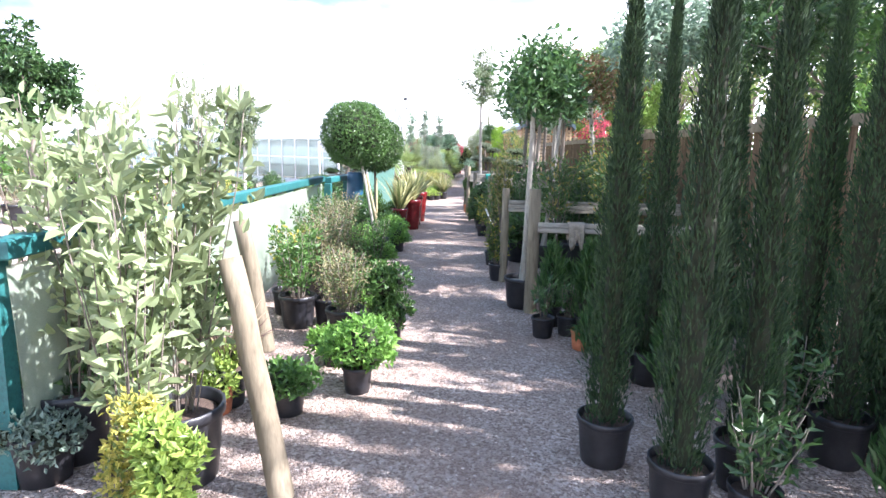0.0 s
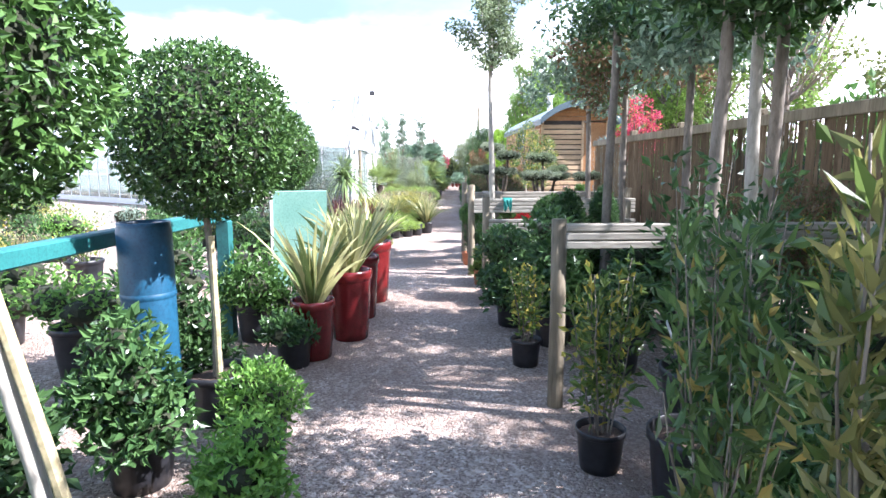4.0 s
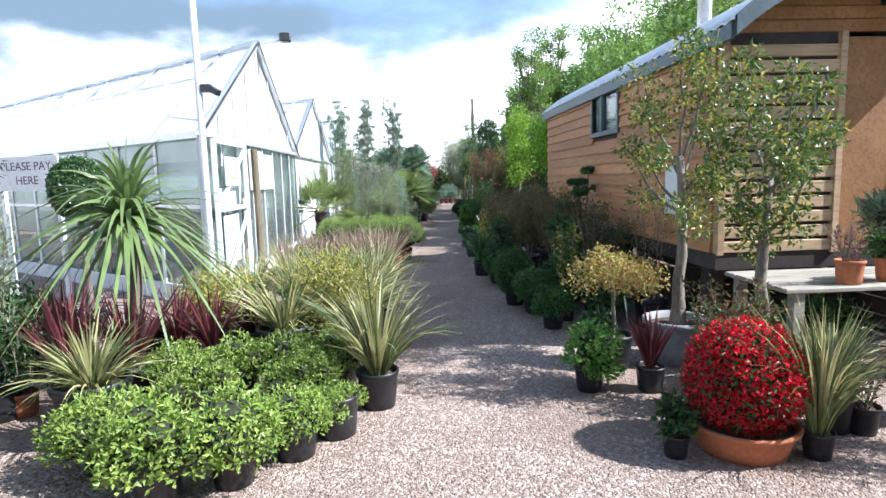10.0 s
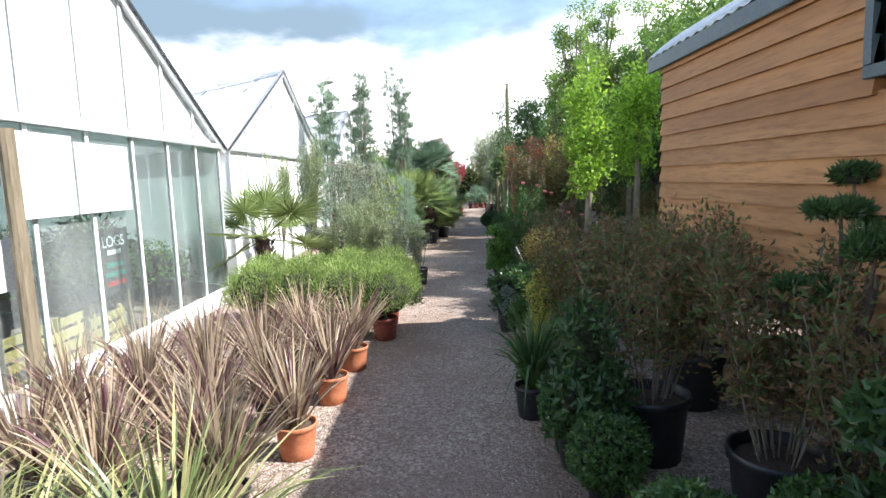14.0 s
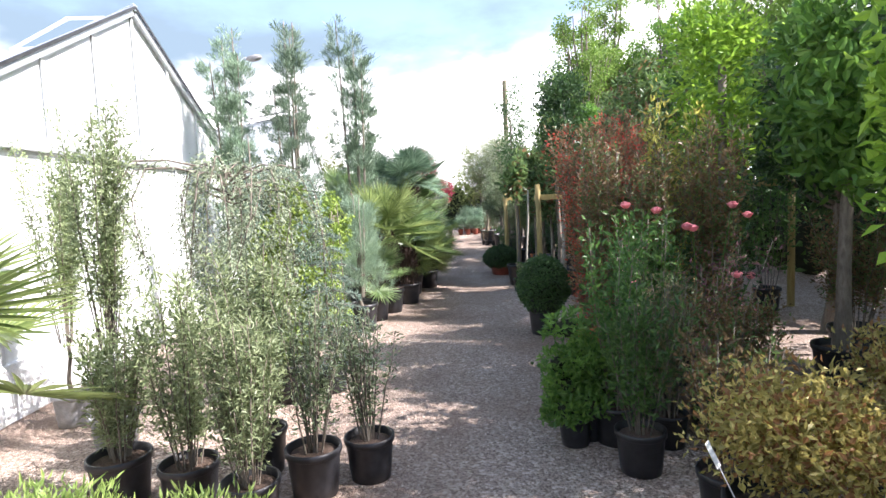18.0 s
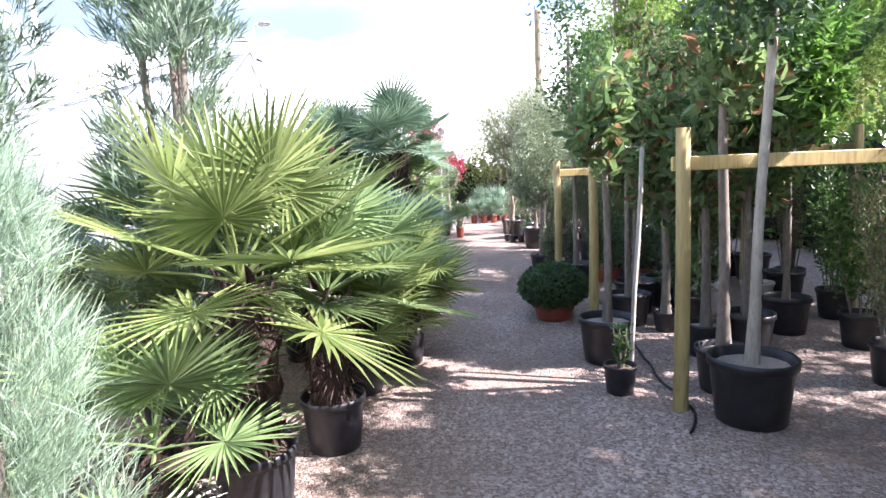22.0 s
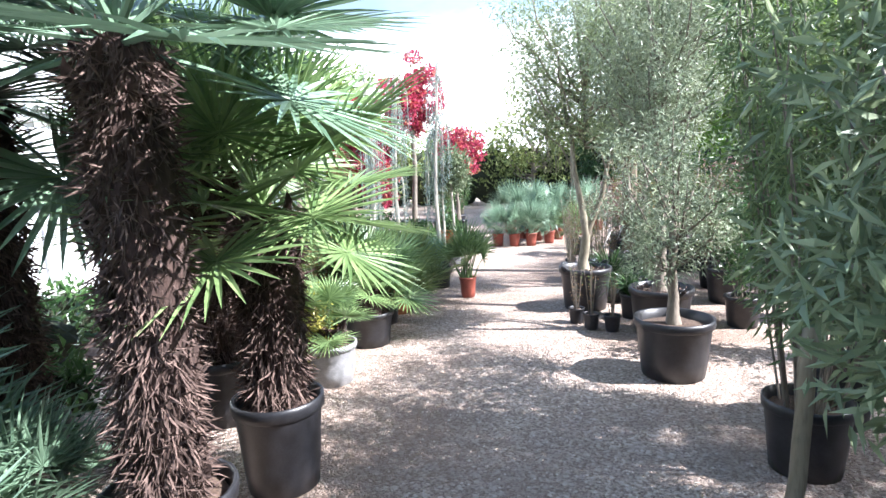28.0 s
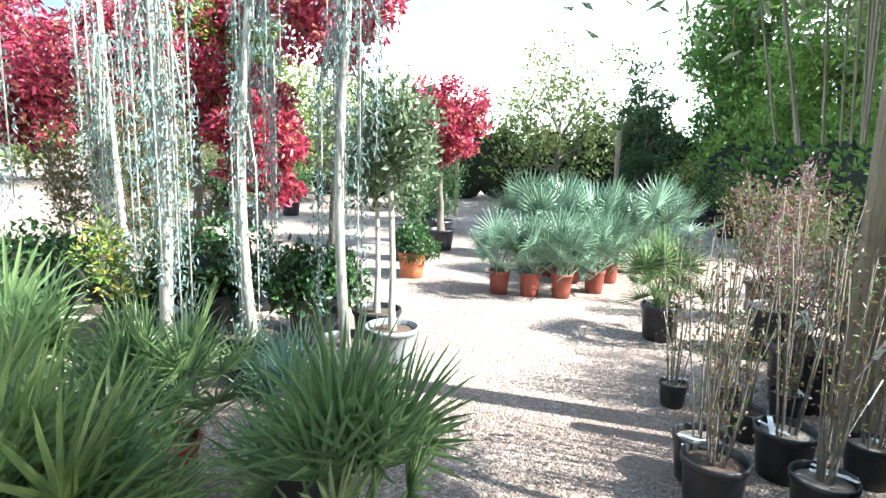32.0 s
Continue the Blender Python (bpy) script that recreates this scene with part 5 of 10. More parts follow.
def old_tree(x, y, h, w, pr, ph, colour, label, lean=0.0, bark=None):
    """A forked old trunk in a tub, with a loose airy head."""
    bark = bark or BARK_OLIVE
    root = stand("old_olive", x, y, label, "tree", turn=lean)
    top = pot_parts(root, pr, ph, "black")
    rng = np.random.default_rng(int(x * 10))
    a, r = rng.uniform(0, 6.28, 170), pr * 0.84 * np.sqrt(rng.uniform(0.02, 1, 170))
    at = np.stack([np.cos(a) * r, np.sin(a) * r, top + 0.018 + rng.uniform(0, 0.02, 170)], 1)
    v, f = leaf_quads(at, on_sphere(170, rng) * [1, 1, 0.3], 0.032, 0.017, rng, face=np.array([0, 0, 1.0]))
    tagged(part("bark_litter", mesh_from("bark_litter", v, [f]), FIBRE_PALE, root, "dry brown bark and dead leaves on the soil"), kind="stuff")
    for q in (0.6, 3.74):
        arc = [(math.cos(q + d) * (pr + e), math.sin(q + d) * (pr + e), ph * 0.97 + e * 0.8) for d, e in ((-0.13, -0.005), (-0.10, 0.035), (0.0, 0.05), (0.10, 0.035), (0.13, -0.005))]
        v, f = capped(arc, [0.014] * 5, 7)
        part("lug", mesh_from("lug", v, [f], True), POT["black"], root, "moulded black lifting handle")
    k = (h - top) / 3.0
    bole = [(0, 0, 0), (-0.012, 0.01, 0.05), (-0.02, 0.012, 0.14), (0.0, 0.004, 0.26), (0.012, 0.004, 0.38), (-0.004, 0.006, 0.52), (-0.045, 0.015, 0.74), (-0.10, 0.03, 1.0), (-0.12, 0.05, 1.3), (-0.20, 0.06, 1.65), (-0.23, 0.09, 2.0), (-0.33, 0.1, 2.4)]
    v, f = capped(np.array(bole) * [1, 1, k], [0.088, 0.064, 0.052, 0.047, 0.045, 0.038, 0.030, 0.025, 0.021, 0.016, 0.011, 0.005], 10)
    part("trunk", mesh_from("trunk", v, [f], True), bark, root, "pale gnarled trunk", pose(0, 0, top - 0.03))
    fork = [(0.008, 0.004, 0.34), (0.045, 0.002, 0.46), (0.10, 0.0, 0.58), (0.17, -0.015, 0.76), (0.21, -0.03, 1.0), (0.29, -0.03, 1.25), (0.31, -0.08, 1.6), (0.40, -0.10, 1.95), (0.40, -0.13, 2.35)]
    v, f = capped(np.array(fork) * [1, 1, k], [0.036, 0.034, 0.030, 0.026, 0.022, 0.018, 0.014, 0.009, 0.004], 9)
    part("bough", mesh_from("bough", v, [f], True), bark, root, m=pose(0, 0, top - 0.03))
    for q in range(9):
        on = bole if q % 2 else fork
        i = int(rng.integers(len(on) - 5, len(on) - 1))
        foot = np.array(on[i]) * [1, 1, k]
        a = rng.uniform(0, 6.28)
        reach, rise = w * rng.uniform(0.20, 0.42), (h - top) * rng.uniform(0.05, 0.24)
        u = np.linspace(0, 1, 6)[:, None]
        line = foot + np.array([math.cos(a) * reach, math.sin(a) * reach, 0]) * u + np.array([0, 0, rise]) * np.sqrt(u) + rng.normal(scale=0.022, size=(6, 3)) * u
        v, f = capped(line, np.linspace(0.011, 0.003, 6), 6)
        part("branch", mesh_from("branch", v, [f], True), bark, root, m=pose(0, 0, top - 0.03))
    crown_parts("crown", root, crown_open, w * 0.95, (h - top) * 0.72, 0.052, colour, pose(0, 0, top + (h - top) * 0.30), bark, limbs=26, dense=1.2, most=150, wide=0.24)
    for q, (dx, dy) in enumerate(((-0.28, 0.1), (0.36, -0.1))):
        crown_parts("crown", root, crown_upright, w * 0.80, (h - top) * 0.66, 0.052, colour, pose(dx, dy, top + (h - top) * 0.32, 0, 0, 90 * q), bark, stems=16, dense=0.62, wide=0.24, up=0.1, thin=0.36)
    return root


def hedge(x0, y0, x1, y1, h, deep, colour, label):
    """A long hedge: an uneven band of leaves round a dark body coloured as inner shade."""
    rng = np.random.default_rng(int(abs(x0 * 7 + y1 * 3)))
    L = math.hypot(x1 - x0, y1 - y0)
    root = stand("hedge", x0, y0, label, "hedge", turn=math.degrees(math.atan2(y1 - y0, x1 - x0)))
    n = int(L * h * 110)
    u = rng.uniform(0, L, n)
    a = rng.uniform(0, np.pi, n)
    top = h * (0.82 + 0.14 * np.sin(u * 1.3) + 0.10 * np.sin(u * 3.1 + 1) + rng.normal(scale=0.05, size=n))
    z = np.sin(a) ** 0.6 * top
    y = np.cos(a) * deep / 2 * (1 + 0.18 * np.sin(u * 2.2))
    v, f = leaf_quads(np.stack([u, y, z], -1), np.stack([0 * u, np.cos(a), np.sin(a) + 0.2], -1) + rng.normal(scale=0.6, size=(n, 3)), 0.17, 0.10, rng)
    tagged(part("foliage", mesh_from("foliage", v, [f]), LEAF[colour], root), kind="stuff")
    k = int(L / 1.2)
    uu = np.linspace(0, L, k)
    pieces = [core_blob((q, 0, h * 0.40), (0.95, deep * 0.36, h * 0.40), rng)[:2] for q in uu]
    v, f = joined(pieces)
    tagged(part("inner_growth", mesh_from("inner_growth", v, f), SHADE_CORE, root), kind="stuff")


KINDS["loquat"] = (crown_upright, 0.065, "loquat", {"stems": 7, "dense": 1.0, "wide": 0.30, "up": 0.9}, "potted_shrub", "young evergreen with upright golden-bronze leaves in a black pot", "shrub")
KINDS["glossy"] = (crown_upright, 0.075, "glossy", {"stems": 11, "dense": 1.0, "wide": 0.32, "up": 0.7}, "potted_shrub", "upright shrub with large glossy dark leaves in a black pot", "shrub")


def fallen_pot(x, y):
    root = stand("fallen_pot", x, y, "empty black plant pot lying on its side", "pot")
    pot_parts(root, 0.13, 0.27, "black")
    root.matrix_basis = pose(x, y, 0.125, 84, 0, 35)


def hose(line):
    """A thin watering hose lying on the gravel."""
    pts = np.array([(a, b, 0.014) for a, b in line])
    s = np.linspace(0, len(pts) - 1, 8 * len(pts))
    path = np.stack([np.interp(s, range(len(pts)), pts[:, c]) for c in range(3)], -1)
    path[:, 0] += 0.05 * np.sin(s * 4)
    v, f = capped(path, np.full(len(path), 0.009), 7)
    ob = new("watering_hose", mesh_from("watering_hose", v, [f], True))
    ob.data.materials.append(POT["black"])
    tagged(ob, "thin black watering hose lying on the gravel", "hose")


# ---------------------------------------------------------------- ground
def ground():
    n = 48
    a = np.linspace(0, 2 * np.pi, n, endpoint=False)
    rings = [0.001, 4, 15, 60, 300, 2500]
    v = np.stack([np.outer(rings, np.cos(a)), np.outer(rings, np.sin(a)), np.zeros((len(rings), n))], -1).reshape(-1, 3) + [1, 25, 0]
    f = [(i * n + k, (i + 1) * n + k, (i + 1) * n + (k + 1) % n, i * n + (k + 1) % n) for i in range(len(rings) - 1) for k in range(n)]
    ob = new("ground", mesh_from("ground", v, [np.array(f)]))
    ob.data.materials.append(GRAVEL)
    tagged(ob, "pinkish-grey gravel ground of the plant yard", "ground", kind="structure")
    return ob


ground()


def path_x(y):
    """The middle of the walk at each distance."""
    return np.interp(y, [0, 8, 12, 16, 20, 26, 32, 38, 44, 52, 60], [0.2, 0.15, 0.2, 0.3, 0.8, 1.1, 1.3, 1.7, 2.0, 1.9, 1.5])


def loose_stones():
    rng = np.random.default_rng(4)
    n = 22000
    y = rng.uniform(0.8, 54, n)
    x = path_x(y) + rng.normal(scale=0.75, size=n)
    s = rng.uniform(0.004, 0.011, n)
    octa = np.array([(1, 0, 0), (0, 1, 0), (-1, 0, 0), (0, -1, 0), (0, 0, 0.7), (0, 0, -0.3)], float)
    v = octa[None] * s[:, None, None] * rng.uniform(0.6, 1.3, (n, 6, 1))
    t = rng.uniform(0, 6.28, n)
    c, q = np.cos(t)[:, None], np.sin(t)[:, None]
    v = np.stack([v[..., 0] * c - v[..., 1] * q, v[..., 0] * q + v[..., 1] * c, v[..., 2]], -1)
    v += np.stack([x, y, s * 0.25], -1)[:, None]
    tri = np.array([(0, 1, 4), (1, 2, 4), (2, 3, 4), (3, 0, 4)])
    f = (tri[None] + 6 * np.arange(n)[:, None, None]).reshape(-1, 3)
    m, t, out, bsdf = nodes_of("gravel_stones")
    geo = t.nodes.new("ShaderNodeNewGeometry")
    t.links.new(mixed(t, geo.outputs["Random Per Island"], (0.20, 0.145, 0.11), (0.64, 0.54, 0.45)), bsdf.inputs["Base Color"])
    bsdf.inputs["Roughness"].default_value = 0.85
    ob = new("loose_gravel", mesh_from("loose_gravel", v.reshape(-1, 3), [f]))
    ob.data.materials.append(m)
    tagged(ob, "loose pinkish and grey gravel stones on the path", "gravel", kind="stuff")


loose_stones()


# ---------------------------------------------------------------- glasshouses
def bar_between(a, b, wide, deep):
    """A square bar from a to b."""
    a, b = np.asarray(a, float), np.asarray(b, float)
    way = unit(b - a)
    ref = np.array([0, 0, 1.0]) if abs(way[2]) < 0.9 else np.array([1.0, 0, 0])
    u = unit(np.cross(way, ref)) * wide / 2
    w = unit(np.cross(u, way)) * deep / 2
    v = [p + s * u + q * w for p in (a, b) for s, q in ((-1, -1), (1, -1), (1, 1), (-1, 1))]
    return np.array(v), np.array([(3, 2, 1, 0), (4, 5, 6, 7), (0, 1, 5, 4), (1, 2, 6, 5), (2, 3, 7, 6), (3, 0, 4, 7)])


SLANT = 0.8


def glasshouse(label, x_end, length, y0, y1, eave, ridge, bars_end, low_wall=0.45, open_vent=False, white_gable=True, white_sides=False):
    """A gabled glasshouse whose end faces the walk and whose ridge runs away from it to -x."""
    root = new("glasshouse")
    tagged(root, label, "greenhouse")
    ym, xb = (y0 + y1) / 2, x_end - length
    t = 0.03
    # plinths
    for n, (a, b, c, d) in enumerate(((x_end - 0.06, x_end, y0, y1), (xb, x_end - 0.06, y0, y0 + 0.06), (xb, x_end - 0.06, y1 - 0.06, y1))):
        part("plinth", box_mesh("plinth", a, b, c, d, 0, low_wall, bevel=0.01), WHITE, root, "white painted low wall")
    # end frame: uprights, sill, eave beam, rafters
    ys = np.linspace(y0 + 0.03, y1 - 0.03, bars_end)
    for yy in ys:
        top = eave + (ridge - eave) * (1 - abs(yy - ym) / (y1 - ym))
        v, f = bar_between((x_end - 0.03, yy, low_wall), (x_end - 0.03, yy, top - 0.02), 0.045, 0.05)
        part("glazing_bar", mesh_from("glazing_bar", v, [f]), WHITE, root)
    for z, yy0, yy1 in ((eave, y0, y1),):
        v, f = bar_between((x_end + 0.002, yy0, z), (x_end + 0.002, yy1, z), 0.07, 0.06)
        part("tie_beam", mesh_from("tie_beam", v, [f]), ALU, root)
    for s, yy in ((-1, y0), (1, y1)):
        v, f = bar_between((x_end + 0.003, yy + s * 0.1, eave - 0.06), (x_end + 0.003, ym, ridge + 0.02), 0.06, 0.09)
        part("barge_rafter", mesh_from("barge_rafter", v, [f]), ALU, root, "pale metal rafter")
        v, f = bar_between((x_end + 0.050, yy + s * 0.12, eave - 0.03), (x_end + 0.050, ym, ridge + 0.055), 0.012, 0.030)
        part("rafter_seal", mesh_from("rafter_seal", v, [f]), METAL, root, "dark rubber seal along the gable edge")
    # end panes, one a bay
    for a, b in zip(ys[:-1], ys[1:]):
        v, f = box_data(x_end - 0.036, x_end - 0.030, a + 0.025, b - 0.025, low_wall, eave - 0.03)
        p = part("pane", mesh_from("pane", v, [f]), GLASS_WHITE if white_sides else GLASS_HAZY, root)
        p.visible_shadow = False
        za, zb = (eave + (ridge - eave) * (1 - abs(q - ym) / (y1 - ym)) for q in (a + 0.025, b - 0.025))
        mid = [(ym, ridge)] if a < ym < b else []
        outline = [(a + 0.025, eave + 0.03), (b - 0.025, eave + 0.03), (b - 0.025, max(zb, eave + 0.04))] + mid + [(a + 0.025, max(za, eave + 0.04))]
        k = len(outline)
        v = [(x_end - 0.033, q, z) for q, z in outline] + [(x_end - 0.039, q, z) for q, z in outline]
        me = bpy.data.meshes.new("gable_pane")
        me.from_pydata(v, [], [tuple(range(k)), tuple(range(2 * k - 1, k - 1, -1))] + [(i, k + i, k + (i + 1) % k, (i + 1) % k) for i in range(k)])
        part("gable_pane", me, GLASS_WHITE if white_gable else GLASS, root)
    # roof slopes: whitewashed sheets with bars
    for s, yy in ((-1, y0), (1, y1)):
        n = max(6, int(length / 0.75))
        xs = np.linspace(xb, x_end - 0.02, n + 1)
        for a, b in zip(xs[:-1], xs[1:]):
            v = [(a + 0.012, yy + s * 0.06, eave), (b - 0.012, yy + s * 0.06, eave), (b - 0.012, ym, ridge), (a + 0.012, ym, ridge)]
            v += [(p[0], p[1], p[2] - 0.008) for p in v]
            me = mesh_from("roof_pane", v, [np.array([(0, 1, 2, 3), (7, 6, 5, 4), (0, 4, 5, 1), (1, 5, 6, 2), (2, 6, 7, 3), (3, 7, 4, 0)])])
            part("roof_pane", me, GLASS_WHITE, root, "whitewashed roof glass")
        for a in xs:
            v, f = bar_between((a, yy + s * 0.06, eave + 0.012), (a, ym, ridge + 0.012), 0.025, 0.035)
            part("roof_bar", mesh_from("roof_bar", v, [f]), ALU, root)
        v, f = bar_between((xb, yy + s * 0.09, eave - 0.02), (x_end, yy + s * 0.09, eave - 0.02), 0.10, 0.08)
        part("gutter", mesh_from("gutter", v, [f]), ALU, root, "metal gutter")
    v, f = bar_between((xb, ym, ridge + 0.05), (x_end + 0.05, ym, ridge + 0.05), 0.10, 0.07)
    part("ridge_cap", mesh_from("ridge_cap", v, [f]), ROOF_METAL, root, "dull grey ridge capping")
    # ridge vents along the near slope
    tilt = 0.35 if open_vent else 0.10
    n = int(length / 1.6)
    for k in range(n):
        a = x_end - 0.5 - 1.6 * k
        for dx in (0.0, -1.35):
            v, f = bar_between((a + dx, ym - 0.02, ridge + 0.08), (a + dx, ym - 0.75, ridge - 0.25 + tilt), 0.03, 0.03)
            part("vent_bar", mesh_from("vent_bar", v, [f]), METAL if open_vent else ALU, root)
        for q in (0.0, 1.0):
            yq, zq = ym - 0.02 - 0.73 * q, ridge + 0.08 + q * (-0.33 + tilt)
            v, f = bar_between((a, yq, zq), (a - 1.35, yq, zq), 0.03, 0.035)
            part("vent_rail", mesh_from("vent_rail", v, [f]), METAL if open_vent else ALU, root)
    # near side wall
    n = max(5, int(length / 0.75))
    xs = np.linspace(xb, x_end - 0.06, n + 1)
    for a in xs:
        v, f = bar_between((a, y0 + 0.03, low_wall), (a, y0 + 0.03, eave), 0.045, 0.05)
        part("glazing_bar", mesh_from("glazing_bar", v, [f]), WHITE, root)
    for a, b in zip(xs[:-1], xs[1:]):
        for yy in (y0 + 0.03, y1 - 0.03):
            v, f = box_data(a + 0.024, b - 0.024, yy - 0.003, yy + 0.003, low_wall, eave - 0.03)
            p = part("pane", mesh_from("pane", v, [f]), GLASS_HAZY if yy < ym and not white_sides else GLASS_WHITE, root)
            p.visible_shadow = False
    v, f = bar_between((xb, y0 + 0.03, 1.2), (x_end - 0.06, y0 + 0.03, 1.2), 0.04, 0.04)
    part("side_rail", mesh_from("side_rail", v, [f]), ALU, root)
    part("rear_wall", box_mesh("rear_wall", xb - 0.06, xb, y0, y1, 0, eave), WHITE, root)
    # the houses stand askew to the walk: their length runs off at a slant
    for ob in root.children:
        for v in ob.data.vertices:
            v.co.y += SLANT * max(0.0, x_end - v.co.x)
    return root


glasshouse("white-framed glasshouse with a whitewashed gable and roof", -1.95, 27.0, 22.8, 28.45, 2.05, 3.65, 9, low_wall=0.22)
glasshouse("second whitewashed glasshouse behind tall pines", -2.25, 12.0, 29.6, 36.2, 2.1, 3.75, 9, white_sides=True)
glasshouse("third whitewashed glasshouse with open ridge vents", -2.9, 14.0, 41.3, 48.7, 2.2, 4.35, 9, open_vent=True, white_sides=True)


def notice(x, y, z, wide, high, axis, label, name="notice_board"):
    """A white board with bevelled edges, facing -y (axis 'y') or +x (axis 'x')."""
    root = new(name)
    root.matrix_basis = pose(x, y, z, 0, 0, 0 if axis == "y" else 90)
    tagged(root, label, "sign")
    part("panel", box_mesh("panel", -wide / 2, wide / 2, -0.006, 0.006, -high / 2, high / 2, bevel=0.002), PAPER, root)
    return root


def lettering(root, text, size, x, z, material):
    c = bpy.data.curves.new("lettering", "FONT")
    c.body, c.size, c.align_x, c.align_y, c.extrude = text, size, "CENTER", "CENTER", 0.001
    ob = new("lettering", c)
    c.materials.append(material)
    ob.parent = root
    ob.matrix_local = pose(x, -0.0085, z, 90, 0, 0)
    return ob


PURPLE_INK = plain_material("dark_print", (0.08, 0.03, 0.10), (0.12, 0.05, 0.13), 0.5, 6, 0.0)
pay = notice(-4.45, 23.65, 1.66, 0.98, 0.44, "y", "white sign with dark capitals on two white posts", "pay_sign")
lettering(pay, "PLEASE PAY", 0.15, 0.0, 0.09, PURPLE_INK)
lettering(pay, "HERE", 0.15, 0.0, -0.09, PURPLE_INK)
for q in (-0.42, 0.42):
    part("sign_post", box_mesh("sign_post", q - 0.025, q + 0.025, 0.008, 0.058, -1.66, 0.24, bevel=0.004), WHITE, pay)
pay.matrix_basis = pose(-4.45, 23.65, 1.66, 0, 0, -15)
small = notice(-4.05, 24.43, 1.15, 0.18, 0.27, "y", "small white notice with red print", "small_notice")
small.matrix_basis = pose(-4.05, 24.43, 1.15, 0, 0, -math.degrees(math.atan(SLANT)))
part("red_print", box_mesh("red_print", -0.055, 0.055, -0.0095, -0.0065, -0.02, 0.07), REDINK, small)
YELLOW_INK = plain_material("ochre_print", (0.45, 0.36, 0.12), (0.52, 0.42, 0.16), 0.5, 6, 0.0)
door_sign = notice(-1.835, 23.55, 1.62, 0.62, 0.36, "x", "white sign with ochre capitals on the glasshouse door", "pay_sign")
lettering(door_sign, "PLEASE PAY", 0.092, 0.0, 0.06, YELLOW_INK)
lettering(door_sign, "HERE", 0.092, 0.0, -0.08, YELLOW_INK)
for yy, zz, wd, hi in ((23.55, 1.28, 0.62, 0.26), (23.62, 0.75, 0.62, 0.62), (24.42, 1.08, 0.42, 0.34), (24.98, 1.66, 0.74, 0.60), (25.76, 1.64, 0.76, 0.56)):
    notice(-1.915, yy, zz, wd, hi, "x", "plain white board fixed to the glasshouse end wall", "notice_board")


def doorway_things():
    """Sliding door, braces and a teal notice on the first glasshouse's end."""
    root = new("sliding_door")
    tagged(root, "white-framed sliding glass door of the glasshouse, shut", "door")
    for y in (23.0, 24.3):
        v, f = bar_between((-1.88, y, 0.06), (-1.88, y, 2.0), 0.05, 0.05)
        part("stile", mesh_from("stile", v, [f]), WHITE, root)
    for z in (0.1, 1.15, 1.98):
        v, f = bar_between((-1.88, 23.0, z), (-1.88, 24.3, z), 0.05, 0.05)
        part("rail", mesh_from("rail", v, [f]), WHITE, root)
    for a, b in (((23.05, 1.2), (24.25, 1.95)), ((23.05, 0.15), (24.25, 1.1))):
        v, f = bar_between((-1.86, a[0], a[1]), (-1.86, b[0], b[1]), 0.04, 0.03)
        part("brace", mesh_from("brace", v, [f]), WHITE, root)
    post = new("timber_post", mesh_from("timber_post", *(lambda d: (d[0], [d[1]]))(capped([(-1.80, 24.55, 0), (-1.80, 24.55, 1.0), (-1.81, 24.55, 1.95)], [0.055, 0.05, 0.05], 10))))
    post.data.materials.append(POST)
    tagged(post, "round timber post against the glasshouse end", "post")


doorway_things()


def chalk_board(x, y, z, wide, high):
    """A black board with chalked lines too faint to read, on the floor behind the glass."""
    root = new("chalk_board")
    root.matrix_basis = pose(x, y, z, 0, 0, 90)
    tagged(root, "black chalk board with white, red and teal lines", "sign")
    part("panel", box_mesh("panel", -wide / 2, wide / 2, -0.006, 0.006, 0, high, bevel=0.002), METAL, root)
    for q in (-wide / 2 + 0.04, wide / 2 - 0.04):
        part("leg", box_mesh("leg", q - 0.02, q + 0.02, 0.008, 0.04, -z, high * 0.9), POST, root)
    for dz, ink, span in ((0.38, PAPER, 0.22), (0.26, GREENINK, 0.28), (0.17, GREENINK, 0.34), (0.08, REDINK, 0.30)):
        part("chalk_line", box_mesh("chalk_line", -span / 2, span / 2, -0.010, -0.0065, dz, dz + 0.045), ink, root)


    lettering(root, "LOGS", 0.15, 0.0, 0.50, PAPER)


chalk_board(-2.25, 26.35, 0.55, 0.52, 0.62)


def crate(x, y, turn):
    """A slatted wooden crate."""
    root = stand("wooden_crate", x, y, "pale slatted wooden crate on the glasshouse floor", "crate", turn=turn)
    for k in range(4):
        for sy in (-0.16, 0.15):
            part("slat", box_mesh("slat", -0.30, 0.30, sy, sy + 0.012, 0.02 + 0.11 * k, 0.10 + 0.11 * k, bevel=0.003), POST_GREEN, root)
    for sx in (-0.29, 0.25):
        for sy in (-0.145, 0.11):
            part("corner_post", box_mesh("corner_post", sx, sx + 0.04, sy, sy + 0.035, 0, 0.46, bevel=0.003), POST_GREEN, root)
    part("base", box_mesh("base", -0.29, 0.29, -0.14, 0.14, 0.02, 0.035), POST_GREEN, root)


crate(-2.32, 25.35, 90)
crate(-2.32, 26.00, 92)


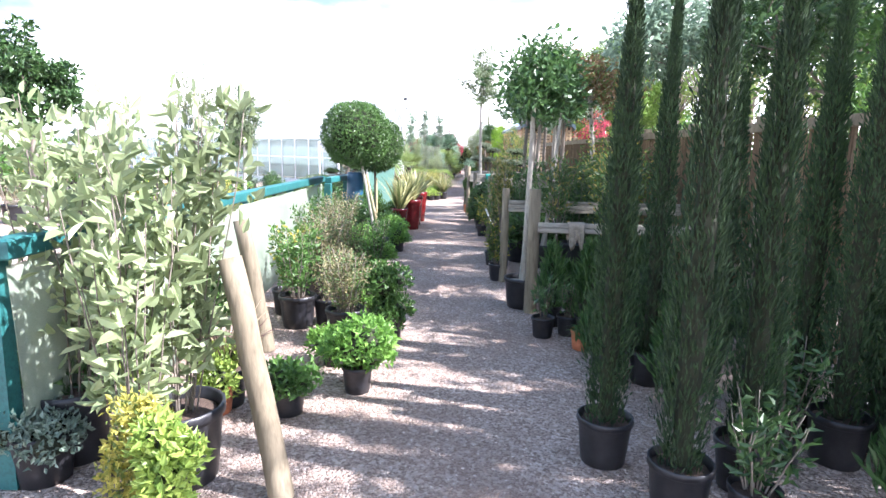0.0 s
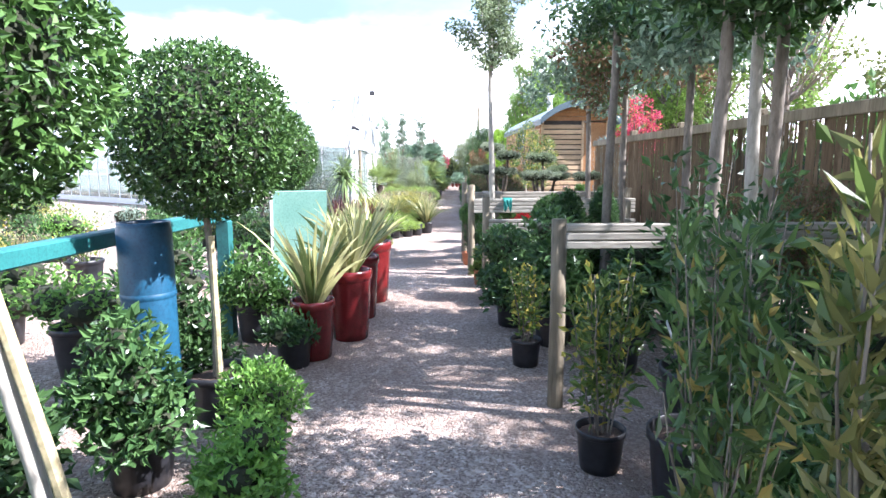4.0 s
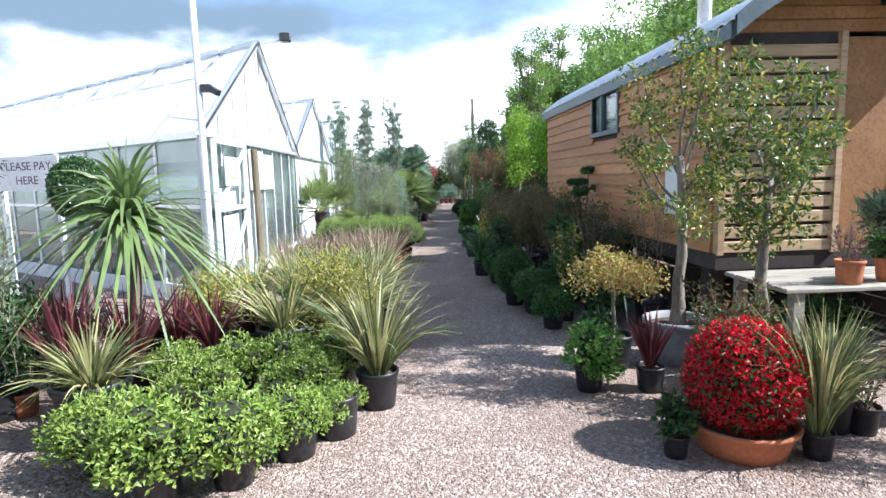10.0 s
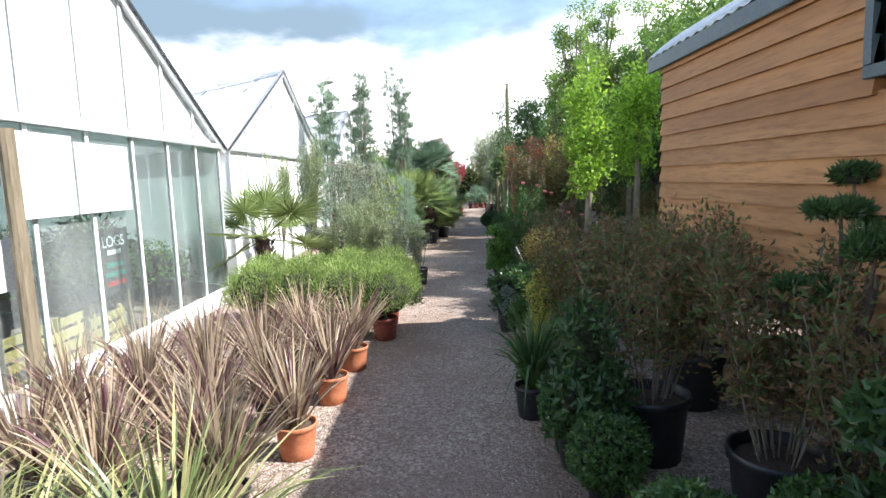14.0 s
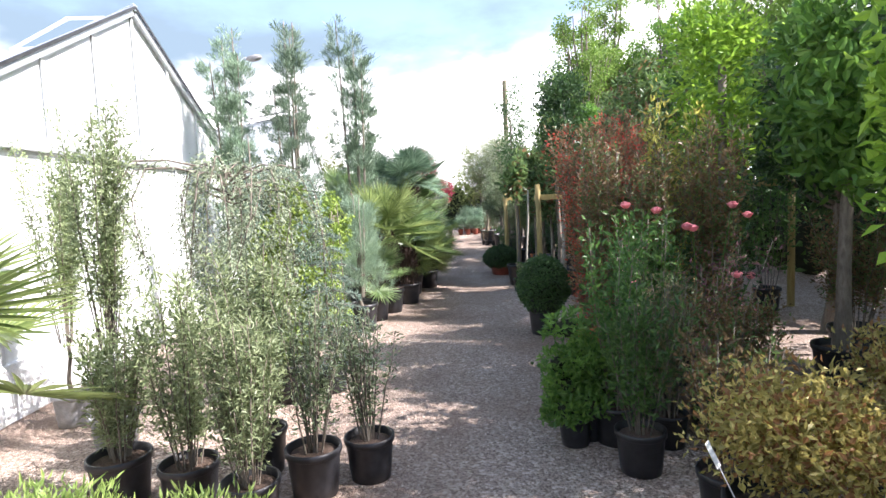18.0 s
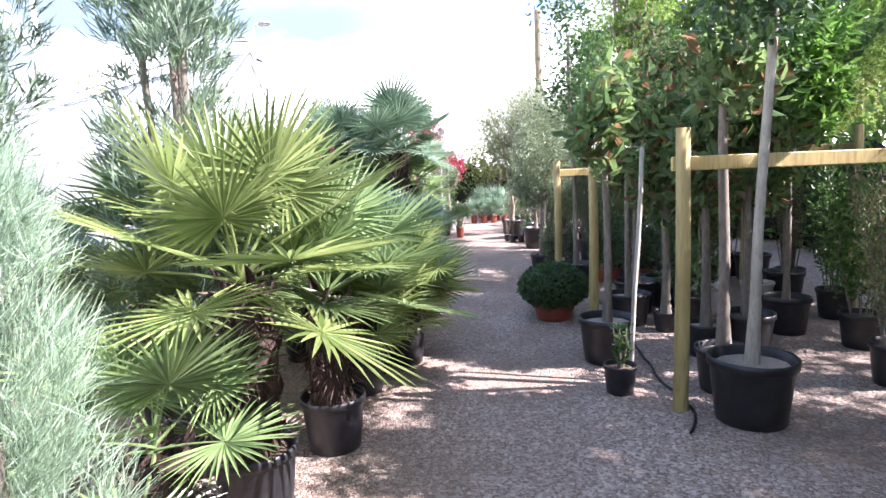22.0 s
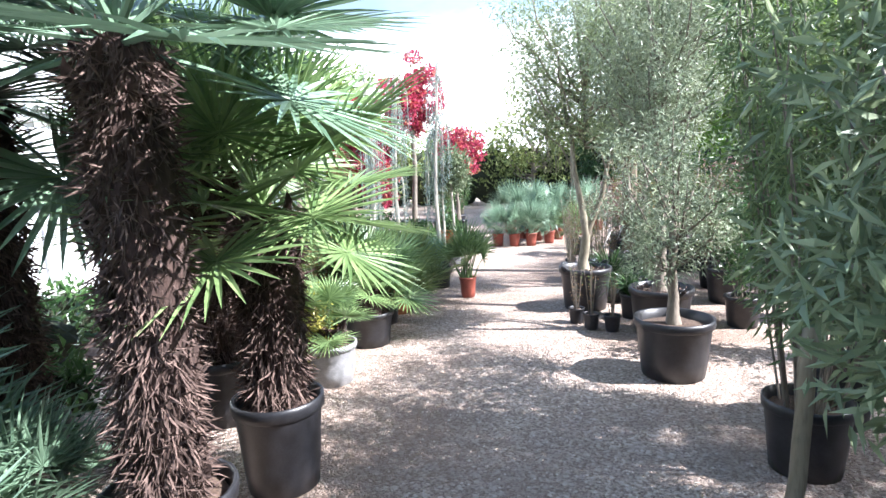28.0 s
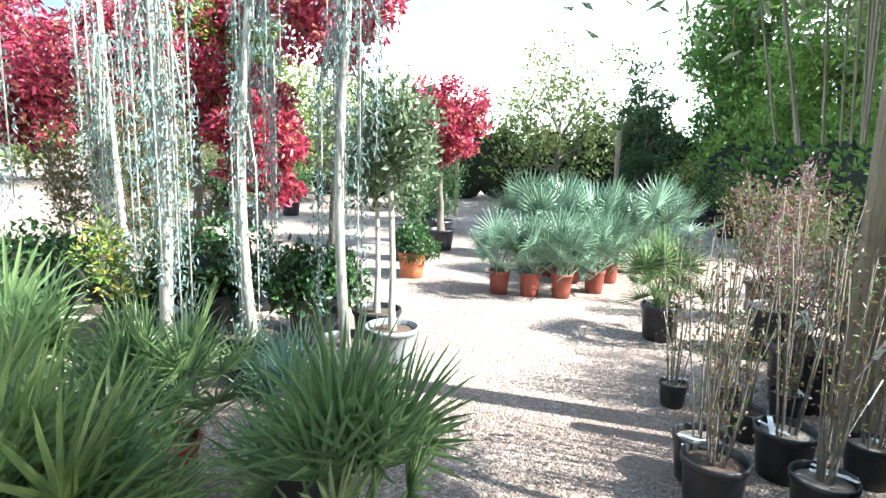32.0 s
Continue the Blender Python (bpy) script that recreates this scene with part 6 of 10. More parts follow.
def lamp_pole(x, y, h, z_cam):
    root = stand("camera_pole", x, y, "tall white metal pole with a small dark camera", "pole", turn=0)
    v, f = capped([(0, 0, 0), (0, 0, h * 0.5), (0, 0, h)], [0.04, 0.036, 0.032], 12)
    part("pole", mesh_from("pole", v, [f], True), WHITE, root)
    v, f = joined([box_data(0.03, 0.13, -0.04, 0.04, z_cam - 0.05, z_cam + 0.03), bar_between((0.12, 0, z_cam - 0.01), (0.22, -0.04, z_cam - 0.07), 0.06, 0.06)])
    part("camera_housing", mesh_from("camera_housing", v, f), METAL, root, "dark camera housing")
    v, f = bar_between((0, 0, z_cam - 0.35), (-0.35, 0, z_cam - 0.30), 0.02, 0.02)
    part("arm", mesh_from("arm", v, [f]), ALU, root)


lamp_pole(-1.80, 22.42, 5.2, 2.5)
flood = new("flood_lamp")
tagged(flood, "small grey flood lamp on an arm at the gable top", "lamp")
flood.matrix_basis = pose(-1.88, 25.62, 3.66)
v, f = bar_between((0, 0, 0), (0.35, 0.10, 0.10), 0.03, 0.03)
part("arm", mesh_from("arm", v, [f]), ALU, flood)
v, f = box_data(0.30, 0.46, 0.04, 0.18, 0.06, 0.20, bevel=0.02)
part("lamp_head", mesh_from("lamp_head", v, [f]), METAL, flood)


def lamp_mast(x, y, h):
    """A slim mast with an oval yard lamp on a short arm and a small camera under it."""
    root = stand("yard_lamp", x, y, "slim grey mast with an oval yard lamp and a small camera", "lamp", turn=0)
    v, f = capped([(0, 0, 0), (0, 0, h * 0.5), (0, 0, h)], [0.035, 0.030, 0.022], 8)
    part("pole", mesh_from("pole", v, [f]), ALU, root)
    v, f = capped([(0, 0, h - 0.02), (0.06, 0, h + 0.06), (0.16, 0, h + 0.06)], [0.018, 0.018, 0.018], 8)
    part("arm", mesh_from("arm", v, [f], True), ALU, root)
    v, f = lathe([(0.001, -0.05), (0.07, -0.045), (0.115, -0.01), (0.10, 0.03), (0.05, 0.05), (0.001, 0.055)], 16)
    part("lamp_head", mesh_from("lamp_head", v * [1.35, 1, 1], [f], True), POT["grey"], root, "grey oval lamp head", pose(0.24, 0, h + 0.05, 0, -8, 0))
    v, f = bar_between((0.02, 0, h - 0.72), (0.13, -0.03, h - 0.78), 0.05, 0.05)
    part("camera_housing", mesh_from("camera_housing", v, [f]), METAL, root)
    for z in (h - 0.42, h - 0.60):
        v, f = bar_between((-0.34, 0, z), (0, 0, z + 0.02), 0.025, 0.025)
        part("bracket", mesh_from("bracket", v, [f]), ALU, root)


lamp_mast(-2.33, 37.1, 4.20)
lamp_mast(-2.80, 45.25, 5.02)
tall = stand("telegraph_pole", 3.9, 47.0, "weathered wooden telegraph pole behind the trees", "pole", turn=0)
v, f = capped([(0, 0, 0), (0, 0, 2.8), (0, 0, 5.6)], [0.10, 0.09, 0.075], 10)
part("pole", mesh_from("pole", v, [f]), POST, tall)


# ---------------------------------------------------------------- timber cabin on a raised frame
def cabin(x0, x1, y0, y1, floor, eave, crown):
    root = new("timber_cabin")
    tagged(root, "cedar-clad cabin on a raised frame with a curved metal roof", "cabin")
    xm = (x0 + x1) / 2
    # walls: core and lapped boards
    part("wall_core", box_mesh("wall_core", x0 + 0.03, x0 + 0.09, y0 + 0.06, y1, floor, eave), DARKWOOD, root)
    part("wall_core", box_mesh("wall_core", x1 - 0.09, x1 - 0.03, y0 + 0.06, y1, floor, eave), DARKWOOD, root)
    part("wall_core", box_mesh("wall_core", x0 + 0.09, x1 - 0.09, y1 - 0.09, y1 - 0.03, floor, eave), DARKWOOD, root)
    part("floor_deck", box_mesh("floor_deck", x0, x1, y0, y1, floor - 0.14, floor - 0.004), DARKWOOD, root)
    board = 0.132
    rows = int((eave - floor) / board) + 1
    wy0, wy1, wz0, wz1 = 22.58, 23.48, 1.99, 2.42
    for k in range(rows):
        z0 = floor + k * board
        z1 = min(z0 + board + 0.02, eave + 0.02)
        spans = [(y0 + 0.05, y1)] if z1 < wz0 or z0 > wz1 else [(y0 + 0.05, wy0), (wy1, y1)]
        for a, b in spans:
            v = [(x0 - 0.034, a, z0), (x0 - 0.034, b, z0), (x0 - 0.006, b, z1), (x0 - 0.006, a, z1), (x0 + 0.03, a, z0), (x0 + 0.03, b, z0), (x0 + 0.03, b, z1), (x0 + 0.03, a, z1)]
            part("board", mesh_from("board", v, [np.array([(3, 2, 1, 0), (4, 5, 6, 7), (0, 1, 5, 4), (2, 3, 7, 6), (1, 2, 6, 5), (0, 4, 7, 3)])]), CEDAR, root)
        v, f = box_data(x1 - 0.03, x1 + 0.018, y0 + 0.05, y1, z0, z1 - 0.02)
        part("board", mesh_from("board", v, [f]), CEDAR, root)
    # front: gapped pale slats, a door and a narrow side
    door_a, door_b = x0 + 0.98, x0 + 1.52
    part("front_core", box_mesh("front_core", x0 + 0.05, door_a, y0 + 0.02, y0 + 0.06, floor, eave), DARKWOOD, root)
    part("front_core", box_mesh("front_core", door_b, x1 - 0.05, y0 + 0.02, y0 + 0.06, floor, eave), DARKWOOD, root)
    step = 0.118
    for k in range(int((eave - floor) / step)):
        z0 = floor + k * step
        for a, b in ((x0 + 0.05, door_a - 0.03), (door_b + 0.03, x1 - 0.05)):
            part("slat", box_mesh("slat", a, b, y0 - 0.012, y0 + 0.018, z0, z0 + 0.092, bevel=0.006), CEDAR_PALE, root)
    part("door", box_mesh("door", door_a, door_b, y0 + 0.0, y0 + 0.045, floor, floor + 1.68, bevel=0.008), CEDAR, root, "plain cedar door, shut")
    for a in (x0, door_a - 0.03, door_b, x1 - 0.05):
        part("corner_post", box_mesh("corner_post", a, a + 0.05, y0 - 0.03, y0 + 0.05, floor - 0.02, eave, bevel=0.006), CEDAR_PALE, root)
    # gable above the eave, following the curve
    n = 16
    xs = np.linspace(x0, x1, n + 1)
    rise = lambda x: eave + (crown - eave) * (1 - ((x - xm) / (x1 - xm)) ** 2)
    for yy in (y0 + 0.03, y1 - 0.05):
        for k, z in enumerate(np.arange(eave, crown - 0.03, 0.10)):
            inside = [x for x in xs if rise(x) - 0.02 >= z + 0.05]
            if len(inside) > 1:
                part("gable_board", box_mesh("gable_board", inside[0], inside[-1], yy - 0.02, yy + 0.02, z, z + 0.095, bevel=0.004), CEDAR, root)
    # curved corrugated roof
    over = 0.07
    m = 30
    xr = np.linspace(x0 - over, x1 + over, m + 1)
    ny = int((y1 - y0 + 0.5) / 0.038)
    yr = np.linspace(y0 - 0.28, y1 + 0.22, ny)
    zr = eave + 0.03 + (crown - eave) * (1 - ((xr - xm) / (x1 - xm + over)) ** 2)
    wav = 0.010 * np.sin(np.arange(ny) * np.pi / 2)
    v = np.stack(np.broadcast_arrays(xr[:, None], yr[None], zr[:, None] + wav[None]), -1).reshape(-1, 3)
    idx = np.arange((m + 1) * ny).reshape(m + 1, ny)
    f = np.stack([idx[:-1, :-1], idx[1:, :-1], idx[1:, 1:], idx[:-1, 1:]], -1).reshape(-1, 4)
    me = mesh_from("roof", v, [f], True)
    roof = part("roof", me, ROOF_METAL, root, "curved corrugated grey metal roof")
    roof.modifiers.new("thickness", "SOLIDIFY").thickness = 0.012
    # front fascia arch and side fascias
    lo = np.stack([xr, np.full(m + 1, y0 - 0.325), zr - 0.125], -1)
    hi = np.stack([xr, np.full(m + 1, y0 - 0.325), zr + 0.022], -1)
    lo2, hi2 = lo + [0, 0.03, 0], hi + [0, 0.03, 0]
    v = np.concatenate([lo, hi, lo2, hi2])
    k = m + 1
    f = [(i, i + 1, k + i + 1, k + i) for i in range(m)] + [(2 * k + i + 1, 2 * k + i, 3 * k + i, 3 * k + i + 1) for i in range(m)] + [(i + 1, i, 2 * k + i, 2 * k + i + 1) for i in range(m)] + [(k + i, k + i + 1, 3 * k + i + 1, 3 * k + i) for i in range(m)]
    part("fascia_arch", mesh_from("fascia_arch", v, [np.array(f)]), PAINT_SLATE, root, "slate-grey curved fascia")
    for a in (x0 - over, x1 + over - 0.03):
        ze = float(zr[0])
        part("fascia", box_mesh("fascia", a, a + 0.03, y0 - 0.25, y1 + 0.2, ze - 0.13, ze - 0.015, bevel=0.004), PAINT_SLATE, root, "slate-grey eaves board")
    # side window
    win = new("side_window")
    win.parent = root
    tagged(win, "slate-grey framed window reflecting the sky")
    for a, b, c, d in ((wy0 - 0.05, wy1 + 0.05, wz0 - 0.06, wz0), (wy0 - 0.05, wy1 + 0.05, wz1, wz1 + 0.06), (wy0 - 0.05, wy0, wz0, wz1), (wy1, wy1 + 0.05, wz0, wz1), (wy0 + 0.52, wy0 + 0.57, wz0, wz1)):
        v, f = box_data(x0 - 0.045, x0 + 0.02, a, b, c, d, bevel=0.005)
        part("window_frame", mesh_from("window_frame", v, [f]), PAINT_SLATE, win)
    for a, b in ((wy0, wy0 + 0.52), (wy0 + 0.57, wy1)):
        part("pane", box_mesh("pane", x0 - 0.012, x0 - 0.006, a, b, wz0, wz1), GLASS, win)
    # black sheet close behind the panes stands for the unlit room
    part("window_lining", box_mesh("window_lining", x0 + 0.022, x0 + 0.028, wy0, wy1, wz0, wz1), METAL, win)
    # bearers and wheels under the floor
    for yy in (y0 + 0.5, y0 + 2.6, y1 - 0.6):
        for xx in (x0 + 0.25, x1 - 0.25):
            part("leg", box_mesh("leg", xx - 0.07, xx + 0.07, yy - 0.07, yy + 0.07, 0.0, floor - 0.14, bevel=0.01), DARKWOOD, root)
    # chimney
    v, f = lathe([(0.065, 0), (0.065, 0.42), (0.095, 0.43), (0.105, 0.47), (0.095, 0.50), (0.001, 0.54)], 14)
    part("chimney", mesh_from("chimney", v, [f], True), ALU, root, "short metal stove chimney", pose(x0 + 0.42, y0 + 1.1, eave + (crown - eave) * 0.55))
    # added dark boards under the floor, on the far sides, to shut out light
    for k in range(4):
        z = 0.03 + 0.155 * k
        part("skirt_board", box_mesh("skirt_board", x1 - 0.10, x1 - 0.07, y0 + 0.02, y1 - 0.02, z, z + 0.145, bevel=0.004), DARKWOOD, root)
        part("skirt_board", box_mesh("skirt_board", x0 + 0.3, x1 - 0.12, y0 + 1.2, y0 + 1.23, z, z + 0.145, bevel=0.004), DARKWOOD, root)
    return root


cabin(2.88, 4.58, 20.40, 26.0, 0.80, 2.52, 2.92)
sheet = new("plastic_sheet", box_mesh("plastic_sheet", 2.835, 2.842, 20.95, 21.25, 1.08, 1.52, bevel=0.001))
sheet.data.materials.append(PAPER)
tagged(sheet, "white plastic sleeve pinned to the cabin wall", "notice")


def bench(x, y, wide, deep, h):
    root = stand("display_bench", x, y, "low grey timber display bench in front of the cabin", "bench", turn=0)
    n = 5
    for k in range(n):
        y0 = -deep / 2 + deep * k / n
        part("slat", box_mesh("slat", -wide / 2, wide / 2, y0 + 0.008, y0 + deep / n - 0.008, h - 0.03, h, bevel=0.005), BOARD, root)
    for sx in (-1, 1):
        for sy in (-1, 1):
            part("leg", box_mesh("leg", sx * (wide / 2 - 0.1) - 0.035, sx * (wide / 2 - 0.1) + 0.035, sy * (deep / 2 - 0.06) - 0.035, sy * (deep / 2 - 0.06) + 0.035, 0, h - 0.03, bevel=0.005), BOARD, root)


bench(3.65, 19.75, 1.7, 0.75, 0.70)


# ---------------------------------------------------------------- rails, fences, posts
def log_post(x, y, h, r, material, label, lean=(0.0, 0.0), name="timber_post"):
    rng = np.random.default_rng(int(abs(x * 31 + y * 17)))
    z = np.linspace(0, h, 6)
    pts = np.stack([rng.normal(scale=0.006, size=6) + lean[0] * z, rng.normal(scale=0.006, size=6) + lean[1] * z, z], -1)
    pts[0] = 0
    v, f = capped(pts, r * np.array([1.05, 1, 1, 0.99, 0.98, 0.96]), 14)
    ob = new(name, mesh_from(name, v, [f], True))
    ob.data.materials.append(material)
    ob.matrix_basis = pose(x, y, 0)
    tagged(ob, label, "post")
    return ob


def rail_fence(x, y, h, wide, zb, tall, skew=0.0, r=0.046):
    """A round post at the walk with ribbed boards that run to the side, and a second post."""
    root = stand("rail_fence", x, y, "weathered round post with a ribbed grey rail board", "fence", turn=skew)
    for px, hh in ((0.0, h), (wide, h - 0.05)):
        v, f = capped([(px, 0, 0), (px + 0.004, 0.003, h * 0.5), (px, 0, hh)], [r * 1.06, r, r * 0.97], 16)
        part("post", mesh_from("post", v, [f], True), POST, root, "round weathered timber post")
    n = max(2, int(round(tall / 0.048)))
    for k in range(n):
        z0 = zb + tall * k / n
        part("board_rib", box_mesh("board_rib", 0.03, wide + 0.08, -r - 0.036, -r - 0.006, z0 + 0.003, z0 + tall / n - 0.003, bevel=0.006), BOARD, root)
    part("board_back", box_mesh("board_back", 0.03, wide + 0.08, -r - 0.009, -r - 0.001, zb, zb + tall), BOARD, root)
    return root


rail_fence(0.93, 5.52, 1.21, 1.9, 0.80, 0.10, r=0.058)
rail_fence(0.81, 6.88, 1.13, 2.0, 0.86, 0.14)
rail_fence(0.91, 10.10, 1.15, 2.0, 0.98, 0.15)
rail_fence(0.86, 13.62, 1.10, 1.7, 0.66, 0.18)
rail_fence(0.75, 14.42, 1.22, 2.1, 0.85, 0.19)
rail_fence(0.74, 15.58, 1.22, 2.2, 0.90, 0.18, skew=4)


def cloth(x, y, z, wide, drop, colour, label, name):
    """A rag folded over a rail."""
    rng = np.random.default_rng(int(x * 100))
    nu, nv = 12, 13
    pts = []
    for j in range(nv):
        s = j / (nv - 1) * 2 - 1
        for i in range(nu):
            u = i / (nu - 1) - 0.5
            d = 0.018 * math.sin(u * 17 + j) + rng.normal(scale=0.004)
            zz = z + 0.008 - abs(s) * drop * (1 + 0.25 * math.sin(u * 9 + 2 * s))
            pts.append((x + u * wide * (1 - 0.18 * abs(s)), y + (0.045 if s > 0 else -0.045) * min(1, abs(s) * 6) + d * abs(s) + (0.0 if s > 0 else -0.006), zz))
    idx = np.arange(nu * nv).reshape(nv, nu)
    f = np.stack([idx[:-1, :-1], idx[:-1, 1:], idx[1:, 1:], idx[1:, :-1]], -1).reshape(-1, 4)
    ob = new(name, mesh_from(name, np.array(pts), [f], True))
    ob.data.materials.append(colour)
    mod = ob.modifiers.new("thickness", "SOLIDIFY")
    mod.thickness = 0.005
    tagged(ob, label, "cloth")


cloth(1.16, 15.545, 1.085, 0.30, 0.20, SACK, "frayed grey-brown sacking hung over the rail board", "sacking")
cloth(1.22, 14.355, 1.045, 0.12, 0.15, GREENINK, "teal twine and rag tied round the rail board", "teal_twine")
cloth(1.32, 5.445, 0.905, 0.16, 0.22, SACK, "grey rag hanging from the rail board", "grey_rag")


def staging(x, y, h, wide, zr, skew=0.0, posts=2):
    """Yellow-green treated posts with a flat cross rail, for tying trees to."""
    root = stand("tree_rail", x, y, "yellow treated round posts joined by a flat timber rail", "fence", turn=skew)
    for k in range(posts):
        px = wide * k / max(1, posts - 1)
        v, f = capped([(px, 0, 0), (px + 0.012, 0.01, h * 0.5), (px, 0, h)], [0.045, 0.042, 0.040], 14)
        part("post", mesh_from("post", v, [f], True), POST_GREEN, root, "round yellow-green treated post")
    part("rail", box_mesh("rail", -0.04, wide + 0.06, 0.042, 0.077, zr - 0.085, zr, bevel=0.006), POST_GREEN, root)
    return root


staging(2.78, 33.13, 1.70, 2.6, 1.58)
staging(2.64, 35.05, 1.68, 2.4, 1.52)
staging(2.62, 36.95, 1.78, 2.4, 1.62)
staging(2.60, 38.45, 1.60, 2.2, 1.50)


def netting_run(x, y0, y1, h):
    """Windbreak netting on posts under a teal rail."""
    root = stand("windbreak_fence", x, y0, "pale green windbreak netting under a teal painted rail", "fence", turn=0)
    L = y1 - y0
    nu, nv = 60, 8
    rng = np.random.default_rng(2)
    u, w = np.meshgrid(np.linspace(0, L, nu), np.linspace(0.04, h - 0.05, nv), indexing="ij")
    bulge = 0.03 * np.sin(u * 2.4) * np.sin(np.pi * w / h) + 0.012 * np.sin(u * 9 + w * 4)
    v = np.stack([bulge, u, w], -1).reshape(-1, 3)
    idx = np.arange(nu * nv).reshape(nu, nv)
    f = np.stack([idx[:-1, :-1], idx[1:, :-1], idx[1:, 1:], idx[:-1, 1:]], -1).reshape(-1, 4)
    net = part("netting", mesh_from("netting", v, [f], True), NETTING, root, "pale green woven netting")
    net.modifiers.new("thickness", "SOLIDIFY").thickness = 0.004
    k = int(L / 1.8) + 1
    for i in range(k + 1):
        part("post", box_mesh("post", -0.11, -0.03, L * i / k - 0.04, L * i / k + 0.04, 0, h + 0.02, bevel=0.008), TEAL, root, "teal painted post")
    part("top_rail", box_mesh("top_rail", -0.06, 0.04, -0.05, L + 0.05, h - 0.02, h + 0.07, bevel=0.01), TEAL, root, "teal painted top rail")
    return root


netting_run(-1.80, 2.4, 9.0, 1.06)


def teal_rail(x0, y0, x1, y1, h):
    L = math.hypot(x1 - x0, y1 - y0)
    root = stand("teal_rail", x0, y0, "teal painted post and rail fence", "fence", turn=math.degrees(math.atan2(y1 - y0, x1 - x0)))
    part("top_rail", box_mesh("top_rail", 0, L, -0.05, 0.05, h - 0.04, h + 0.05, bevel=0.01), TEAL, root)
    for k in range(3):
        a = L * k / 2
        part("post", box_mesh("post", a - 0.05, a + 0.05, -0.05, 0.05, 0, h - 0.042, bevel=0.01), TEAL, root)


teal_rail(-1.72, 9.08, -1.55, 11.6, 1.06)


def blue_drum(x, y, r, h):
    """A plastic drum: body with two rolling hoops, lid and bungs."""
    root = stand("blue_drum", x, y, "tall blue plastic drum standing by the teal rail", "drum", turn=0)
    v, f = lathe([(0.001, 0), (r * 0.94, 0), (r, 0.03), (r, h * 0.97), (r * 0.93, h)], 28)
    part("body", mesh_from("body", v, [f], True), BLUE, root)
    for z in (h * 0.33, h * 0.66):
        v, f = lathe([(r * 0.99, z - 0.02), (r * 1.03, z - 0.008), (r * 1.03, z + 0.008), (r * 0.99, z + 0.02)], 28)
        part("hoop", mesh_from("hoop", v, [f], True), BLUE, root)
    v, f = lathe([(r * 0.96, h - 0.012), (r * 0.96, h + 0.012), (r * 0.88, h + 0.014), (r * 0.86, h - 0.006), (0.001, h - 0.006)], 28)
    part("lid", mesh_from("lid", v, [f], True), BLUE, root)
    for a in (-0.5, 0.5):
        v, f = lathe([(0.028, 0), (0.028, 0.014), (0.001, 0.014)], 12)
        part("bung", mesh_from("bung", v, [f]), METAL, root, m=pose(a * r, 0.02, h - 0.005))
    return root


blue_drum(-1.42, 9.95, 0.14, 1.15)


def green_sheet(x, y, wide, h, turn):
    root = stand("leaning_screen", x, y, "leaning sea-green plastic panel", "panel", turn=turn)
    rng = np.random.default_rng(3)
    part("panel", box_mesh("panel", -wide / 2, wide / 2, -0.012, 0.012, 0, h, bevel=0.004), GREEN_PLASTIC, root, m=pose(0, 0, 0, 14, 0, 0))
    part("edge", box_mesh("edge", -wide / 2 - 0.03, -wide / 2, -0.02, 0.02, 0, h + 0.02, bevel=0.005), WHITE, root, m=pose(0, 0, 0, 14, 0, 0))


green_sheet(-1.42, 13.85, 0.62, 1.22, 18)


def reed_fence(x, y0, y1, h):
    """Reed screening wired to rails and posts: every stem is a real stalk; bays of bundled stems."""
    root = stand("reed_fence", x, y0, "brown reed screening on a post and rail fence", "fence", turn=0)
    L = y1 - y0
    rng = np.random.default_rng(9)
    bays = int(L / 1.5)
    for b in range(bays):
        a0, a1 = L * b / bays, L * (b + 1) / bays
        n = int((a1 - a0) / 0.016)
        ys = np.linspace(a0, a1, n, endpoint=False) + rng.normal(scale=0.003, size=n)
        pieces = []
        for q in ys:
            r = rng.uniform(0.006, 0.010)
            top = h + rng.normal(scale=0.03)
            xo = rng.normal(scale=0.006)
            pts = [(xo - r, q, 0.01), (xo, q + r, 0.01), (xo, q - r, 0.01)]
            dx = rng.normal(scale=0.01)
            v = np.array(pts + [(p[0] + dx * 0.4, p[1] + dx, top) for p in pts])
            pieces.append((v, np.array([(0, 1, 4, 3), (2, 0, 3, 5)])))
        v, f = joined(pieces)
        tagged(part("reed_bay", mesh_from("reed_bay", v, f), REED, root, "wired brown reed stems"), kind="stuff")
        part("post", box_mesh("post", 0.03, 0.12, a0 - 0.045, a0 + 0.045, 0, h + 0.10, bevel=0.008), POST, root)
    for z in (0.45, h - 0.02):
        part("rail", box_mesh("rail", -0.055, -0.018, 0, L, z - 0.045, z + 0.045, bevel=0.006), POST, root, "weathered timber rail")
    return root


reed_fence(3.05, 1.0, 16.6, 1.86)


# ---------------------------------------------------------------- plants

# first stretch, right of the walk
plant("cypress", 1.31, 4.10, 2.35, 0.22, pr=0.13)
plant("cypress", 1.47, 3.78, 2.55, 0.24, pr=0.13)
plant("cypress", 0.87, 2.73, 2.45, 0.24, pr=0.14)
plant("cypress", 1.08, 2.31, 2.60, 0.28, pr=0.14)
plant("cypress", 1.47, 2.51, 2.60, 0.26, pr=0.14)
plant("cypress", 2.04, 3.05, 2.50, 0.27, pr=0.12)
plant("cypress", 2.09, 2.77, 2.70, 0.26, pr=0.15)
plant("cypress", 2.42, 2.87, 2.50, 0.32, pr=0.13)
plant("cypress", 2.30, 2.60, 2.50, 0.32)
plant("cypress", 2.20, 4.30, 2.20, 0.30)
plant("dark_upright", 0.92, 4.75, 0.49, 0.21, pr=0.10)
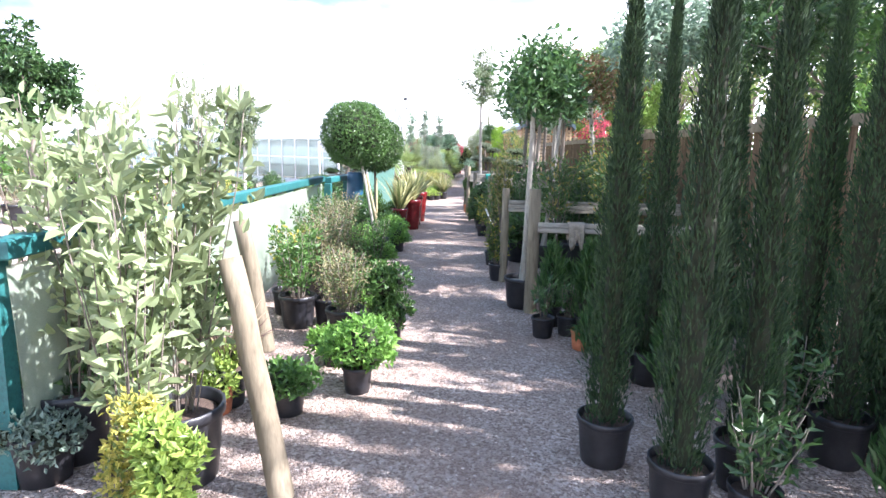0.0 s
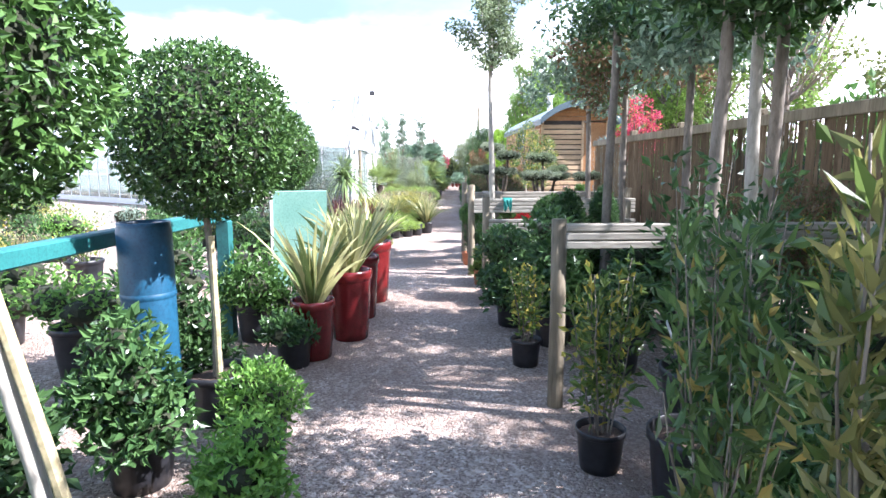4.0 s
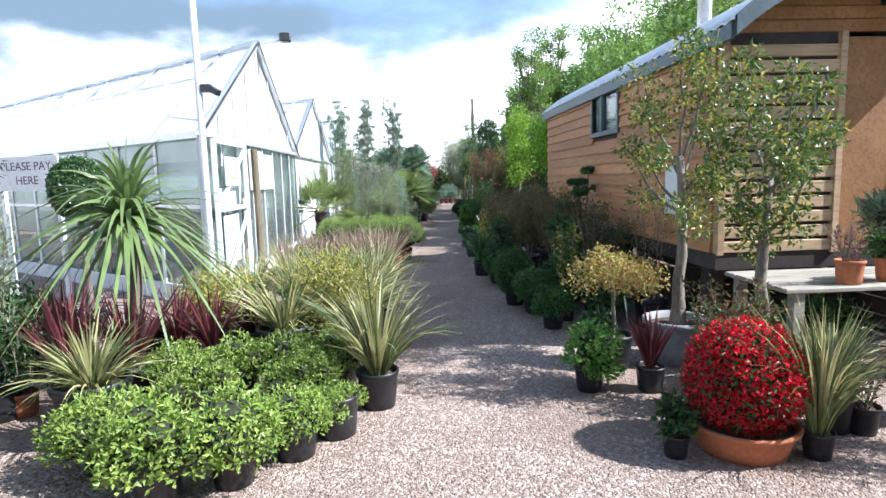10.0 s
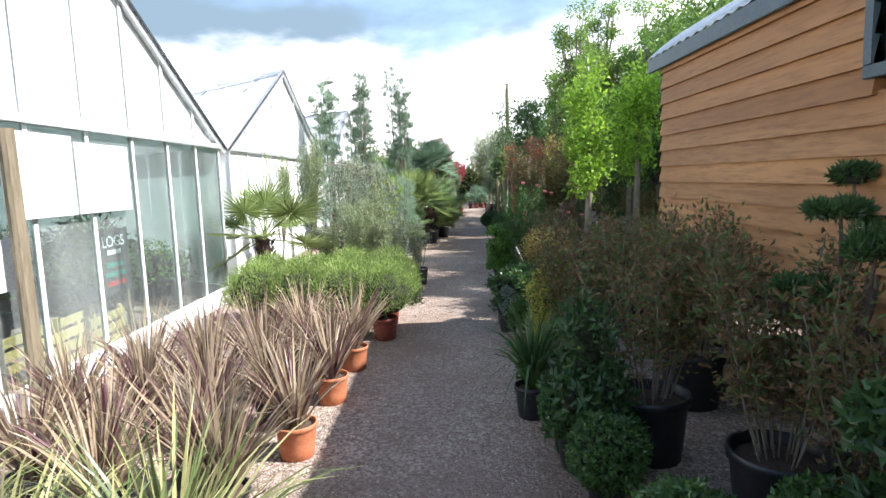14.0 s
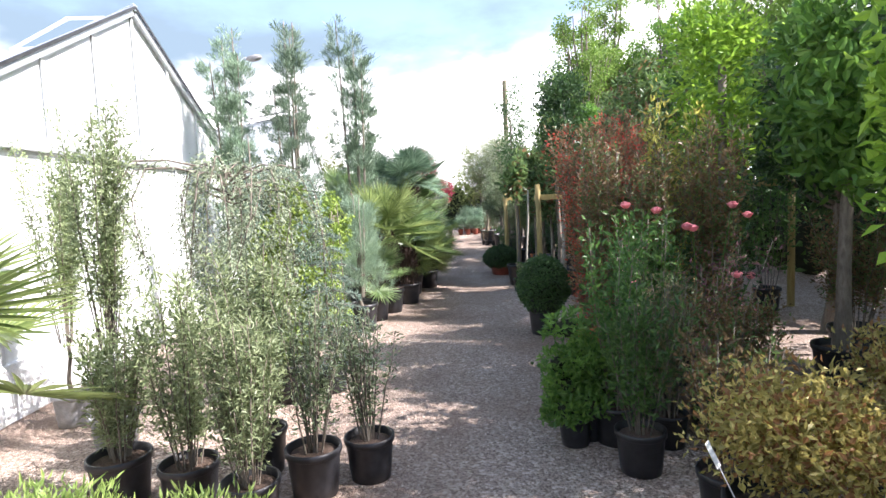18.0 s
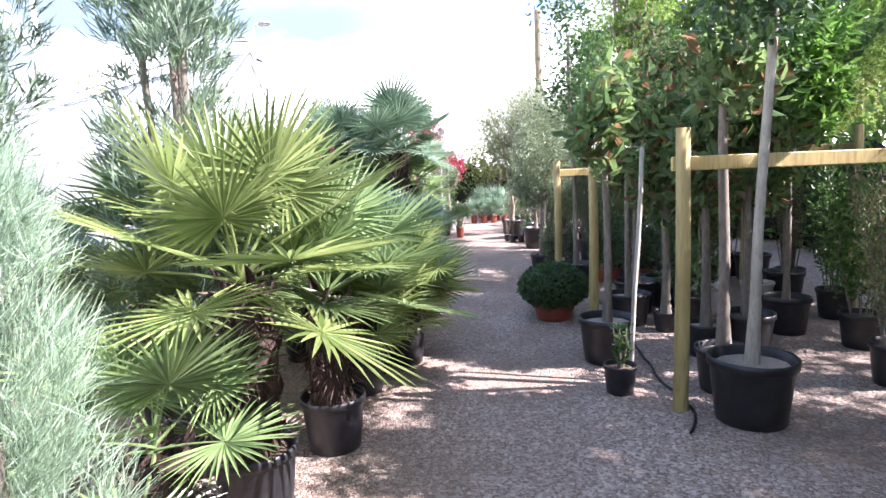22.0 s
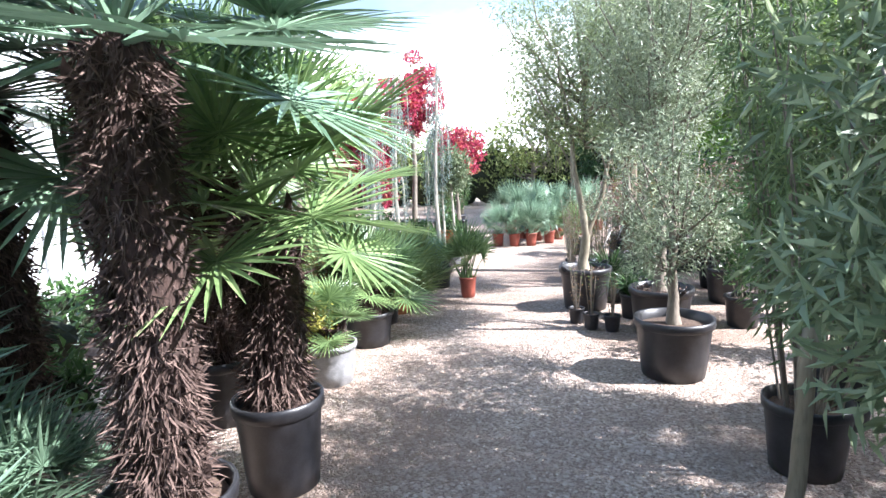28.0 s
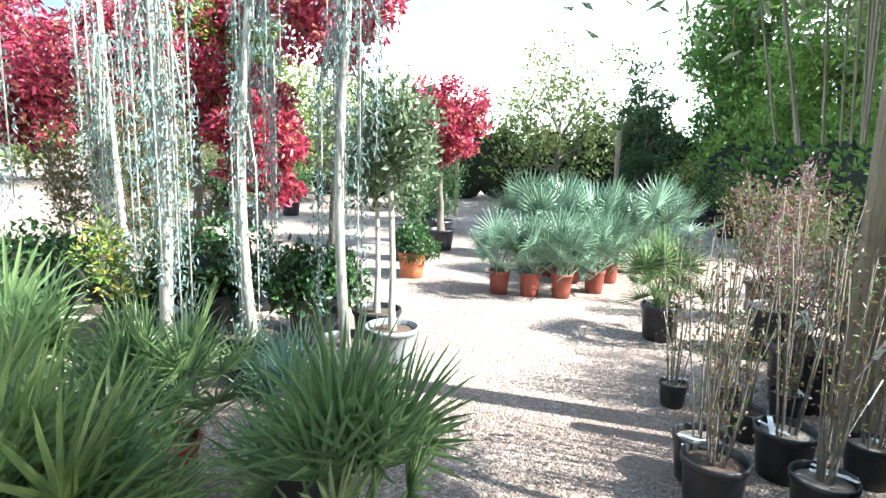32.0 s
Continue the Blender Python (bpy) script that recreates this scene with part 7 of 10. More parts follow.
plant("dark_upright", 1.15, 4.82, 0.49, 0.21)
plant("green_upright", 1.52, 4.96, 0.41, 0.26, pr=0.10)
plant("liriope", 1.18, 4.45, 0.24, 0.24, pot='terracotta', pr=0.09)
plant("conifer", 1.05, 5.10, 0.72, 0.26, pr=0.11)
plant("conifer", 1.30, 4.75, 0.80, 0.28, pr=0.11)
plant("conifer", 1.65, 4.60, 0.85, 0.28, pr=0.11)
plant("conifer", 1.37, 5.83, 0.41, 0.22, pr=0.11)
plant("conifer", 1.55, 5.65, 0.74, 0.25)
plant("conifer", 1.59, 5.95, 0.58, 0.20)
plant("green_upright", 1.88, 5.75, 0.61, 0.28)
standard_tree(0.88, 5.73, 2.95, 1.10, 1.03, colour='dark', shape='dome', leaf=0.06, bark=BARK_PALE, mulch=CHIPS, label='tall standard evergreen with a pale stem in a large black pot', stem_r=0.03, pr=0.19, ph=0.31)
standard_tree(1.47, 7.89, 3.10, 1.10, 0.99, colour='dark', shape='dome', leaf=0.06, bark=BARK_PALE, mulch=CHIPS, lean=4.00, label='tall standard evergreen with a pale leaning stem in black pot', stem_r=0.03, pr=0.21, ph=0.33)
standard_tree(2.45, 6.25, 3.30, 1.50, 0.95, pr=0.20, ph=0.34, colour='pine', shape='open', leaf=0.08, label='standard pine with a wide dark crown beside the fence')
standard_tree(2.75, 4.95, 3.20, 1.40, 0.95, pr=0.20, ph=0.34, colour='dark', shape='open', leaf=0.07, label='standard evergreen with a loose wide crown beside the fence')
standard_tree(1.63, 9.74, 3.10, 1.20, 0.93, pr=0.22, ph=0.36, colour='dark', shape='dome', leaf=0.06, label='tall standard evergreen in a black pot')
standard_tree(1.72, 11.74, 3.20, 1.20, 0.60, pr=0.22, ph=0.36, colour='dark', shape='dome', leaf=0.06, label='tall standard evergreen in a black pot')
standard_tree(2.09, 10.04, 3.00, 1.20, 0.80, pr=0.22, ph=0.36, colour='green', shape='open', leaf=0.07, label='tall standard tree with a loose green crown')
standard_tree(2.33, 8.44, 2.90, 1.50, 0.77, pr=0.20, ph=0.34, colour='rust', shape='open', leaf=0.07, bark=BARK_PALE, lean=-6.00, label='standard tree with a sparse brown-green crown and pale stem')
standard_tree(2.34, 11.55, 2.90, 1.40, 0.60, pr=0.20, ph=0.34, colour='pine', shape='open', leaf=0.08, label='standard pine with a sparse wide crown')
standard_tree(2.42, 13.35, 3.20, 1.50, 1.08, pr=0.20, ph=0.34, colour='rust', shape='open', leaf=0.07, label='standard pine with a browned wide crown')
standard_tree(2.44, 14.95, 3.30, 1.60, 1.10, pr=0.20, ph=0.34, colour='pine', shape='open', leaf=0.08, label='standard pine with a wide soft crown')
standard_tree(1.98, 9.95, 3.00, 1.30, 0.60, pr=0.20, ph=0.34, colour='dark', shape='dome', leaf=0.06, bark=BARK_PALE, label='tall standard evergreen with a pale stem')
standard_tree(1.06, 14.66, 4.10, 0.85, 1.60, colour='olive', pr=0.25, ph=0.38, shape='open', leaf=0.06, bark=BARK_PALE, stem_r=0.042, name='standard_tree', label='slim grey-green tree with a thick pale trunk in a black pot')
plant("mixed_upright", 0.76, 6.97, 0.72, 0.38, pr=0.12)
plant("loquat", 0.85, 7.62, 1.50, 0.40, pr=0.13, ph=0.24, clear=0.42, mulch=CHIPS, tag=True)
plant("glossy", 0.78, 7.95, 1.10, 0.34, clear=0.30, mulch=CHIPS, pr=0.11)
plant("glossy", 0.85, 8.02, 1.37, 0.34, mulch=CHIPS, tag=True, pr=0.12)
plant("dark_upright", 1.90, 7.84, 1.59, 0.90, tag=True)
plant("mixed_upright", 2.22, 7.05, 1.82, 1.08)
plant("glossy", 1.38, 6.60, 1.52, 0.72, clear=0.42, pr=0.17, mulch=CHIPS, tag=True)
plant("glossy", 1.95, 6.45, 1.60, 0.80, clear=0.40, pr=0.17, mulch=CHIPS)
plant("rust_shrub", 3.18, 7.65, 1.96, 0.93)
plant("dark_upright", 2.75, 8.54, 1.60, 0.82)
plant("dark_upright", 2.06, 7.85, 1.33, 0.88)
plant("mixed_upright", 0.96, 9.36, 1.03, 0.46, pr=0.12)
plant("dark_upright", 1.26, 9.05, 1.55, 0.70, tag=True)
plant("dark_upright", 2.02, 9.45, 1.11, 0.63)
plant("mixed_upright", 2.54, 9.95, 1.18, 0.78)
plant("rust_shrub", 2.65, 10.75, 1.43, 0.96)
plant("mixed_upright", 0.86, 10.85, 0.77, 0.43)
plant("dark_shrub", 0.92, 11.94, 1.00, 0.56)
plant("dark_shrub", 0.95, 12.98, 0.94, 0.55)
plant("green_shrub", 0.96, 13.93, 0.86, 0.49)
plant("dark_shrub", 1.17, 11.35, 1.30, 0.59)
plant("dark_ball", 1.43, 11.95, 1.25, 0.36)
plant("dark_ball", 1.81, 12.15, 1.27, 0.32)
plant("dark_shrub", 1.93, 11.65, 1.29, 0.68)
plant("green_shrub", 2.83, 11.75, 1.43, 0.75)
plant("dark_shrub", 1.20, 8.30, 0.80, 0.70)
plant("green_shrub", 1.70, 8.60, 0.90, 0.70)
plant("dark_shrub", 1.25, 11.60, 0.75, 0.60)
plant("green_shrub", 1.60, 12.30, 0.80, 0.60)
plant("box_ball", 2.10, 12.00, 0.70, 0.55)
plant("dark_shrub", 1.10, 12.70, 0.70, 0.50)
plant("green_shrub", 2.30, 10.60, 1.00, 0.80)
plant("dark_shrub", 2.50, 9.20, 1.10, 0.80)
plant("dark_shrub", 1.50, 10.70, 0.80, 0.60)
plant("dark_upright", 1.35, 2.20, 0.60, 0.40)
plant("dark_upright", 1.75, 2.70, 0.70, 0.40)
plant("conifer", 1.50, 3.30, 0.80, 0.40)
plant("dark_upright", 2.10, 3.50, 0.80, 0.50)
plant("conifer", 2.00, 2.10, 0.70, 0.40)
plant("dark_upright", 2.50, 3.10, 0.90, 0.50)
plant("conifer", 1.20, 3.90, 0.70, 0.35)
plant("dark_upright", 1.60, 4.30, 0.80, 0.50)

# round the rail fences
standard_tree(0.80, 15.33, 0.91, 0.30, 0.30, colour='box', pot='terracotta', label='small clipped ball on a stem in a terracotta pot', stem_r=0.01, leaf=0.03, pr=0.12, ph=0.19)
standard_tree(1.12, 15.72, 0.98, 0.30, 0.30, colour="box", pot="terracotta", label="small clipped ball on a stem in a terracotta pot", stem_r=0.01, leaf=0.03, pr=0.12, ph=0.19)
standard_tree(1.45, 15.85, 0.95, 0.30, 0.30, colour="box", pot="terracotta", label="small clipped ball on a stem in a terracotta pot", stem_r=0.01, leaf=0.03, pr=0.12, ph=0.19)
plant("green_upright", 0.89, 15.98, 0.49, 0.29, pot='terracotta', pr=0.08)
plant("dark_upright", 0.80, 15.37, 0.84, 0.28)
plant("lime_shrub", 0.83, 13.83, 0.48, 0.27, pot='terracotta', pr=0.11)
plant("dark_ball", 1.21, 13.75, 0.55, 0.46)
plant("green_shrub", 1.70, 13.65, 0.61, 0.52)
standard_tree(1.71, 13.75, 1.11, 0.52, 0.46, pr=0.13, ph=0.24, colour='box', leaf=0.04, bark=BARK_PALE, label='clipped ball on a thin pale stem in a black pot', stem_r=0.01)
plant("fresh_shrub", 1.31, 14.90, 0.57, 0.46)
plant("fresh_shrub", 1.76, 15.00, 0.52, 0.44)
plant("green_shrub", 1.83, 14.80, 0.55, 0.34)
plant("dark_shrub", 1.60, 15.00, 0.50, 0.55)
plant("fresh_shrub", 2.10, 15.10, 0.55, 0.60)
plant("dark_shrub", 2.50, 14.90, 0.60, 0.60)
plant("box_ball", 1.19, 16.08, 0.58, 0.39)
plant("green_shrub", 1.49, 16.18, 0.67, 0.40)
plant("box_ball", 1.93, 16.23, 0.63, 0.31, pot='terracotta')
plant("dark_shrub", 0.98, 16.15, 0.55, 0.40)
plant("green_upright", 1.00, 15.95, 0.75, 0.35)
plant("red_twiggy", 1.35, 15.00, 0.60, 0.40, pot='terracotta')
plant("box_ball", 2.20, 16.00, 0.50, 0.40)
plant("dark_shrub", 2.90, 17.50, 0.80, 0.70)
plant("green_shrub", 1.75, 13.90, 0.75, 0.60)
plant("dark_shrub", 2.30, 13.60, 0.90, 0.70)
plant("dark_ball", 1.50, 13.20, 0.65, 0.50)
plant("green_shrub", 2.60, 12.90, 0.90, 0.70)

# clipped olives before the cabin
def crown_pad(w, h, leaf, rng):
    """One clipped pad: short upright sprays over near-black blobs that paint its shaded underside."""
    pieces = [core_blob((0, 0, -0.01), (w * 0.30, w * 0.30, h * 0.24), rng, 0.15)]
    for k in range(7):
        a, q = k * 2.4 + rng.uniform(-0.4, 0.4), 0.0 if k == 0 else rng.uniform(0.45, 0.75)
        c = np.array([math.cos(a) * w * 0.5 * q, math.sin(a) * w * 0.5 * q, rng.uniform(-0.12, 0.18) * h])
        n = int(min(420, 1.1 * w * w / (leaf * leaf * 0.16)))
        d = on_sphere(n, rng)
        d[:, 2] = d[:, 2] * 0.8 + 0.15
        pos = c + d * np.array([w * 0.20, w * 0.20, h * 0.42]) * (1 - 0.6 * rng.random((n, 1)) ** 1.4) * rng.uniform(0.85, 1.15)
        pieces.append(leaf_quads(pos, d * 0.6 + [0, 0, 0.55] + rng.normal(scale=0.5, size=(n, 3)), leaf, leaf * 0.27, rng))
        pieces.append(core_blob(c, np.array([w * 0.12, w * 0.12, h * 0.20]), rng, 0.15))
    return pieces


def pad_tree(x, y, pads, label, pr=0.2, ph=0.32, colour="silver", stem=0.045):
    """A cloud-clipped olive: a forked trunk whose boughs each end under one pad (dx, dy, z, width, height)."""
    root = stand("cloud_tree", x, y, label, "tree", turn=0)
    top = pot_parts(root, pr, ph, "black")
    low = min(p[2] for p in pads)
    fork = np.array([0.02, 0.0, top + (low - top) * 0.55])
    v, f = capped([(0, 0, top - 0.03), (-0.03, 0.01, top + (low - top) * 0.3), fork], [stem * 1.25, stem, stem * 0.9], 9)
    part("trunk", mesh_from("trunk", v, [f], True), BARK_DARK, root, "dark gnarled trunk")
    for dx, dy, z, w, h in pads:
        tip = np.array([dx, dy, z])
        mid = (fork + tip) / 2 + [dx * 0.18, dy * 0.18, -0.06]
        v, f = capped([fork - [0, 0, 0.03], mid, tip], [stem * 0.75, stem * 0.6, stem * 0.4], 8)
        part("bough", mesh_from("bough", v, [f], True), BARK_DARK, root)
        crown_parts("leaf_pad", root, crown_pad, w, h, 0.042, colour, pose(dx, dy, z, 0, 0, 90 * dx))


pad_tree(1.38, 16.45, ((-0.10, 0.06, 1.76, 0.46, 0.20), (0.12, -0.22, 1.62, 0.36, 0.16), (-0.26, -0.30, 1.39, 0.46, 0.17), (0.08, -0.10, 1.37, 0.42, 0.16)), "old olive clipped into flat silver-green pads")
pad_tree(2.12, 16.45, ((-0.12, -0.06, 1.28, 0.56, 0.18), (0.22, 0.05, 1.27, 0.50, 0.17), (0.05, 0.35, 1.30, 0.45, 0.16)), "low olive clipped to flat silver-green pads")
pad_tree(2.92, 16.40, ((-0.10, -0.05, 1.27, 0.50, 0.17), (0.20, 0.15, 1.30, 0.46, 0.16)), "low olive clipped to flat silver-green pads")
pad_tree(2.35, 17.60, ((0.0, 0.0, 1.60, 0.60, 0.22), (0.25, -0.1, 1.38, 0.45, 0.18), (-0.2, 0.1, 1.30, 0.45, 0.18)), "old olive clipped into flat grey-green pads", colour="olive")
plant("azalea", 2.14, 18.73, 0.69, 0.59, pot='terracotta', ph=0.16, tag=True, pr=0.28)
plant("variegated_tuft", 2.46, 18.59, 0.83, 0.53, pr=0.08)
plant("dark_shrub", 1.76, 18.68, 0.35, 0.19, pr=0.07)
plant("red_twiggy", 2.89, 18.83, 0.41, 0.30, pr=0.09)
plant("gold_shrub", 1.93, 20.09, 0.96, 0.80, clear=0.38, tag=True, pr=0.15)
plant("fresh_shrub", 1.61, 19.65, 0.59, 0.39)
plant("purple_tuft", 2.01, 19.59, 0.51, 0.26)
plant("dark_shrub", 1.81, 20.19, 0.48, 0.35)
special('open', 2.47, 20.18, 2.6, 0.95, 'mixed', 'young_tree', 'sparse young tree with small green leaves in a grey tub', 'tree', pr=0.26, ph=0.34, pot='grey', leaf=0.045, trunk=0.5, dense=0.5)
special('open', 2.65, 19.4, 2.3, 0.8, 'mixed', 'young_tree', 'sparse young tree with small green leaves in a black pot', 'tree', pr=0.2, ph=0.3, leaf=0.045, trunk=0.5, dense=0.4)
special('weep', 3.85, 18.3, 2.0, 0.62, 'blue', 'weeping_conifer', 'grey-blue weeping conifer beside the cabin', 'tree', leaf=0.036, strands=26)
plant("red_twiggy", 3.30, 19.50, 0.42, 0.30, pot='terracotta', z=0.70, pr=0.09, ph=0.16)
plant("green_shrub", 3.62, 19.55, 0.42, 0.30, pot='terracotta', z=0.70, pr=0.09, ph=0.16)
plant("red_twiggy", 3.95, 19.50, 0.42, 0.30, pot='brown', z=0.70, pr=0.09, ph=0.16)
plant("red_twiggy", 4.30, 19.50, 0.42, 0.30, pot='grey', z=0.70, pr=0.09, ph=0.16)
plant("dark_shrub", 3.40, 19.90, 0.60, 0.60)
plant("variegated_tuft", 2.75, 18.90, 0.70, 0.50)
plant("heather", 3.40, 18.90, 0.55, 0.50)
plant("rust_shrub", 2.30, 19.20, 0.80, 0.60)

# along the cabin
plant("box_ball", 1.60, 22.39, 0.65, 0.45)
plant("box_ball", 1.74, 22.01, 0.47, 0.45)
plant("box_ball", 1.65, 23.39, 0.44, 0.36)
plant("box_ball", 1.60, 23.95, 0.41, 0.34)
plant("box_ball", 2.18, 22.66, 0.50, 0.38)
plant("box_ball", 2.08, 22.07, 0.28, 0.37)
plant("hebe_green", 1.60, 24.74, 0.38, 0.44)
plant("hebe_green", 1.73, 23.72, 0.43, 0.48)
plant("hebe_green", 1.76, 22.83, 0.46, 0.44)
plant("hebe_green", 1.74, 21.90, 0.48, 0.44)
plant("hebe_green", 1.77, 21.29, 0.45, 0.42)
plant("liriope", 1.47, 24.45, 0.80, 0.38, pr=0.12)
plant("green_shrub", 1.69, 27.21, 0.54, 0.45)
plant("rust_shrub", 2.02, 23.87, 1.35, 0.97)
plant("rust_shrub", 2.32, 23.17, 1.30, 0.88)
plant("rust_shrub", 1.89, 24.97, 1.27, 0.84)
plant("rust_shrub", 2.37, 22.59, 1.15, 0.82)
plant("rust_shrub", 2.55, 24.57, 1.28, 0.83)
plant("dark_shrub", 1.62, 23.77, 1.01, 0.50)
plant("dark_shrub", 2.11, 22.27, 1.08, 0.45)
plant("mixed_upright", 1.97, 21.57, 1.05, 0.30)
plant("twiggy", 2.32, 21.77, 1.19, 0.41)
plant("twiggy", 2.56, 22.37, 1.22, 0.52)
plant("dark_upright", 2.61, 22.07, 1.01, 0.34)
plant("yellow_shrub", 1.71, 25.17, 1.12, 0.38)
pad_tree(2.62, 23.25, ((0.40, 0.36, 1.60, 0.23, 0.12), (0.18, 0.24, 1.50, 0.17, 0.10), (-0.02, 0.03, 1.36, 0.23, 0.08), (0.30, 0.19, 1.27, 0.21, 0.08), (-0.08, -0.26, 1.24, 0.20, 0.12), (-0.24, -0.12, 1.06, 0.24, 0.08)), "slim clipped tree with dark round pads on a thin stem", 0.15, 0.26, "dark", 0.018)
plant("rust_shrub", 2.55, 22.00, 1.00, 0.70)
plant("dark_shrub", 2.30, 21.40, 0.80, 0.60)
plant("twiggy", 2.70, 21.20, 1.30, 0.60)
plant("rust_shrub", 2.70, 24.90, 1.10, 0.80)
plant("dark_shrub", 2.10, 25.60, 0.80, 0.70)
plant("rust_shrub", 2.70, 26.20, 1.20, 0.80)
plant("green_shrub", 1.75, 26.00, 0.60, 0.50)

# bright trees and maples past the cabin
standard_tree(2.74, 28.1, 3.10, 0.66, 1.85, colour='bright', shape='dome', leaf=0.058, pr=0.2, ph=0.32, stem_r=0.05, label='bright lime-green columnar tree on a bare trunk')
standard_tree(3.57, 28.8, 3.5, 0.85, 2.0, colour='bright', shape='dome', leaf=0.058, pr=0.2, ph=0.32, stem_r=0.05, label='bright lime-green columnar tree on a bare trunk')
standard_tree(3.95, 30.3, 3.3, 1.0, 1.9, colour='fresh', shape='dome', leaf=0.10, pr=0.2, ph=0.32, stem_r=0.05, label='leafy green standard tree on a bare trunk')
standard_tree(3.4, 31.0, 3.6, 0.9, 2.1, colour='bright', shape='dome', leaf=0.058, pr=0.2, ph=0.32, stem_r=0.045, label='bright green standard tree on a bare trunk')
plant("gold_shrub", 2.18, 28.18, 0.97, 0.77, clear=0.15, tag=True)
plant("gold_shrub", 2.28, 28.15, 0.91, 0.63, clear=0.20)
plant("gold_shrub", 3.11, 28.75, 1.02, 0.63)
plant("gold_shrub", 3.84, 29.05, 1.06, 0.72)
plant("rust_shrub", 2.23, 28.65, 0.91, 0.53)
plant("rust_shrub", 2.65, 29.38, 0.98, 0.64)
plant("rust_shrub", 2.88, 27.85, 0.84, 0.79)
plant("dark_shrub", 1.93, 27.35, 0.66, 0.53)
plant("dark_shrub", 1.74, 27.85, 0.59, 0.42)
plant("green_shrub", 2.01, 26.85, 0.63, 0.49)
plant("grey_shrub", 1.55, 26.55, 0.62, 0.19)
plant("dark_shrub", 1.56, 26.85, 0.70, 0.33)
plant("heather", 2.83, 27.45, 0.45, 0.48)
plant("dark_upright", 2.39, 27.05, 0.61, 0.34)
plant("fresh_shrub", 1.88, 29.68, 0.67, 0.52)
plant("rust_column", 2.30, 30.58, 2.01, 0.52)
plant("rust_column", 2.53, 30.18, 1.95, 0.52)
plant("rust_column", 2.91, 30.08, 2.02, 0.51)
plant("screen", 2.46, 31.50, 2.28, 0.90, pr=0.20, ph=0.30, pot="terracotta", tag=True)
plant("green_upright", 2.02, 29.18, 1.10, 0.51)
plant("heather", 2.30, 29.48, 1.08, 0.43)
plant("gold_upright", 2.89, 30.58, 2.30, 0.61)
plant("rust_column", 3.20, 32.20, 2.30, 0.60)
plant("rust_column", 3.10, 31.20, 2.20, 0.60)
plant("dark_upright", 3.00, 30.30, 1.30, 0.70)
plant("red_twiggy", 2.70, 29.70, 1.20, 0.70)
plant("screen", 2.95, 32.00, 2.28, 0.80, pr=0.20, ph=0.30, pot="terracotta")
plant("screen", 2.75, 31.45, 2.2, 0.75, pr=0.18, ph=0.28, pot="terracotta")
plant("green_upright", 2.01, 29.57, 1.45, 0.51)
plant("fresh_shrub", 1.76, 29.57, 0.92, 0.39)
plant("green_upright", 2.35, 29.87, 1.41, 0.49)
plant('green_upright', 2.42, 30.15, 1.15, 0.6, label='rose bush with pink flowers in a black pot')
rose_flowers(2.42, 30.15, 0.55, 0.45, 1.15)
rose_flowers(2.75, 30.0, 0.8, 0.5, 1.55)
rose_flowers(2.30, 29.75, 0.5, 0.55, 1.5)
plant("dark_ball", 2.16, 32.42, 0.86, 0.57, ph=0.40, pr=0.18)

# trees tied to the rails
log_post(2.50, 35.55, 1.6, 0.016, BARK_PALE, 'thin pale stake beside a potted magnolia', (0.06, 0.02), name='plant_stake')
standard_tree(3.00, 37.10, 2.60, 0.58, 1.15, colour='magnolia', shape='dome', leaf=0.11, mulch=CHIPS, label='upright magnolia with large glossy leaves in a black pot', name='potted_magnolia', stem_r=0.03, pr=0.20, ph=0.30)
fallen_pot(3.47, 38.44)
hose(((2.55, 34.7), (2.75, 35.3), (2.70, 36.0), (2.95, 36.7), (3.05, 37.6), (2.95, 38.4), (3.2, 39.2)))
standard_tree(2.97, 34.87, 3.75, 0.82, 1.62, colour='dark', shape='dome', leaf=0.06, bark=BARK_PALE, mulch=CHIPS, label='standard evergreen with a pale bent stem in a large black pot', stem_r=0.03, bend=0.02, pr=0.24, ph=0.38)
standard_tree(2.48, 36.02, 2.45, 0.52, 1.0, colour='magnolia', shape='dome', leaf=0.125, mulch=CHIPS, label='upright magnolia with large glossy leaves in a black pot', stem_r=0.03, name='potted_magnolia', pr=0.22, ph=0.35)
plant("green_upright", 2.37, 35.36, 0.49, 0.16, pr=0.11)
standard_tree(3.04, 35.34, 2.40, 0.54, 0.64, colour='magnolia', shape='dome', leaf=0.125, mulch=CHIPS, label='upright magnolia with large glossy leaves in a black pot', name='potted_magnolia', pr=0.18, ph=0.29)
standard_tree(3.26, 36.06, 2.18, 0.65, 0.96, colour='magnolia', shape='dome', leaf=0.125, mulch=CHIPS, label='upright magnolia with large glossy leaves in a black pot', name='potted_magnolia', pr=0.16, ph=0.26)
standard_tree(3.79, 37.32, 2.41, 0.83, 1.37, colour='magnolia', pot='white', shape='dome', leaf=0.11, mulch=CHIPS, label='upright evergreen with glossy leaves in a pale fabric pot', name='potted_magnolia', pr=0.20, ph=0.32)
standard_tree(3.23, 36.79, 2.37, 0.73, 1.31, colour='magnolia', shape='dome', leaf=0.10, label='upright glossy evergreen in a black pot', name='potted_magnolia', pr=0.11, ph=0.18)
standard_tree(3.68, 36.26, 2.27, 0.75, 1.08, colour='magnolia', shape='dome', leaf=0.10, label='leafy dark evergreen in a black pot', name='potted_magnolia', pr=0.17, ph=0.27)
standard_tree(4.52, 37.63, 2.55, 0.98, 1.46, pot='white', colour='magnolia', shape='dome', leaf=0.10, label='upright evergreen in a pale fabric pot', name='potted_magnolia', pr=0.16, ph=0.25)
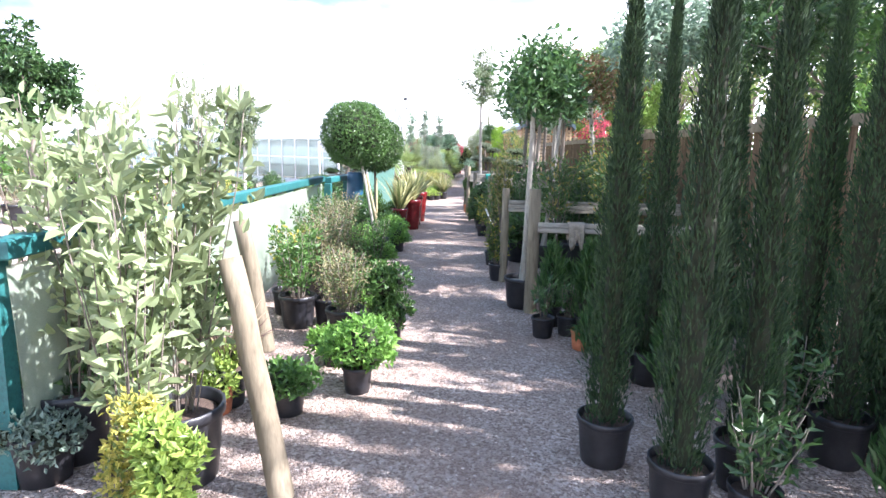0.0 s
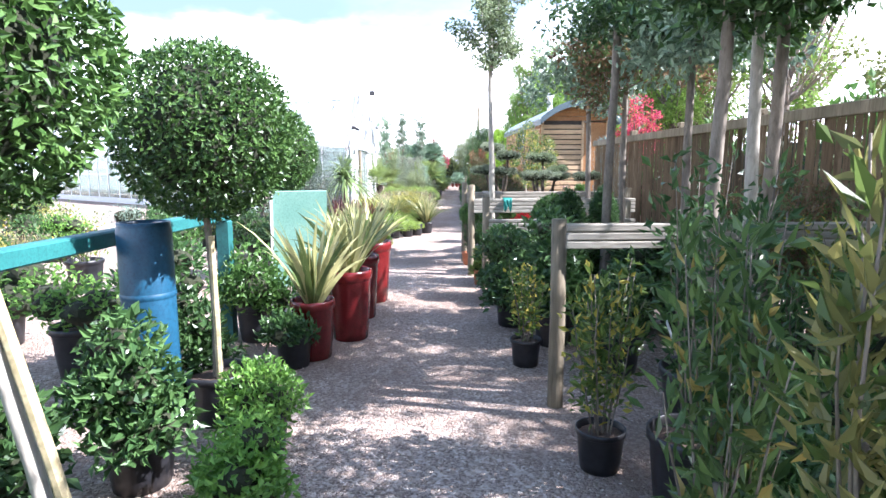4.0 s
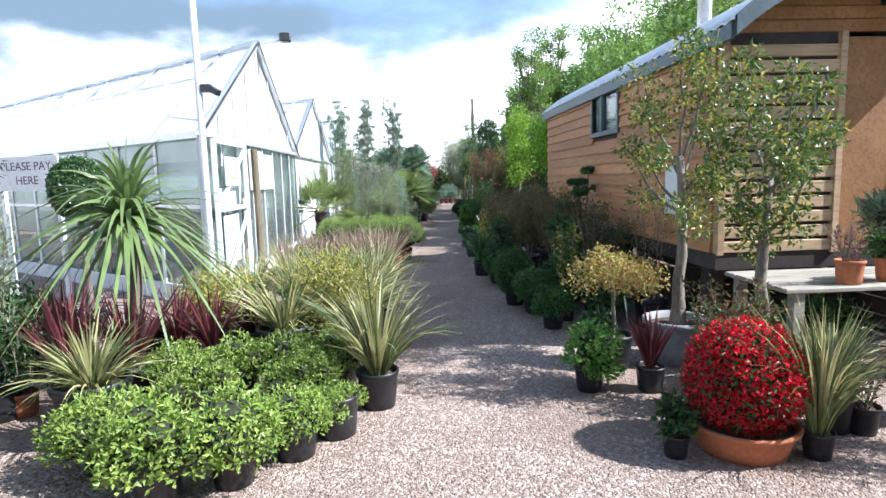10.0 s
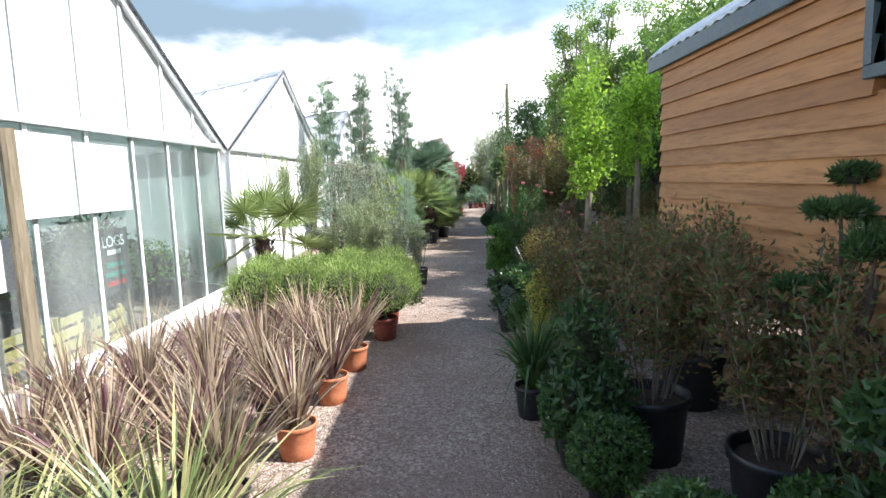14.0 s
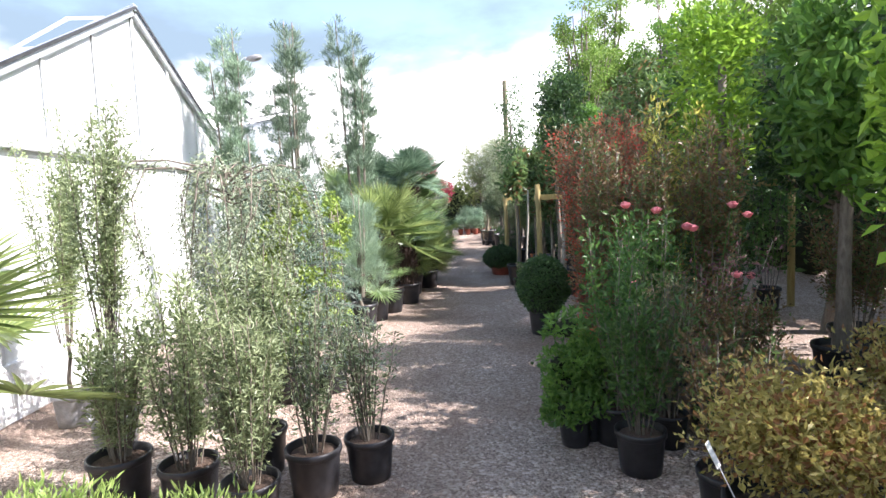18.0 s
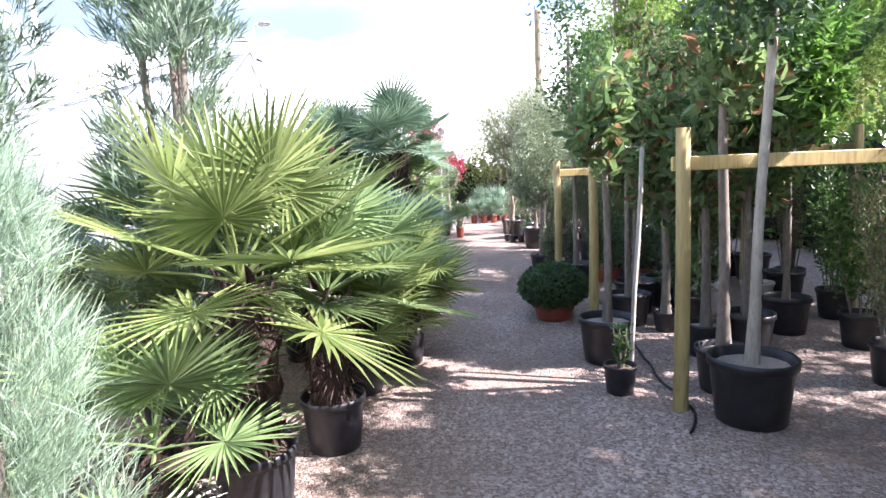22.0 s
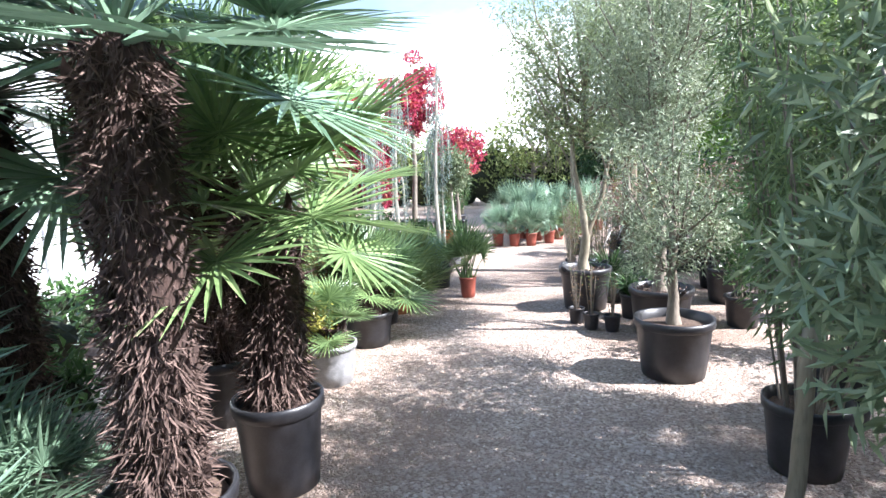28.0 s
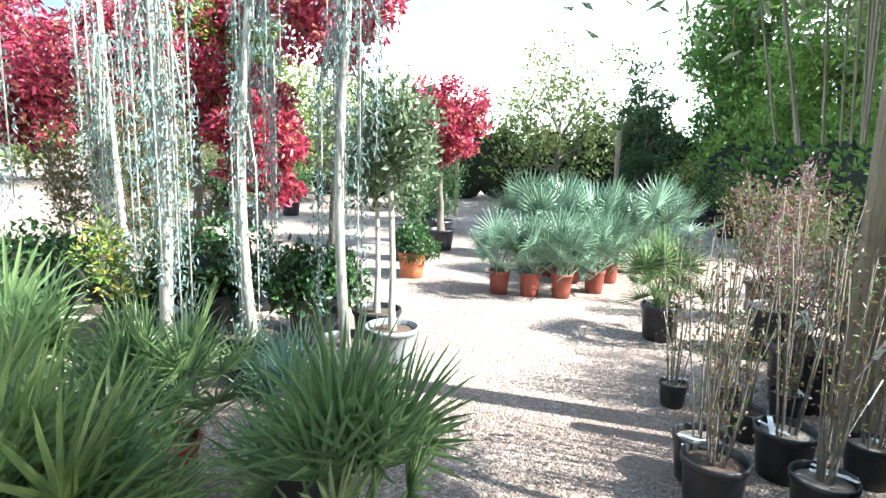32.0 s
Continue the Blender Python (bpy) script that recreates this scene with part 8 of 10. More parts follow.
standard_tree(3.21, 37.56, 2.57, 0.79, 1.45, colour='magnolia', shape='dome', leaf=0.10, label='dark evergreen tree in a black pot', name='potted_magnolia', pr=0.21, ph=0.33)
standard_tree(3.60, 33.90, 2.90, 0.80, 1.55, colour='magnolia', shape='open', leaf=0.085, pr=0.2, ph=0.32, stem_r=0.025, label='standing evergreen tree with a slim stem in a black pot')
standard_tree(4.30, 34.40, 3.20, 0.90, 1.85, colour='green', shape='open', leaf=0.085, pr=0.2, ph=0.32, stem_r=0.025, label='standing evergreen tree with a slim stem in a black pot')
standard_tree(3.60, 36.10, 3.00, 0.80, 1.65, colour='green', shape='open', leaf=0.085, pr=0.2, ph=0.32, stem_r=0.025, label='standing evergreen tree with a slim stem in a black pot')
standard_tree(4.20, 36.60, 3.20, 0.90, 1.85, colour='fresh', shape='open', leaf=0.085, pr=0.2, ph=0.32, stem_r=0.025, label='standing evergreen tree with a slim stem in a black pot')
standard_tree(3.60, 37.80, 3.00, 0.80, 1.65, colour='magnolia', shape='open', leaf=0.085, pr=0.2, ph=0.32, stem_r=0.025, label='standing evergreen tree with a slim stem in a black pot')
standard_tree(4.10, 38.70, 3.30, 0.90, 1.95, colour='green', shape='open', leaf=0.085, pr=0.2, ph=0.32, stem_r=0.025, label='standing evergreen tree with a slim stem in a black pot')
standard_tree(4.90, 35.50, 3.30, 1.00, 1.95, colour='fresh', shape='open', leaf=0.085, pr=0.2, ph=0.32, stem_r=0.025, label='standing evergreen tree with a slim stem in a black pot')
standard_tree(4.90, 37.80, 3.40, 1.00, 2.05, colour='green', shape='open', leaf=0.085, pr=0.2, ph=0.32, stem_r=0.025, label='standing evergreen tree with a slim stem in a black pot')
standard_tree(3.60, 32.90, 2.90, 0.80, 1.55, colour='magnolia', shape='open', leaf=0.085, pr=0.2, ph=0.32, stem_r=0.025, label='standing evergreen tree with a slim stem in a black pot')
standard_tree(4.50, 33.20, 3.10, 0.90, 1.75, colour='fresh', shape='open', leaf=0.085, pr=0.2, ph=0.32, stem_r=0.025, label='standing evergreen tree with a slim stem in a black pot')
plant("dark_ball", 2.34, 37.42, 0.56, 0.70, pot='brown', label='low wide evergreen mound in a red-brown bowl', pr=0.22, ph=0.19)
standard_tree(2.90, 38.79, 4.45, 1.00, 2.50, colour='dark', shape='dome', leaf=0.055, label='standard bay tree with a round dark head in a black pot', mulch=CHIPS, stem_r=0.03, bend=0.02, pr=0.22, ph=0.35)
standard_tree(2.71, 40.06, 2.13, 0.98, 1.34, colour='olive', shape='narrow', leaf=0.07, label='bushy olive tree on a short trunk in a black pot', stem_r=0.05, name='olive_tree', pr=0.19, ph=0.30)
plant("dark_upright", 2.66, 39.22, 0.85, 0.33, pot='terracotta', pr=0.10)
plant("dark_upright", 2.93, 39.32, 0.79, 0.32, pot='black', pr=0.10)
plant("dark_upright", 3.35, 39.30, 0.78, 0.35, pot='terracotta', pr=0.10)
plant("dark_upright", 3.51, 39.27, 0.79, 0.38, pot='brown', pr=0.10)
plant("dark_upright", 3.60, 39.03, 0.79, 0.32, pot='black', pr=0.09)
plant("dark_upright", 3.93, 39.21, 0.82, 0.37, pot='brown', pr=0.09)
plant("dark_upright", 4.14, 39.84, 0.83, 0.48, pot='black', pr=0.11)
for x, y, h, kind in ((4.05, 38.25, 1.7, "green_upright"), (4.55, 38.9, 1.9, "heather"), (4.45, 39.9, 1.8, "green_upright"), (3.95, 40.5, 1.6, "heather"), (4.75, 40.7, 2.0, "green_upright"), (5.10, 39.4, 2.1, "dark_upright"), (3.75, 39.75, 1.0, "dark_upright"), (5.2, 38.2, 2.0, "heather"), (4.9, 37.0, 1.7, "dark_upright"), (4.5, 36.1, 1.5, "green_upright"), (5.1, 35.9, 1.9, "heather"), (4.15, 35.3, 1.5, "heather"), (4.0, 34.6, 1.6, "dark_upright"), (3.9, 33.5, 1.5, "heather"), (4.3, 32.6, 1.7, "dark_upright"), (3.55, 37.0, 0.9, "dark_upright"), (5.0, 34.3, 2.0, "heather"), (5.0, 33.0, 2.0, "green_upright")):
    plant(kind, x, y, h, 0.85, pr=0.16)
plant("dark_upright", 3.71, 39.85, 0.84, 0.44, pot='black', pr=0.11)
plant("dark_upright", 3.39, 39.86, 0.80, 0.44, pot='black', pr=0.11)
plant("dark_upright", 4.38, 39.60, 0.90, 0.45, pot='black', pr=0.10)
plant("grey_upright", 3.60, 45.30, 1.00, 0.60)
standard_tree(4.60, 40.40, 3.2, 1.3, 2.2, colour='olive', shape='open', leaf=0.08, pr=0.22, ph=0.34, label='bushy grey-green tree in a black pot')
standard_tree(5.20, 39.00, 3.2, 1.3, 2.2, colour='olive', shape='open', leaf=0.08, pr=0.22, ph=0.34, label='bushy grey-green tree in a black pot')

# first stretch, left of the walk
plant("dark_shrub", -1.17, 42.76, 0.88, 1.10)
plant("dark_shrub", -0.68, 42.06, 0.64, 0.77)
plant("dark_shrub", -1.70, 43.96, 0.80, 1.00)
plant("broad", -1.17, 2.50, 1.80, 0.82)
plant("broad", -1.77, 2.70, 1.79, 0.88)
plant("yellow_shrub", -1.02, 1.90, 0.79, 0.29)
plant("broad", -1.21, 2.20, 1.37, 0.48)
plant("lime_shrub", -1.26, 3.19, 0.58, 0.30, pot='terracotta', pr=0.10)
plant("lime_shrub", -1.68, 3.07, 0.57, 0.29, pot='terracotta', pr=0.10)
plant("grey_shrub", -1.78, 2.47, 0.43, 0.52)
plant("dark_shrub", -2.02, 2.80, 1.04, 0.61)
plant("lime_shrub", -0.87, 1.75, 0.74, 0.26)
standard_tree(-3.28, 4.80, 2.38, 0.70, 0.79, pr=0.15, ph=0.26, colour='dark', shape='open', leaf=0.06, label='small dark evergreen tree on a stem')
plant("grey_upright", -1.82, 4.45, 2.18, 0.35, clear=0.20, label='slim sparse willow-leaved shrub in a black pot')
plant("green_shrub", -1.85, 4.35, 0.79, 0.52)
plant("fresh_shrub", -0.49, 3.53, 0.63, 0.47, pr=0.10)
plant("green_shrub", -0.37, 4.59, 0.76, 0.41)
plant("heather", -0.72, 4.50, 0.75, 0.60)
plant("green_upright", -1.20, 4.90, 0.90, 0.60)
plant("fresh_shrub", -0.68, 5.20, 0.45, 0.42)
plant("heather", -1.15, 5.70, 0.90, 0.60)
plant("green_shrub", -0.72, 6.00, 0.50, 0.45)
plant("heather", -1.20, 6.50, 0.95, 0.60)
plant("green_upright", -0.72, 6.70, 0.75, 0.40)
plant("heather", -1.25, 7.30, 1.00, 0.70)
plant("fresh_shrub", -0.75, 7.40, 0.60, 0.45)
plant("fresh_shrub", -0.62, 8.90, 0.55, 0.45)
plant("dark_shrub", -1.25, 8.40, 0.90, 0.60)
plant("dark_shrub", -1.20, 9.30, 0.85, 0.60)
plant("fresh_shrub", -0.72, 9.60, 0.55, 0.50)
plant("dark_shrub", -1.35, 10.30, 0.80, 0.60)
plant("dark_shrub", -0.85, 10.90, 0.50, 0.50)
plant("green_shrub", -1.30, 11.60, 0.90, 0.70)
plant("green_shrub", -0.90, 12.10, 0.60, 0.50)
plant("bronze_tuft", -1.25, 3.30, 0.60, 0.50)
plant("yellow_shrub", -2.40, 5.00, 1.25, 0.80)
plant("green_shrub", -2.70, 6.50, 1.20, 0.90)
plant("yellow_shrub", -2.60, 8.00, 1.30, 0.80)
plant("green_shrub", -2.50, 9.50, 1.00, 1.00)
plant("fresh_shrub", -2.30, 10.80, 0.95, 0.90)
plant("green_shrub", -3.20, 9.00, 1.10, 1.00)
plant("green_shrub", -3.40, 11.50, 1.00, 1.00)
plant("dark_shrub", -2.40, 12.30, 0.90, 0.90)
plant("mixed_upright", -3.30, 7.00, 1.30, 0.90)
plant("green_shrub", -4.20, 10.20, 0.90, 1.10)
plant("green_shrub", -2.90, 13.50, 0.90, 0.90)
plant("yellow_shrub", -4.60, 13.00, 0.90, 1.00)
standard_tree(-3.5, 10.5, 2.6, 0.55, 1.3, colour='olive', shape='open', leaf=0.06, pr=0.16, ph=0.28, bark=BARK_PALE, label='slim young olive on a pale stem')
standard_tree(-4.4, 12.5, 2.3, 0.6, 1.2, colour='green', shape='open', leaf=0.06, pr=0.16, ph=0.28, bark=BARK_PALE, label='slim young tree on a pale stem')
standard_tree(-0.88, 8.25, 2.22, 0.98, 0.92, colour='box', leaf=0.037, pr=0.19, ph=0.30, bark=BARK_PALE, stem_r=0.024, lean=-11, stake=True)
standard_tree(-1.08, 10.0, 2.12, 0.96, 0.95, colour='box', leaf=0.037, pr=0.19, ph=0.30, bark=BARK, stem_r=0.024, stake=True)
standard_tree(-1.72, 14.2, 2.2, 0.98, 1.1, colour='box', leaf=0.037, pr=0.19, ph=0.30, bark=BARK_DARK, stem_r=0.026)
plant("flax", -0.74, 11.10, 1.12, 0.70, pr=0.17, ph=0.46, pot="red")
plant("flax", -0.52, 11.60, 1.15, 0.75, pr=0.19, ph=0.60, pot="red")
plant("flax", -0.52, 12.30, 1.15, 0.75, pr=0.20, ph=0.62, pot="red")
plant("flax", -0.46, 13.00, 1.15, 0.80, pr=0.22, ph=0.66, pot="red")
log_post(-0.66, 2.35, 1.05, 0.055, POST, 'weathered leaning log stake with a rope tie', (-0.22, 0.12))
log_post(-1.28, 4.25, 1.0, 0.06, POST, 'weathered leaning timber stake', (-0.16, 0.0))
plant("fresh_shrub", -0.75, 5.70, 0.42, 0.42)
plant("fresh_shrub", -0.72, 4.00, 0.35, 0.38)
plant("mixed_upright", -1.40, 5.30, 0.85, 0.50)
plant("green_upright", -1.40, 6.20, 0.90, 0.50)
plant("heather", -0.95, 5.00, 0.70, 0.50)
plant("heather", -0.98, 6.20, 0.80, 0.50)
plant("green_shrub", -0.95, 7.00, 0.60, 0.50)
plant("green_upright", -1.50, 7.60, 1.00, 0.50)
plant("fresh_shrub", -1.00, 7.80, 0.60, 0.50)
plant("green_shrub", -0.85, 3.20, 0.40, 0.40)

# around the open crossing, left
special('open', -2.20, 18.10, 1.85, 1.45, 'slate', 'olive_bush', 'bushy dark grey-green olive in a black pot', 'shrub', pr=0.24, ph=0.34, leaf=0.042, limbs=26, dense=1.6, wide=0.30, most=170)
special('pads', -2.68, 17.00, 1.9, 1.1, 'dark', 'cloud_pine', 'dark cloud-clipped pine in a pot', 'tree', pr=0.24, ph=0.34, leaf=0.05, first=0.45)
plant("lime_shrub", -0.61, 16.24, 0.55, 0.35, pr=0.10)
plant("lime_shrub", -1.35, 16.35, 0.52, 0.44)
plant("grey_shrub", -0.91, 15.78, 0.48, 0.38)
plant("green_shrub", -1.75, 15.55, 0.68, 0.62)
plant("green_upright", -1.05, 15.35, 0.62, 0.45)
plant("fresh_shrub", -1.62, 14.95, 0.60, 0.55)
plant("heather", -0.95, 14.65, 0.60, 0.45)
plant("dark_shrub", -2.15, 15.40, 0.80, 0.70)
plant("green_upright", -1.95, 16.75, 0.85, 0.50)
special('pads', -1.42, 15.85, 0.85, 0.42, 'green', 'cloud_tree', 'small tree clipped into leafy green balls', 'tree', pr=0.13, ph=0.2, leaf=0.028, pads=4, first=0.6, flat=0.8, thick=0.35)
plant("green_shrub", -1.32, 15.34, 0.63, 0.39)
plant("fresh_shrub", -2.11, 16.21, 0.63, 0.61)
plant("flax", -0.76, 15.00, 0.69, 0.34)
plant("variegated_tuft", -1.23, 15.00, 0.71, 0.42)
standard_tree(-1.01, 16.68, 0.60, 0.34, 0.36, colour='box', leaf=0.03, label='small clipped ball on a short stem in a black pot', stem_r=0.01, pr=0.09, ph=0.15)
plant("lime_shrub", -0.61, 16.75, 0.47, 0.34)
plant("lime_shrub", -0.99, 16.84, 0.49, 0.52)
plant("green_upright", -1.66, 18.02, 0.47, 0.36)
plant("lime_shrub", -1.46, 17.19, 0.40, 0.39)
plant("hebe", -0.78, 18.50, 0.58, 0.60, pr=0.12)
plant("hebe", -0.48, 18.65, 0.55, 0.58, pr=0.12)
plant("hebe", -0.23, 18.91, 0.43, 0.46, pr=0.13)
plant("hebe", -0.04, 19.15, 0.34, 0.41, pr=0.14)
plant("hebe", -1.18, 18.85, 0.48, 0.57, pr=0.13)
plant("variegated_tuft", 0.18, 19.55, 0.95, 0.85, pr=0.14)
plant("variegated_tuft", -0.58, 20.33, 0.84, 0.98)
plant("variegated_tuft", -1.44, 19.23, 0.77, 0.92)
plant("variegated_tuft", 0.02, 20.78, 0.82, 0.93)
plant("purple_tuft", -1.77, 19.63, 0.80, 0.54)
plant("purple_tuft", -1.50, 19.83, 0.76, 0.57)
plant("purple_tuft", -1.09, 20.23, 0.69, 0.62)
plant("purple_tuft", -0.87, 20.53, 0.64, 0.65)
plant("purple_tuft", -1.42, 20.43, 0.68, 0.63)
plant("purple_tuft", -2.16, 20.23, 0.73, 0.60)
plant("yellow_shrub", -0.40, 21.53, 0.98, 0.94)
plant("yellow_shrub", -1.28, 20.93, 0.87, 0.81)
plant("yellow_shrub", -0.22, 20.52, 1.05, 0.85)
plant("yellow_shrub", -1.50, 21.40, 0.85, 0.85)
cordyline(-1.75, 20.5, 2.1, 1.55)
plant("hebe", -1.10, 19.75, 0.46, 0.52)
plant("hebe", -0.75, 19.70, 0.50, 0.52)
plant("hebe", -0.40, 19.72, 0.52, 0.52)
plant("hebe", -0.10, 19.85, 0.50, 0.52)
plant("hebe", -0.90, 19.40, 0.42, 0.52)
plant("hebe", -0.30, 19.45, 0.44, 0.52)
plant("dark_upright", -2.12, 19.67, 0.80, 0.43, pot='terracotta', pr=0.09)
plant("grey_upright", -2.24, 19.64, 1.48, 0.57)
plant("grey_shrub", -2.53, 19.33, 0.98, 0.82)
plant("grey_upright", -2.40, 19.60, 1.30, 0.80)
plant("green_shrub", -2.60, 20.50, 0.80, 0.80)
plant("grey_upright", -2.90, 18.60, 1.50, 0.80)
plant("green_shrub", -3.20, 17.20, 0.80, 0.90)
plant("dark_shrub", -2.60, 16.20, 0.90, 0.80)
plant("green_shrub", -3.60, 15.30, 0.90, 0.90)
plant("grey_shrub", -3.40, 19.60, 0.80, 0.70)
standard_tree(-2.7, 21.6, 1.75, 0.5, 0.6, colour='dark', leaf=0.035, pr=0.15, ph=0.26, label='small clipped ball on a stem in a black pot')

# strap-leaved beds by the glasshouse
plant("variegated_tuft", 0.02, 21.00, 0.78, 0.85, pr=0.13, ph=0.22)
plant("variegated_tuft", -0.25, 21.70, 0.78, 0.85, pr=0.13, ph=0.22)
plant("variegated_tuft", -0.80, 21.90, 0.78, 0.85, pr=0.13, ph=0.22)
plant("variegated_tuft", 0.05, 22.20, 0.78, 0.85, pr=0.13, ph=0.22)
plant("variegated_tuft", -1.30, 22.20, 0.78, 0.85, pr=0.13, ph=0.22)
plant("variegated_tuft", -0.50, 22.50, 0.78, 0.85, pr=0.13, ph=0.22)
plant("bronze_tuft", -0.10, 23.30, 0.72, 0.6, pr=0.12, ph=0.20, pot="black")
plant("bronze_tuft", -0.60, 23.20, 0.72, 0.6, pr=0.12, ph=0.20, pot="black")
plant("bronze_tuft", -1.10, 23.50, 0.72, 0.6, pr=0.12, ph=0.20, pot="black")
plant("bronze_tuft", 0.05, 24.00, 0.72, 0.6, pr=0.12, ph=0.20, pot="terracotta")
plant("bronze_tuft", -0.45, 24.10, 0.72, 0.6, pr=0.12, ph=0.20, pot="black")
plant("bronze_tuft", -0.95, 24.30, 0.72, 0.6, pr=0.12, ph=0.20, pot="black")
plant("bronze_tuft", 0.10, 24.80, 0.72, 0.6, pr=0.12, ph=0.20, pot="terracotta")
plant("bronze_tuft", -0.40, 24.90, 0.72, 0.6, pr=0.12, ph=0.20, pot="black")
plant("bronze_tuft", -0.90, 25.10, 0.72, 0.6, pr=0.12, ph=0.20, pot="black")
plant("bronze_tuft", -1.35, 24.20, 0.72, 0.6, pr=0.12, ph=0.20, pot="black")
plant("bronze_tuft", 0.15, 25.50, 0.72, 0.6, pr=0.12, ph=0.20, pot="terracotta")
plant("bronze_tuft", -0.30, 25.70, 0.72, 0.6, pr=0.12, ph=0.20, pot="black")
plant("mound", 0.32, 26.40, 0.80, 0.72, pr=0.13, ph=0.22, pot="brown", clear=0.08)
plant("mound", -0.10, 26.50, 0.80, 0.72, pr=0.13, ph=0.22, pot="brown", clear=0.08)
plant("mound", -0.55, 26.60, 0.80, 0.72, pr=0.13, ph=0.22, pot="brown", clear=0.08)
plant("mound", -1.00, 26.70, 0.80, 0.72, pr=0.13, ph=0.22, pot="brown", clear=0.08)
plant("mound", 0.30, 27.00, 0.80, 0.72, pr=0.13, ph=0.22, pot="brown", clear=0.08)
plant("mound", -0.15, 27.10, 0.80, 0.72, pr=0.13, ph=0.22, pot="brown", clear=0.08)
plant("mound", -0.60, 27.20, 0.80, 0.72, pr=0.13, ph=0.22, pot="brown", clear=0.08)
plant("mound", -1.05, 27.30, 0.80, 0.72, pr=0.13, ph=0.22, pot="brown", clear=0.08)
plant("mound", 0.25, 27.60, 0.80, 0.72, pr=0.13, ph=0.22, pot="brown", clear=0.08)
plant("mound", -0.20, 27.70, 0.80, 0.72, pr=0.13, ph=0.22, pot="brown", clear=0.08)
fan_palm(-1.54, 28.75, 0.55, 0.10, 0.85, fronds=12, colour='palmlight', kind='stiff', pr=0.2, ph=0.32, seed=5, label='young fan palm with pale green fans in a black pot')
plant("variegated_tuft", -0.25, 21.30, 0.88, 1.05, pr=0.13, ph=0.22)
plant("variegated_tuft", -0.10, 21.95, 0.88, 1.05, pr=0.13, ph=0.22)
plant("variegated_tuft", -0.60, 22.20, 0.88, 1.05, pr=0.13, ph=0.22)
plant("variegated_tuft", 0.00, 22.60, 0.88, 1.05, pr=0.13, ph=0.22)
plant("variegated_tuft", -1.00, 22.70, 0.88, 1.05, pr=0.13, ph=0.22)
plant("bronze_tuft", -0.35, 23.60, 0.74, 0.75, pr=0.12, ph=0.20)
plant("bronze_tuft", -0.85, 23.70, 0.74, 0.75, pr=0.12, ph=0.20)
plant("bronze_tuft", -0.20, 24.40, 0.74, 0.75, pr=0.12, ph=0.20)
plant("bronze_tuft", -0.70, 24.60, 0.74, 0.75, pr=0.12, ph=0.20)
plant("bronze_tuft", -0.15, 25.30, 0.74, 0.75, pr=0.12, ph=0.20)
plant("bronze_tuft", -0.60, 25.40, 0.74, 0.75, pr=0.12, ph=0.20)
plant("bronze_tuft", -1.20, 24.80, 0.74, 0.75, pr=0.12, ph=0.20)

# weeping trees and pines
plant("grey_upright", 0.54, 29.30, 0.95, 0.40, pr=0.14)
plant("grey_upright", 0.26, 29.15, 1.10, 0.45, pr=0.15)
plant("pale_upright", 0.02, 28.85, 1.15, 0.52, pr=0.14)
plant("pale_upright", -0.10, 29.45, 1.35, 0.60, pr=0.15)
plant("pale_upright", -0.35, 29.05, 1.25, 0.50, pr=0.15)
special('weep', -0.38, 31.45, 1.80, 0.85, 'fir', 'weeping_tree', 'weeping conifer with hanging blue-grey sprays in a black pot', 'tree', pr=0.2, ph=0.3, leaf=0.045, strands=22)
special('weep', -0.45, 30.25, 1.86, 1.6, 'silver', 'weeping_tree', 'weeping tree with arching grey-green strands in a black pot', 'tree', pr=0.2, ph=0.3, leaf=0.036, strands=26)
plant("pale_upright", -1.15, 29.85, 2.30, 0.55, clear=0.45, label='slim pale-leaved young tree in a grey pot', pot='grey')
plant("pale_upright", -1.75, 30.40, 2.10, 0.50, clear=0.40, label='slim pale-leaved young tree in a grey pot', pot='grey')
plant("climber", -0.21, 30.68, 1.68, 0.66)
special('spray', -0.06, 34.6, 4.1, 1.05, 'pine', 'tall_pine', 'tall narrow blue-green pine', 'pine', pr=0.22, ph=0.34, leaf=0.11, clumps=320, n_each=46)
special('spray', -0.90, 34.3, 4.05, 1.1, 'pine', 'tall_pine', 'tall narrow blue-green pine', 'pine', pr=0.22, ph=0.34, leaf=0.11, clumps=320, n_each=46)
special('spray', -1.60, 34.2, 4.0, 1.05, 'pine', 'tall_pine', 'tall narrow blue-green pine', 'pine', pr=0.22, ph=0.34, leaf=0.11, clumps=320, n_each=46)
plant("climber", -0.42, 32.80, 1.50, 0.32)
plant("climber", -0.13, 32.60, 1.56, 0.30)
plant("climber", -0.34, 31.84, 1.51, 0.41)
plant("climber", -0.05, 32.24, 1.62, 0.43)
plant("spruce", 0.08, 30.84, 1.45, 1.0, pr=0.14)
plant("green_upright", -0.41, 32.50, 1.31, 0.35)
plant("grey_upright", -0.64, 31.24, 1.86, 0.47)
plant("needle", 0.10, 33.02, 1.60, 0.95, clear=0.12, label='soft blue-green long-needled pine in a large black pot', pr=0.19)
plant("needle", -0.22, 32.95, 0.89, 0.45)
plant("needle", -0.94, 32.54, 2.30, 0.54)
plant("pale_upright", -0.75, 29.15, 1.05, 0.55, pr=0.16)

